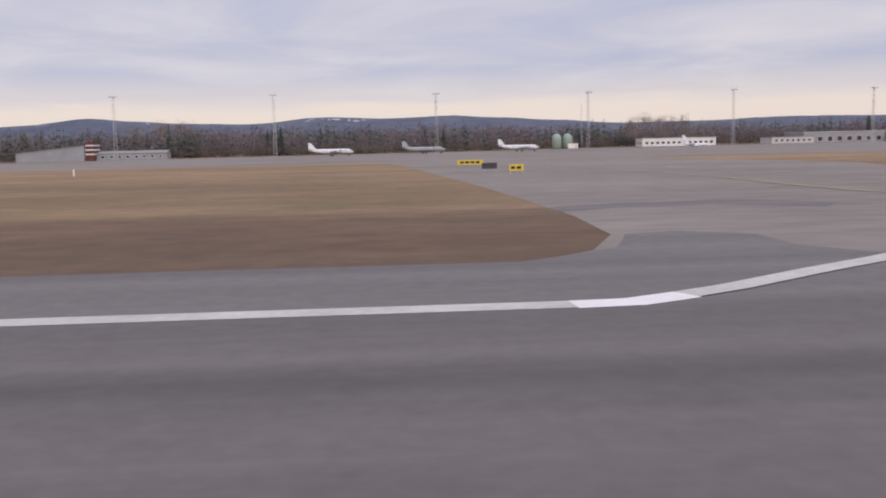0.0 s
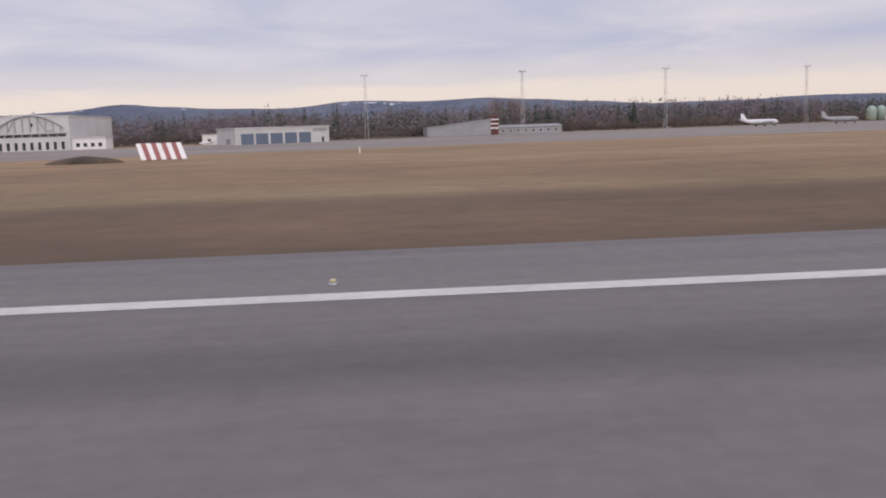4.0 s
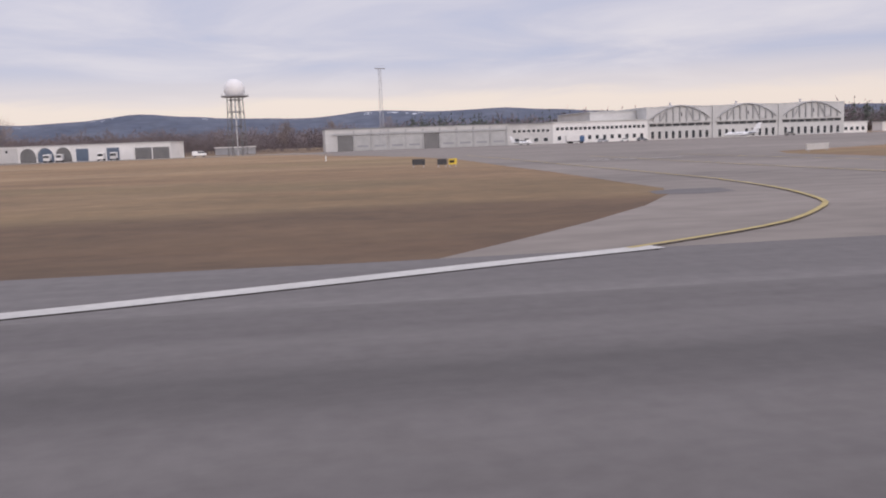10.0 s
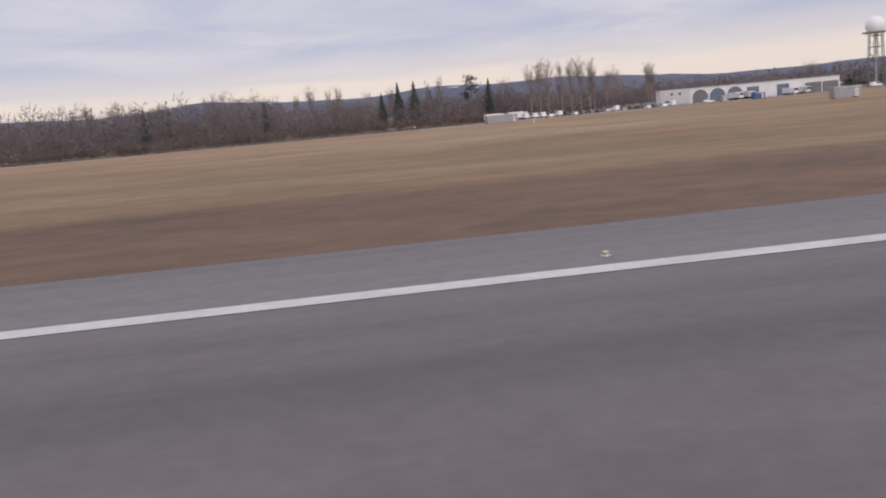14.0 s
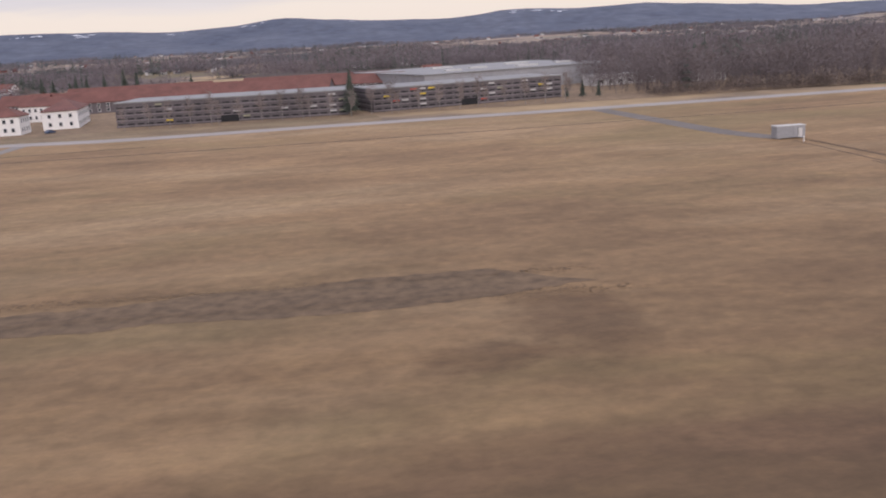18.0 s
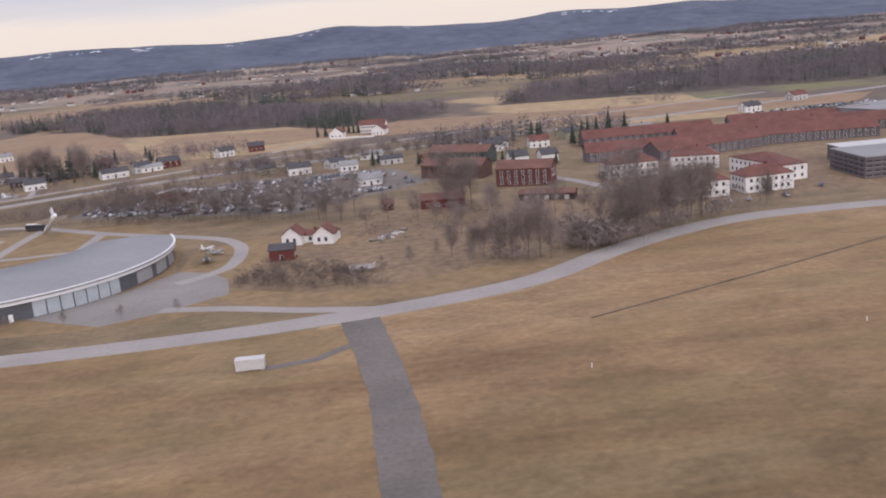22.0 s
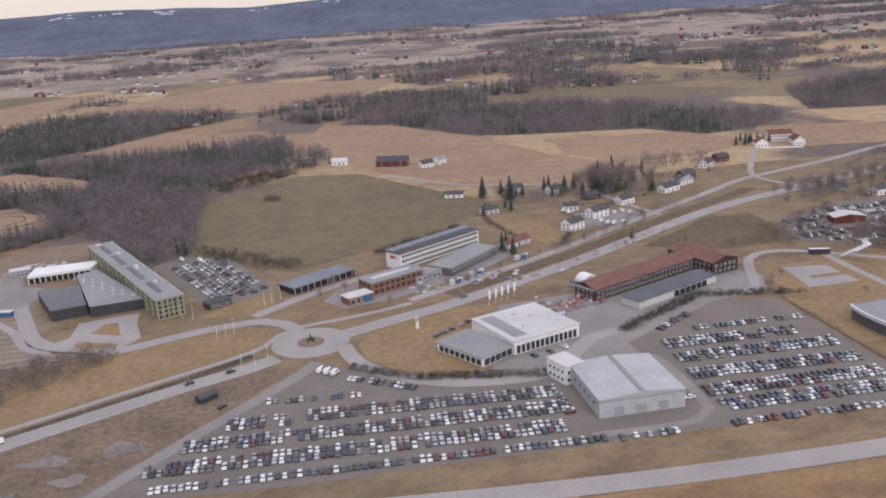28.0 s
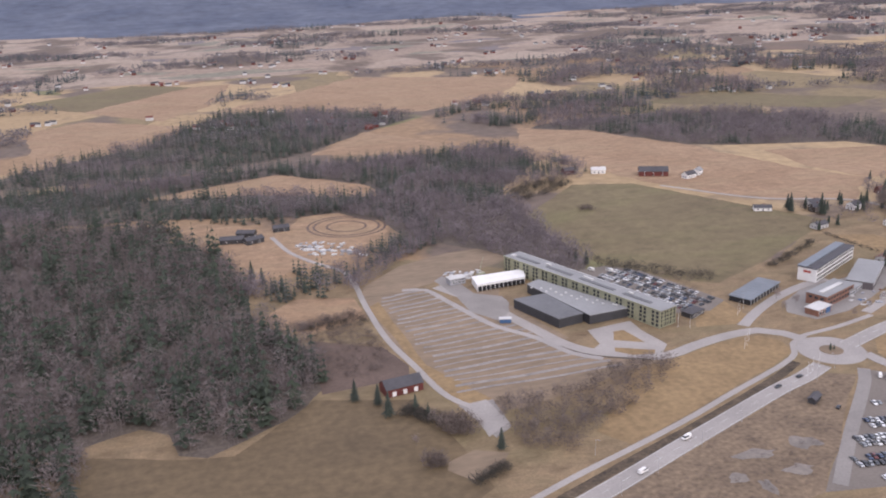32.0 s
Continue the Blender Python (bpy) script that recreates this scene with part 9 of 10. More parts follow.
turboprop(63.4, 438, 12, PLANE_WHITE, PLANE_WHITE, "white parked turboprop freighter on the apron")


def jet(name, x, y, turn, k, label, skin=None):
    """Small business jet, nose to +x; k: its size."""
    root = thing(name, x, y, ground_z(x, y), turn, label, "aircraft", "small parked aircraft")
    bm = bmesh.new()
    loft(bm, [(8.6, 0, 1.9, 0.1, 0.1), (7.8, 0, 2.0, 0.55, 0.5), (6, 0, 2.2, 0.95, 0.95), (-3, 0, 2.25, 0.98, 1.0), (-6.4, 0, 2.6, 0.6, 0.65), (-8.8, 0, 3.0, 0.12, 0.15)])
    part("fuselage", bm, skin or PLANE_WHITE, root)
    bm = bmesh.new()
    for s in (-1, 1):
        slab_wing(bm, ((2.0, -1.6), s * 0.7, 1.6), ((-1.8, -3.0), s * 8.2, 2.0), 0.2, 0.07)
    part("wing", bm, skin or PLANE_WHITE, root)
    bm = bmesh.new()
    v = [bm.verts.new((px, py, pz)) for px, pz in ((-4.8, 3.0), (-8.3, 7.4), (-9.9, 7.4), (-8.6, 3.0)) for py in (-0.1, 0.1)]
    for f in ((0, 2, 4, 6), (1, 7, 5, 3), (0, 1, 3, 2), (2, 3, 5, 4), (4, 5, 7, 6), (6, 7, 1, 0)):
        bm.faces.new([v[i] for i in f])
    part("tail_fin", bm, skin or PLANE_WHITE, root)
    bm = bmesh.new()
    for s in (-1, 1):
        slab_wing(bm, ((-7.6, -9.2), s * 0.05, 4.6), ((-8.8, -9.6), s * 3.2, 4.8), 0.1, 0.05)
    part("tailplane", bm, skin or PLANE_WHITE, root)
    for s in (-1, 1):
        bm = bmesh.new()
        loft(bm, [(-3.2, s * 1.5, 2.7, 0.5, 0.5), (-5, s * 1.5, 2.7, 0.55, 0.55), (-6.6, s * 1.5, 2.7, 0.35, 0.35)], 10)
        part("engine", bm, PLANE_GREY, root)
        for q in range(5):
            part("cabin_window", bx(4.2 - 1.1 * q, 4.55 - 1.1 * q, s * 0.965 - 0.03, s * 0.965 + 0.03, 2.4, 2.75), GLASS, root)
    for px, py in ((5.8, 0), (-1.6, -1.6), (-1.6, 1.6)):
        bm = bmesh.new()
        tube(bm, (px, py, 0.0), (px, py, 1.7), 0.16, 0.1, 6)
        part("landing_gear", bm, STEEL, root)
    root.scale = (k, k, k)


OLIVE_DRAB = mat("olive_drab_aircraft_paint", (0.13, 0.135, 0.095), 0.6, 0.2, 0.6, 3)
jet("business_jet", -429, 332, 172, 0.80, "white business jet parked before the hangar")
jet("light_aircraft", -512, 352, 10, 0.55, "small white aircraft parked near the shed")
jet("light_aircraft", -290, 416, 165, 0.5, "small white aircraft by a low store")
jet("business_jet", 126, 360, 20, 0.8, "white business jet on the far apron")
jet("light_aircraft", 330, 560, 170, 0.7, "small white aircraft on the far apron")
jet("museum_fighter", -1553.5, 328, 100, 0.7, "dark weathered fighter aircraft standing in the museum yard", OLIVE_DRAB)
jet("museum_fighter", -1555.5, 350, 60, 0.46, "white museum aircraft parked on the lawn", PLANE_WHITE)
jet("museum_fighter", -1551, 341, 60, 0.5, "old aircraft fuselage standing in the museum yard", PLANE_GREY)


def pole_aircraft():
    """Jet mounted nose-up on a pylon in the museum court."""
    root = thing("pylon_jet", -1638, 424, 0.3, 0, "white fighter jet mounted on a tilted pylon", "aircraft")
    bm = bmesh.new()
    tube(bm, (0, 0, 0), (1.5, -1, 4.5), 0.35, 0.25, 8)
    part("pylon", bm, STEEL, root)
    rot = pose(1.5, -1, 5.6, 0, 32, 130) @ Matrix.Scale(1.7, 4)
    bm = bmesh.new()
    loft(bm, [(6.5, 0, 0, 0.08, 0.08), (4, 0, 0, 0.5, 0.5), (-3, 0, 0, 0.7, 0.7), (-5, 0, 0, 0.5, 0.5)], 10)
    bm.transform(rot)
    part("fuselage", bm, PLANE_WHITE, root)
    bm = bmesh.new()
    for s in (-1, 1):
        slab_wing(bm, ((1, -3.4), s * 0.5, 0), ((-1.6, -3.2), s * 4.2, 0), 0.12, 0.06)
    bm.transform(rot)
    part("wing", bm, PLANE_WHITE, root)
    bm = bx(-4.8, -3.0, -0.08, 0.08, 0.5, 2.4)
    bm.transform(rot)
    part("tail_fin", bm, PLANE_WHITE, root)


pole_aircraft()


# ---- lighting masts, radar tower, radio beacon ----
def mast(x, y, h, root=None):
    root = thing("floodlight_mast", x, y, 0, 8, "tall slender steel lattice floodlight mast", "light mast", "floodlight masts")
    for sx in (-1, 1):
        for sy in (-1, 1):
            bm = bmesh.new()
            tube(bm, (sx * 0.8, sy * 0.8, -0.1), (sx * 0.36, sy * 0.36, h), 0.07, 0.05, 4)
            part("leg", bm, STEEL, root)
    bm = bmesh.new()
    n = 11
    for i in range(n):
        za, zb = h * i / n, h * (i + 1) / n
        ra, rb = 0.8 - 0.44 * i / n, 0.8 - 0.44 * (i + 1) / n
        for (ax, ay), (bx_, by_) in (((-1, -1), (1, -1)), ((1, -1), (1, 1)), ((1, 1), (-1, 1)), ((-1, 1), (-1, -1))):
            tube(bm, (ax * ra, ay * ra, za), (bx_ * rb, by_ * rb, zb), 0.03, 0.03, 3)
    part("bracing", bm, STEEL, root)
    part("platform", bx(-1.9, 1.9, -0.9, 0.9, h, h + 0.16), STEEL, root)
    part("rail", bx(-1.9, 1.9, -0.9, -0.84, h + 0.95, h + 1.03), STEEL, root)
    for k in range(5):
        part("floodlight", bx(-1.8 + 0.78 * k, -1.35 + 0.78 * k, -1.2, -0.88, h - 0.3, h + 0.1), GREY_CLAD, root)
    return root


FIRST_MAST = mast(-217.9, 457, 31.6)
for x, y in ((-137.5, 460), (-59.2, 470), (25.8, 486), (112.1, 500), (195.6, 500), (282, 508), (-568, 350)):
    copy_thing(FIRST_MAST, pose(x, y, 0, 0, 0, (x * 3) % 20))
bm = bmesh.new()
for sx, sy in ((-0.4, -0.3), (0.4, -0.3), (0, 0.45)):
    tube(bm, (sx, sy, 0), (sx * 0.3, sy * 0.3, 27), 0.06, 0.04, 4)
part("lattice", bm, STEEL, thing("aerial_mast", 118, 545, 0, 0, "thin red and grey aerial mast", "mast"))


TOWER_STEEL = mat("weathered_tower_steel", (0.20, 0.195, 0.19), 0.6, 0.12, 0.5, 3, metal=0.3)


def radar_tower(x, y):
    root = thing("radar_tower", x, y, 0, 10, "white radar dome on a steel lattice tower", "radar tower")
    for k in range(6):
        a = 2 * math.pi * k / 6
        bm = bmesh.new()
        tube(bm, (4.0 * math.cos(a), 4.0 * math.sin(a), -0.1), (3.2 * math.cos(a), 3.2 * math.sin(a), 24.2), 0.19, 0.17, 6)
        part("leg", bm, TOWER_STEEL, root)
    for z in (6, 12, 18, 23):
        for k in range(6):
            a, b = 2 * math.pi * k / 6, 2 * math.pi * (k + 1) / 6
            r = 4.0 - 0.8 * z / 24
            bm = bmesh.new()
            tube(bm, (r * math.cos(a), r * math.sin(a), z), (r * math.cos(b), r * math.sin(b), z), 0.12, 0.12, 4)
            tube(bm, (r * math.cos(a), r * math.sin(a), z - 6 if z > 6 else 0), (r * math.cos(b), r * math.sin(b), z), 0.07, 0.07, 4)
            part("brace", bm, TOWER_STEEL, root)
    bm = bmesh.new()
    lathe(bm, [(4.6, 24.0), (5.7, 24.3), (5.7, 24.7), (4.0, 24.75)], 24, smooth=False)
    part("deck", bm, GREY_CLAD, root)
    for k in range(24):
        a = 2 * math.pi * k / 24
        bm = bmesh.new()
        tube(bm, (5.5 * math.cos(a), 5.5 * math.sin(a), 24.7), (5.5 * math.cos(a), 5.5 * math.sin(a), 25.6), 0.04, 0.04, 4)
        part("rail_post", bm, STEEL, root)
    bm = bmesh.new()
    prof = [(4.35 * math.cos(t), 27.3 + 4.35 * math.sin(t)) for t in [radians(-38 + 128 * i / 12) for i in range(13)]]
    prof[-1] = (0.05, prof[-1][1])
    lathe(bm, prof, 28)
    part("radome", bm, RADOME, root, "white spherical radar dome")
    part("stair_shaft", bx(-0.25, 0.25, -0.25, 0.25, 0, 24), STEEL, root)


radar_tower(-626.6, 385)


def radio_beacon(x, y):
    root = thing("radio_beacon", x, y, 0, 5, "round raised radio beacon platform with a white antenna ring", "radio beacon")
    ro, z = 14.6, 4.4
    for k in range(32):
        bm = bmesh.new()
        a, b = 2 * math.pi * k / 32 + 0.008, 2 * math.pi * (k + 1) / 32 - 0.008
        prism(bm, [(0.8 * math.cos(a), 0.8 * math.sin(a)), (ro * math.cos(a), ro * math.sin(a)), (ro * math.cos(b), ro * math.sin(b)), (0.8 * math.cos(b), 0.8 * math.sin(b))], z - 0.12, z)
        for v in bm.verts:
            v.co.z -= 0.85 * max(0.0, (v.co.xy.length - 7.8) / (ro - 7.8))
        part("mesh_panel", bm, BEACON, root)
    bm = bmesh.new()
    prof = [(6.9, z + 0.03), (7.5, z + 0.03), (7.5, z + 0.22), (7.4, z + 0.3), (7.0, z + 0.3), (6.9, z + 0.22)]
    rings = [[bm.verts.new((r * math.cos(2 * math.pi * q / 64), r * math.sin(2 * math.pi * q / 64), zz)) for q in range(64)] for r, zz in prof]
    for a, b in zip(rings, rings[1:] + rings[:1]):
        for q in range(64):
            bm.faces.new((a[q], a[(q + 1) % 64], b[(q + 1) % 64], b[q]))
    part("antenna_ring", bm, RADOME, root, "white continuous antenna ring")
    bm = bmesh.new()
    lathe(bm, [(0.3, z), (0.32, z + 0.5), (0.1, z + 0.8)], 10)
    part("centre_antenna", bm, RADOME, root)
    for rr, n in ((13.8, 20), (8.0, 10)):
        for k in range(n):
            a = 2 * math.pi * k / n
            bm = bmesh.new()
            tube(bm, (rr * math.cos(a), rr * math.sin(a), -0.1), (rr * math.cos(a), rr * math.sin(a), z - (0.9 if rr > 10 else 0.1)), 0.12, 0.12, 5)
            part("column", bm, STEEL, root)
    for k in range(20):
        a, b = 2 * math.pi * k / 20, 2 * math.pi * (k + 1) / 20
        bm = bmesh.new()
        tube(bm, (14.4 * math.cos(a), 14.4 * math.sin(a), z - 1.1), (14.4 * math.cos(b), 14.4 * math.sin(b), z - 1.1), 0.12, 0.12, 4)
        part("rim_beam", bm, STEEL, root)
    part("equipment_hut", bx(-3, 3, -2, 2, 0, 2.9), GREY_CLAD, root, "grey hut under the platform")


BEACON = mat("blue_grey_mesh_deck", (0.155, 0.165, 0.185), 0.6, 0.1, 0.3, 3)
radio_beacon(-1292, 199)


# ---- cabins, containers, signs, posts and lamps on the airfield ----
def cabin(name, x, y, turn, L, W, H, m, label, roof_m=None):
    root = thing(name, x, y, 0, turn, label, "cabin", "airfield cabins")
    part("shell", bx(-L / 2, L / 2, -W / 2, W / 2, 0.15, H), m, root)
    part("roof", bx(-L / 2 - 0.1, L / 2 + 0.1, -W / 2 - 0.1, W / 2 + 0.1, H, H + 0.15), roof_m or PALE_ROOF, root)
    for k in range(int(L / 0.9)):
        part("rib", bx(-L / 2 + 0.25 + 0.9 * k, -L / 2 + 0.4 + 0.9 * k, -W / 2 - 0.05, -W / 2 + 0.02, 0.2, H - 0.05), m, root)
    part("door", bx(L / 2 - 1.6, L / 2 - 0.7, -W / 2 - 0.07, -W / 2 + 0.02, 0.2, 2.2), OFFWHITE, root)
    for sx in (-1, 1):
        part("footing", bx(sx * L * 0.4 - 0.2, sx * L * 0.4 + 0.2, -W / 2, W / 2, -0.1, 0.16), GREY_CLAD, root)


cabin("equipment_cabin", -1094, 188, 0, 6.6, 2.6, 2.7, GREY_CLAD, "grey steel equipment cabin in the grass")
cabin("equipment_cabin", -1527.5, 205, -3, 7.0, 2.8, 2.7, OFFWHITE, "pale equipment cabin beside a gravel path")
cabin("equipment_cabin", -1697, 208, -2, 8.5, 4.5, 2.9, GREY_CLAD, "grey ribbed equipment shed in the grass", STEEL)
cabin("container", -758, 197, -2, 6.6, 2.5, 2.5, GREY_CLAD, "pale grey steel container in the grass")
cabin("container", -820, 297, 5, 10.5, 2.6, 2.7, GREY_CLAD, "long grey steel container by the service road")
cabin("container", -716, 322, 5, 4.4, 2.4, 2.3, BLUE, "blue steel container in front of the depot")
cabin("container", -726, 330, 0, 2.4, 2.2, 2.4, GREY_CLAD, "small grey container in front of the depot")
for x, y, n in ((-2118, 600, 3), (-1860, 470, 2), (-1845, 480, 2), (-1812, 500, 2), (-1770, 440, 2), (-1825, 395, 2)):
    for k in range(n):
        cabin("container", x + 3.4 * k, y + 1.2 * k, 25, 6.0, 2.4, 2.5, (BLUE, GREY_CLAD, OFFWHITE)[(k + n) % 3], "steel storage container in a yard")


def tank(x, y):
    root = thing("fuel_tank", x, y, 0, 0, "pale green domed fuel tank", "tank", "fuel tanks")
    bm = bmesh.new()
    lathe(bm, [(3.0, 0), (3.0, 6.2), (2.9, 7.2), (2.2, 8.6), (1.0, 9.4), (0.1, 9.6)], 20)
    part("shell", bm, GREEN_TANK, root)
    for z in (2, 4, 6):
        bm = bmesh.new()
        lathe(bm, [(3.0, z), (3.08, z), (3.08, z + 0.15), (3.0, z + 0.15)], 20, smooth=False)
        part("hoop", bm, STEEL, root)
    bm = bmesh.new()
    tube(bm, (-0.3, -3.1, 0), (-0.3, -3.1, 7), 0.05, 0.05, 4)
    tube(bm, (0.3, -3.1, 0), (0.3, -3.1, 7), 0.05, 0.05, 4)
    part("ladder", bm, STEEL, root)


tank(105.5, 560)
tank(112.6, 561)
cabin("pump_house", 114, 552, 0, 6, 3, 3.2, WHITE_WALL, "white pump house beside fuel tanks")


def board(name, x, y, turn, L, z0, H, m, label, bars=0):
    root = thing(name, x, y, 0, turn, label, "sign", "airfield signs")
    part("panel", bx(-L / 2, L / 2, -0.1, 0.1, z0, z0 + H), m, root)
    for sx in (-0.4, 0.4):
        part("leg", bx(sx * L - 0.04, sx * L + 0.04, -0.04, 0.04, -0.1, z0), STEEL, root)
    for k in range(bars):
        w = L * 0.8 / max(1, bars)
        part("lettering_bar", bx(-L * 0.4 + w * k, -L * 0.4 + w * (k + 0.75), -0.115, -0.1, z0 + H * 0.3, z0 + H * 0.7), BLACK if m is YELLOW else YELLOW, root)


board("guidance_sign", 14.2, 157, 0, 4.6, 0.3, 0.85, YELLOW, "yellow taxiway guidance sign with dark bars", 4)
board("guidance_sign", 14.3, 128, 0, 2.2, 0.3, 0.85, DARK_CLAD, "dark back of a taxiway sign", 0)
board("guidance_sign", 16.4, 115, 0, 1.9, 0.3, 0.85, YELLOW, "yellow taxiway sign with dark bars", 2)
board("guidance_sign", -578.5, 124, 0, 1.8, 0.3, 0.8, DARK_CLAD, "dark back of a taxiway sign", 0)
board("guidance_sign", -575.6, 121, 0, 1.3, 0.3, 0.8, DARK_CLAD, "dark taxiway sign panel", 0)
board("guidance_sign", -574.2, 120.5, 0, 1.1, 0.3, 0.8, YELLOW, "yellow taxiway sign panel", 1)
board("guidance_sign", -516.4, 128.5, 35, 7.4, 0.2, 0.95, OFFWHITE, "long pale back of a guidance sign", 0)
board("guidance_sign", -73, 36, 20, 0.9, 0.25, 0.8, YELLOW, "small yellow sign beside the runway", 1)
board("guidance_sign", -294, 38, 15, 0.9, 0.25, 0.9, YELLOW, "small yellow sign beside the runway", 1)
for x in (-19, -70, -427, -665):
    board("marker_board", x, 33.5 if x > -400 else 33, 60, 0.5, 0.1, 0.62, GREY_CLAD, "pale grey weathered marker board in the verge")


def striped_screen(x, y):
    root = thing("striped_screen", x, y, 0, 4, "slanted red and white striped marker screen", "marker screen")
    for k in range(9):
        bm = bmesh.new()
        xa, xb = -3.7 + 0.82 * k, -3.7 + 0.82 * (k + 1)
        v = [bm.verts.new(p) for p in ((xa + 0.7, -0.1, 0.25), (xb + 0.7, -0.1, 0.25), (xb - 0.4, 1.6, 3.0), (xa - 0.4, 1.6, 3.0))]
        w = [bm.verts.new(q.co + Vector((0, 0.1, -0.06))) for q in v]
        bm.faces.new(v), bm.faces.new(w[::-1])
        for i in range(4):
            bm.faces.new((v[i], w[i], w[(i + 1) % 4], v[(i + 1) % 4]))
        part("slat", bm, (WHITE_WALL, SIGNAL_RED)[k % 2], root)
    for sx in (-3.4, 0, 3.4):
        bm = bmesh.new()
        tube(bm, (sx, 1.5, -0.1), (sx - 0.2, 1.6, 2.9), 0.07, 0.07, 4)
        part("strut", bm, STEEL, root)


SIGNAL_RED = mat("faded_signal_red", (0.36, 0.13, 0.12), 0.6, 0.1, 0.5, 3)
striped_screen(-248, 152)
bm = bmesh.new()
lathe(bm, [(7, -0.2), (6, 0.3), (4, 0.8), (1.5, 1.1), (0.2, 1.2)], 14)
bm.transform(Matrix.Diagonal((1, 0.5, 1, 1)))
ob = link_mesh("earth_mound", bm, DITCH)
ob.location = (-261, 154, 0)
tagged(ob, "low dark earth mound in the grass", "mound", kind="structure")


def post(x, y, h, r, striped, label):
    root = thing("marker_post", x, y, 0, 0, label, "post", "marker posts")
    n = 6 if striped else 1
    for k in range(n):
        bm = bmesh.new()
        tube(bm, (0, 0, h * k / n - (0.1 if k == 0 else 0)), (0, 0, h * (k + 1) / n), r, r, 8)
        part("band" if striped else "shaft", bm, (WHITE_WALL, BLACK)[k % 2 if striped else 0], root)


post(-325, 149, 2.6, 0.16, True, "black and white banded pole with a lamp")
for x, y in ((-54, 156), (-347, 163), (-649, 112), (-649, 126), (-591, 193), (-1094, 181), (-215, 160), (-470, 170), (-820, 250), (-1450, 178), (-1380, 185)):
    post(x, y, 1.1, 0.13, False, "short white marker post in the grass")


LAMP_GLASS = mat("yellowed_lamp_glass", (0.50, 0.43, 0.24), 0.3, 0.1, 2, 8)


def edge_lamp(x, y):
    root = thing("runway_edge_lamp", x, y, -0.02, 0, "low pale yellow runway edge lamp on asphalt", "runway lamp", "runway edge lamps")
    bm = bmesh.new()
    lathe(bm, [(0.15, 0.0), (0.15, 0.03), (0.08, 0.05), (0.08, 0.07)], 8)
    part("stub", bm, STEEL, root)
    bm = bmesh.new()
    lathe(bm, [(0.09, 0.07), (0.10, 0.09), (0.08, 0.13), (0.03, 0.15)], 10)
    part("lens", bm, LAMP_GLASS, root)
    return root


FIRST_LAMP = edge_lamp(-32.55, 22)
for k in range(-3, 20):
    x = -32.55 - 60 * k
    if k != 0 and not -600 < x < -500:
        copy_thing(FIRST_LAMP, pose(x, 22.0, -0.02))


def flagpole(x, y, h, banner):
    root = thing("flagpole", x, y, 0, 0, "white flagpole with a hanging banner" if banner else "bare white flagpole on the lawn", "flagpole", "flagpoles")
    bm = bmesh.new()
    tube(bm, (0, 0, -0.1), (0, 0, h), 0.1, 0.05, 6)
    part("shaft", bm, WHITE_WALL, root)
    if banner:
        bm = bmesh.new()
        rings = []
        for k in range(7):
            w, z = 0.05 * math.sin(1.7 * k), h - 0.8 - 0.8 * k
            rings.append([bm.verts.new(q) for q in ((0.1, w - 0.03, z), (1.1 + 0.08 * math.sin(k), w - 0.03, z), (1.1 + 0.08 * math.sin(k), w + 0.03, z), (0.1, w + 0.03, z))])
        for a, b in zip(rings, rings[1:]):
            for i in range(4):
                bm.faces.new((a[i], a[(i + 1) % 4], b[(i + 1) % 4], b[i]))
        bm.faces.new(rings[0]), bm.faces.new(rings[-1])
        bmesh.ops.recalc_face_normals(bm, faces=bm.faces[:])
        part("banner", bm, WHITE_WALL, root)


for x, y in ((-1850, 428), (-1846, 430), (-1842, 432), (-1838, 434), (-1834, 436)):
    flagpole(x, y, 9, True)
for x, y in ((-1990, 428), (-1986, 432), (-1982, 436), (-1978, 386), (-1972, 390), (-1966, 393), (-1962, 478), (-1957, 482), (-1966, 474), (-2010, 470), (-2004, 466)):
    flagpole(x, y, 9, False)


def street_lamp(x, y, turn):
    root = thing("street_lamp", x, y, 0, turn, "slim grey street lamp beside the main road", "street lamp", "street lamps")
    bm = bmesh.new()
    tube(bm, (0, 0, -0.1), (0, 0, 8), 0.09, 0.06, 6)
    tube(bm, (0, 0, 8), (1.6, 0, 8.4), 0.05, 0.04, 5)
    part("pole", bm, STEEL, root)
    part("lamp_head", bx(1.5, 2.3, -0.15, 0.15, 8.32, 8.5), GREY_CLAD, root)
    return root


FIRST_STREET = street_lamp(-2120, 346, -60)
for k, q in enumerate(glide(HIGHWAY_W, 34)[2:] + glide(HIGHWAY_E, 36)[:14]):
    copy_thing(FIRST_STREET, pose(q.x + 3.2, q.y - 6.0, 0, 0, 0, 118))
root = thing("pylon_sign", -1892, 409, 0, 30, "tall white pylon sign on the showroom lawn", "sign")
part("panel", bx(-0.8, 0.8, -0.2, 0.2, 0, 6.0), WHITE_WALL, root)
part("blank_field", bx(-0.6, 0.6, -0.23, -0.2, 3.6, 5.6), GREY_CLAD, root)


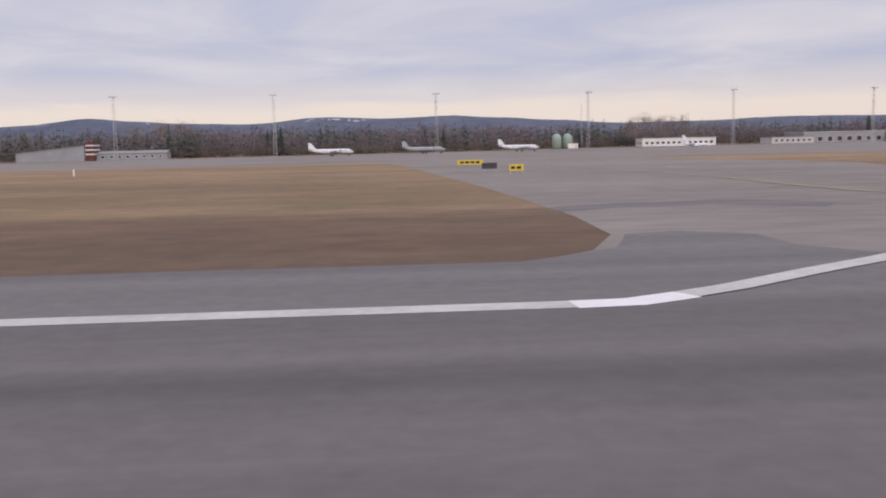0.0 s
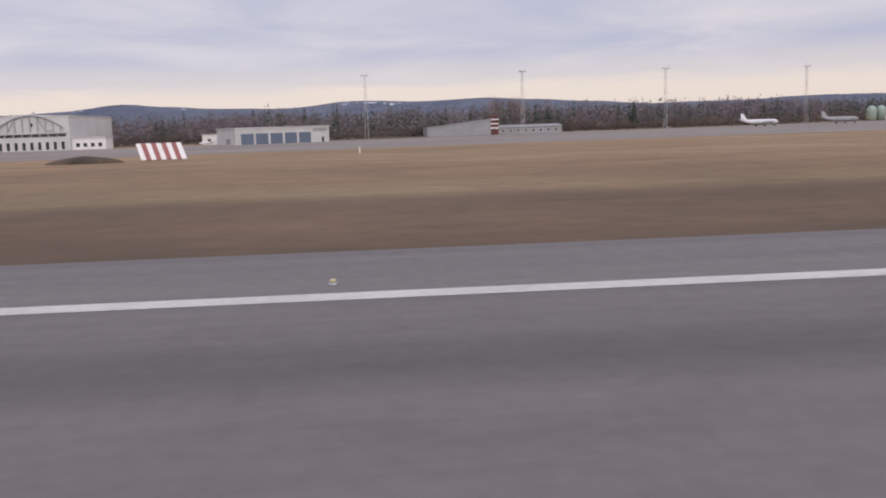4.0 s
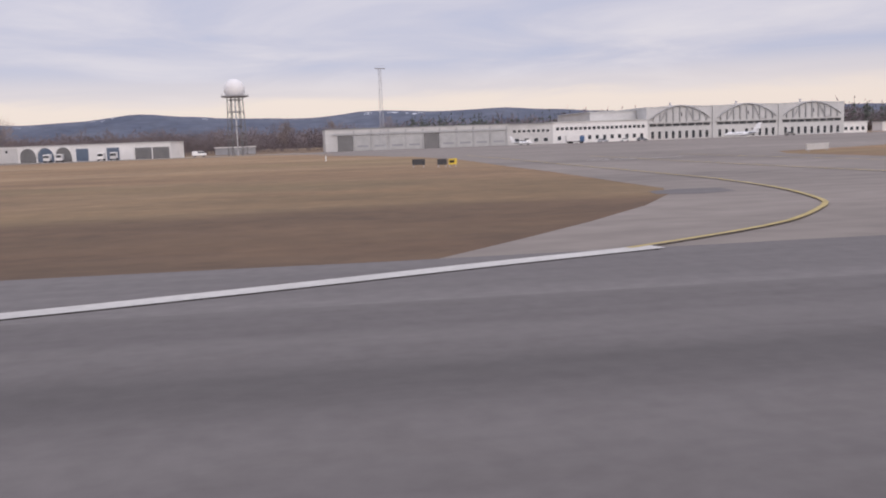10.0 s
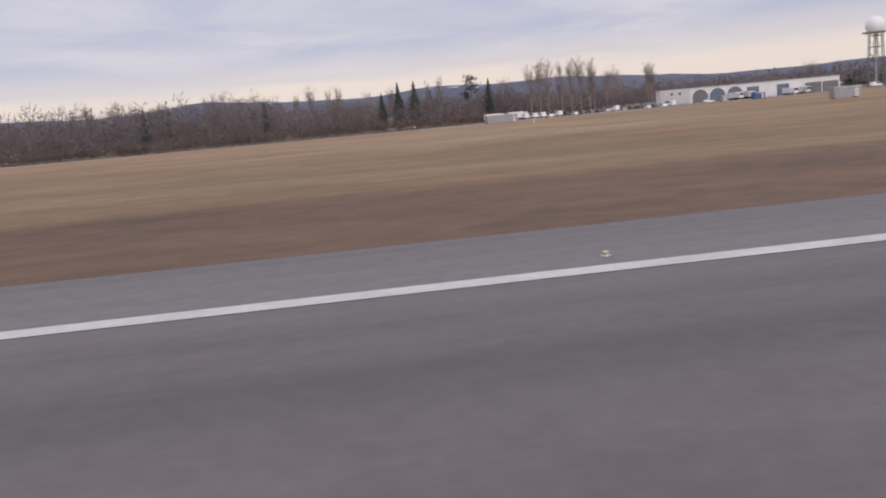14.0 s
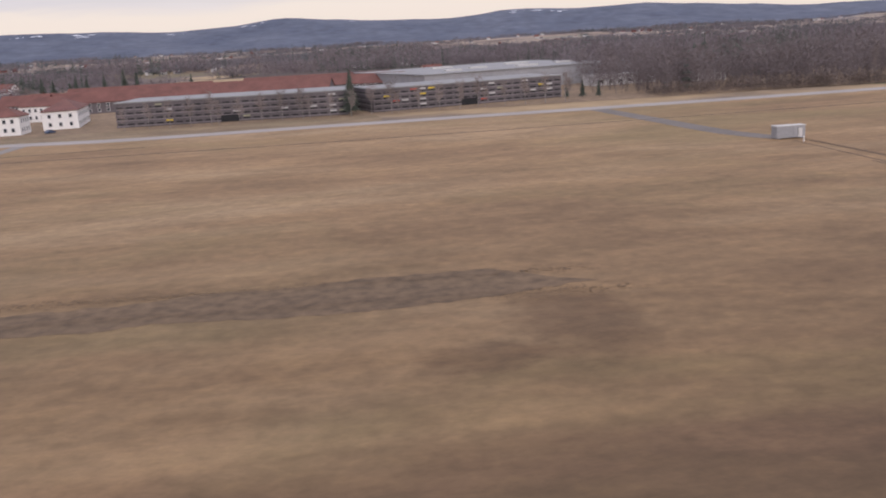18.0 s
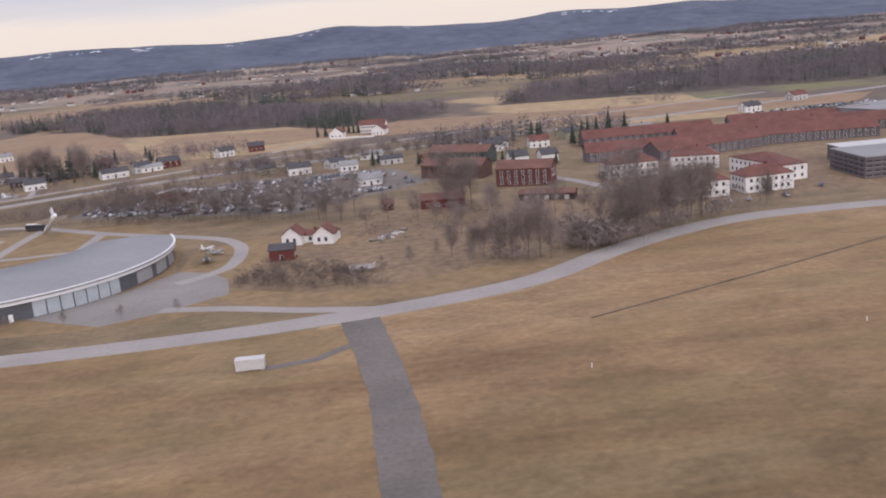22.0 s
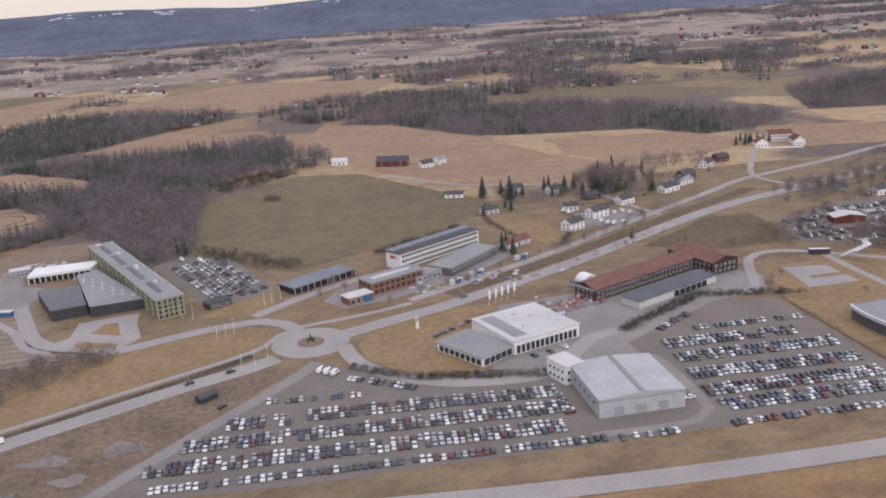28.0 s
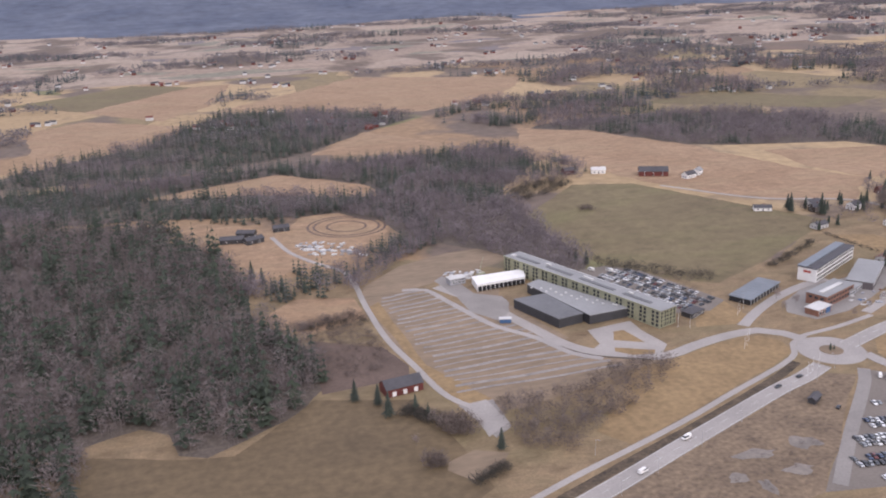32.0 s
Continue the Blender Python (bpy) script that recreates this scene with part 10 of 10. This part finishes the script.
# ---- cranes and stacked building gear in the yards ----
def lift_gear(x, y, k):
    root = thing("boom_lift", x, y, ground_z(x, y), 40 * k, "red folded boom lift in a hire yard", "boom lift", "hire machines")
    part("chassis", bx(-1.6, 1.6, -0.8, 0.8, 0.3, 0.9), GREY_CLAD, root)
    bm = bmesh.new()
    tube(bm, (-1.4, 0, 1.0), (3.6, 0, 2.4 + 0.4 * (k % 3)), 0.22, 0.16, 5)
    part("boom", bm, CRANE_RED, root)
    part("basket", bx(3.3, 4.5, -0.6, 0.6, 1.7, 2.7), (CRANE_RED, OFFWHITE)[k % 2], root)
    for px in (-1.1, 1.1):
        for py in (-0.75, 0.75):
            share("wheel", WHEEL, root, pose(px, py, 0.31))


for k in range(22):
    lift_gear(-1826 + 5.2 * (k % 7) + (k * 3 % 4), 402 + 6.5 * (k // 7) + 1.6 * (k % 7), k)
root = thing("mobile_crane", -2098, 604, 0, 30, "yellow-green mobile crane on the building site", "crane")
part("carrier", bx(-4, 4, -1.2, 1.2, 0.5, 1.8), YELLOW_GREEN, root)
bm = bmesh.new()
tube(bm, (-2, 0, 1.8), (3, 0, 14), 0.4, 0.2, 4)
part("jib", bm, YELLOW_GREEN, root)
for px in (-2.8, -1, 1.2, 3):
    for py in (-1.1, 1.1):
        ob = share("wheel", WHEEL, root, pose(px, py, 0.5))
        ob.scale = (1.6, 1.6, 1.6)
root = thing("storage_tent", -1788, 448, 0.06, 20, "white storage tent in a yard", "tent")
bm = bmesh.new()
rows = []
for yy in (-4, 4):
    rows.append([bm.verts.new((5 * math.cos(math.pi * i / 8), yy, 3.6 * math.sin(math.pi * i / 8))) for i in range(9)])
for i in range(8):
    bm.faces.new((rows[0][i], rows[0][i + 1], rows[1][i + 1], rows[1][i]))
bm.faces.new(rows[0][::-1]), bm.faces.new(rows[1])
part("cover", bm, WHITE_WALL, root)


# pallets and rubble in the quarry clearing and by the sheds
def clutter(name, spots, materials, label):
    bm = bmesh.new()
    gg = random.Random(len(spots) + 3)
    for x, y, s in spots:
        w, d, h = gg.uniform(0.8, 2.6) * s, gg.uniform(0.8, 2.0) * s, gg.uniform(0.4, 1.4) * s
        a = len(bm.verts)
        v = box(bm, x - w, x + w, y - d, y + d, 0, h, gg.randrange(len(materials)))
        bmesh.ops.rotate(bm, verts=v, cent=(x, y, 0), matrix=Matrix.Rotation(gg.uniform(0, 3), 3, "Z"))
    tagged(link_mesh(name, bm, materials), label, "yard clutter", kind="stuff")


gg = random.Random(12)
clutter("stacked_materials", [(-2224 + 46 * a + 8 * b, 738 - 22 * a - 34 * b + gg.uniform(-3, 3), 0.9) for a, b in [(gg.random(), round(3 * gg.random()) / 3) for _ in range(90)]], [PALE_ROOF, OFFWHITE, GREY_CLAD, STONY], "stacked pallets and pale building materials in a clearing")
clutter("stacked_materials", [(-1491 + 14 * f + gg.uniform(-2, 2), 331 + 17 * f + gg.uniform(-3, 3), 0.55) for f in [gg.random() for _ in range(30)]], [PALE_ROOF, STONY, MUD], "pale slabs lying on waste ground")
clutter("stacked_materials", [(-1775 + gg.uniform(-26, 26), 436 + gg.uniform(-6, 14), 0.7) for _ in range(60)], [PALE_ROOF, CRANE_RED, GREY_CLAD, BLUE], "stacked hire-yard materials behind the motel")
clutter("stacked_materials", [(-1850 + gg.uniform(-40, 30), 470 + gg.uniform(-8, 12), 0.7) for _ in range(40)], [PALE_ROOF, BLUE, GREY_CLAD, ORANGE_BRICK], "crates and gear by the school")
clutter("stacked_materials", [(-2110 + gg.uniform(-14, 14), 606 + gg.uniform(-8, 12), 0.8) for _ in range(36)], [PALE_ROOF, GREY_CLAD, OFFWHITE], "stacked site materials behind the hotel")
for k, (x, y, L, W, t) in enumerate(((-2274, 754, 20, 10, -8), (-2254, 748, 16, 9, 25), (-2262, 770, 16, 8, -20), (-2230, 776, 14, 8, 5))):
    house(x, y, L, W, t, 3.6, DARK_CLAD, DARK_ROOF, "dark shed in a sandy clearing", 2.0, n=2, name="clearing_shed", two=False)
for grow in (1.0, 0.84, 0.5):
    way("training_loop", [(-2173 + grow * (34 * math.cos(a) + 6 * math.sin(a)), 772 + grow * (33 * math.sin(a) - 9 * math.cos(a))) for a in [2 * math.pi * k / 20 for k in range(21)]], 2.2, 0.06, PLOUGH, "brown oval training track", "track")

# far farms and hamlets, too small to tell apart
bm = bmesh.new()
gg = random.Random(31)
for _ in range(480):
    y = 1250 + 1900 * gg.random()
    cxx = gg.uniform(-2300 - 0.6 * y, 400 + 0.6 * y)
    if any(inside(cxx, y, o) for o in OPEN_FIELDS):
        continue
    for _ in range(gg.choice((1, 1, 2, 4))):
        x, yy = cxx + gg.uniform(-25, 25), y + gg.uniform(-25, 25)
        L, W, H = gg.uniform(7, 12), gg.uniform(6, 8), gg.uniform(3, 4.6)
        s = gg.choice((0, 0, 0, 1))
        base = land_z(x, yy)
        v = box(bm, x, x + L, yy, yy + W, base - 1.0, base + H, s)
        r = [bm.verts.new((x, yy + W / 2, base + H + 3)), bm.verts.new((x + L, yy + W / 2, base + H + 3))]
        for f in ((v[4], v[5], r[1], r[0]), (v[6], v[7], r[0], r[1]), (v[5], v[6], r[1]), (v[7], v[4], r[0])):
            bm.faces.new(f).material_index = gg.choice((2, 3, 3)) if len(f) == 4 else s
tagged(link_mesh("distant_farms", bm, [OFFWHITE, RED_WOOD, RED_ROOF, DARK_ROOF]), "distant scattered white and red farmhouses", "houses", kind="stuff")


# ---- the plan takes its built size ----
bpy.context.view_layer.update()
shrink = Matrix.Scale(PLAN, 4)
for ob in list(scene.objects):
    if ob.parent is None and ob.type in {"MESH", "EMPTY"}:
        ob.matrix_world = shrink @ ob.matrix_world
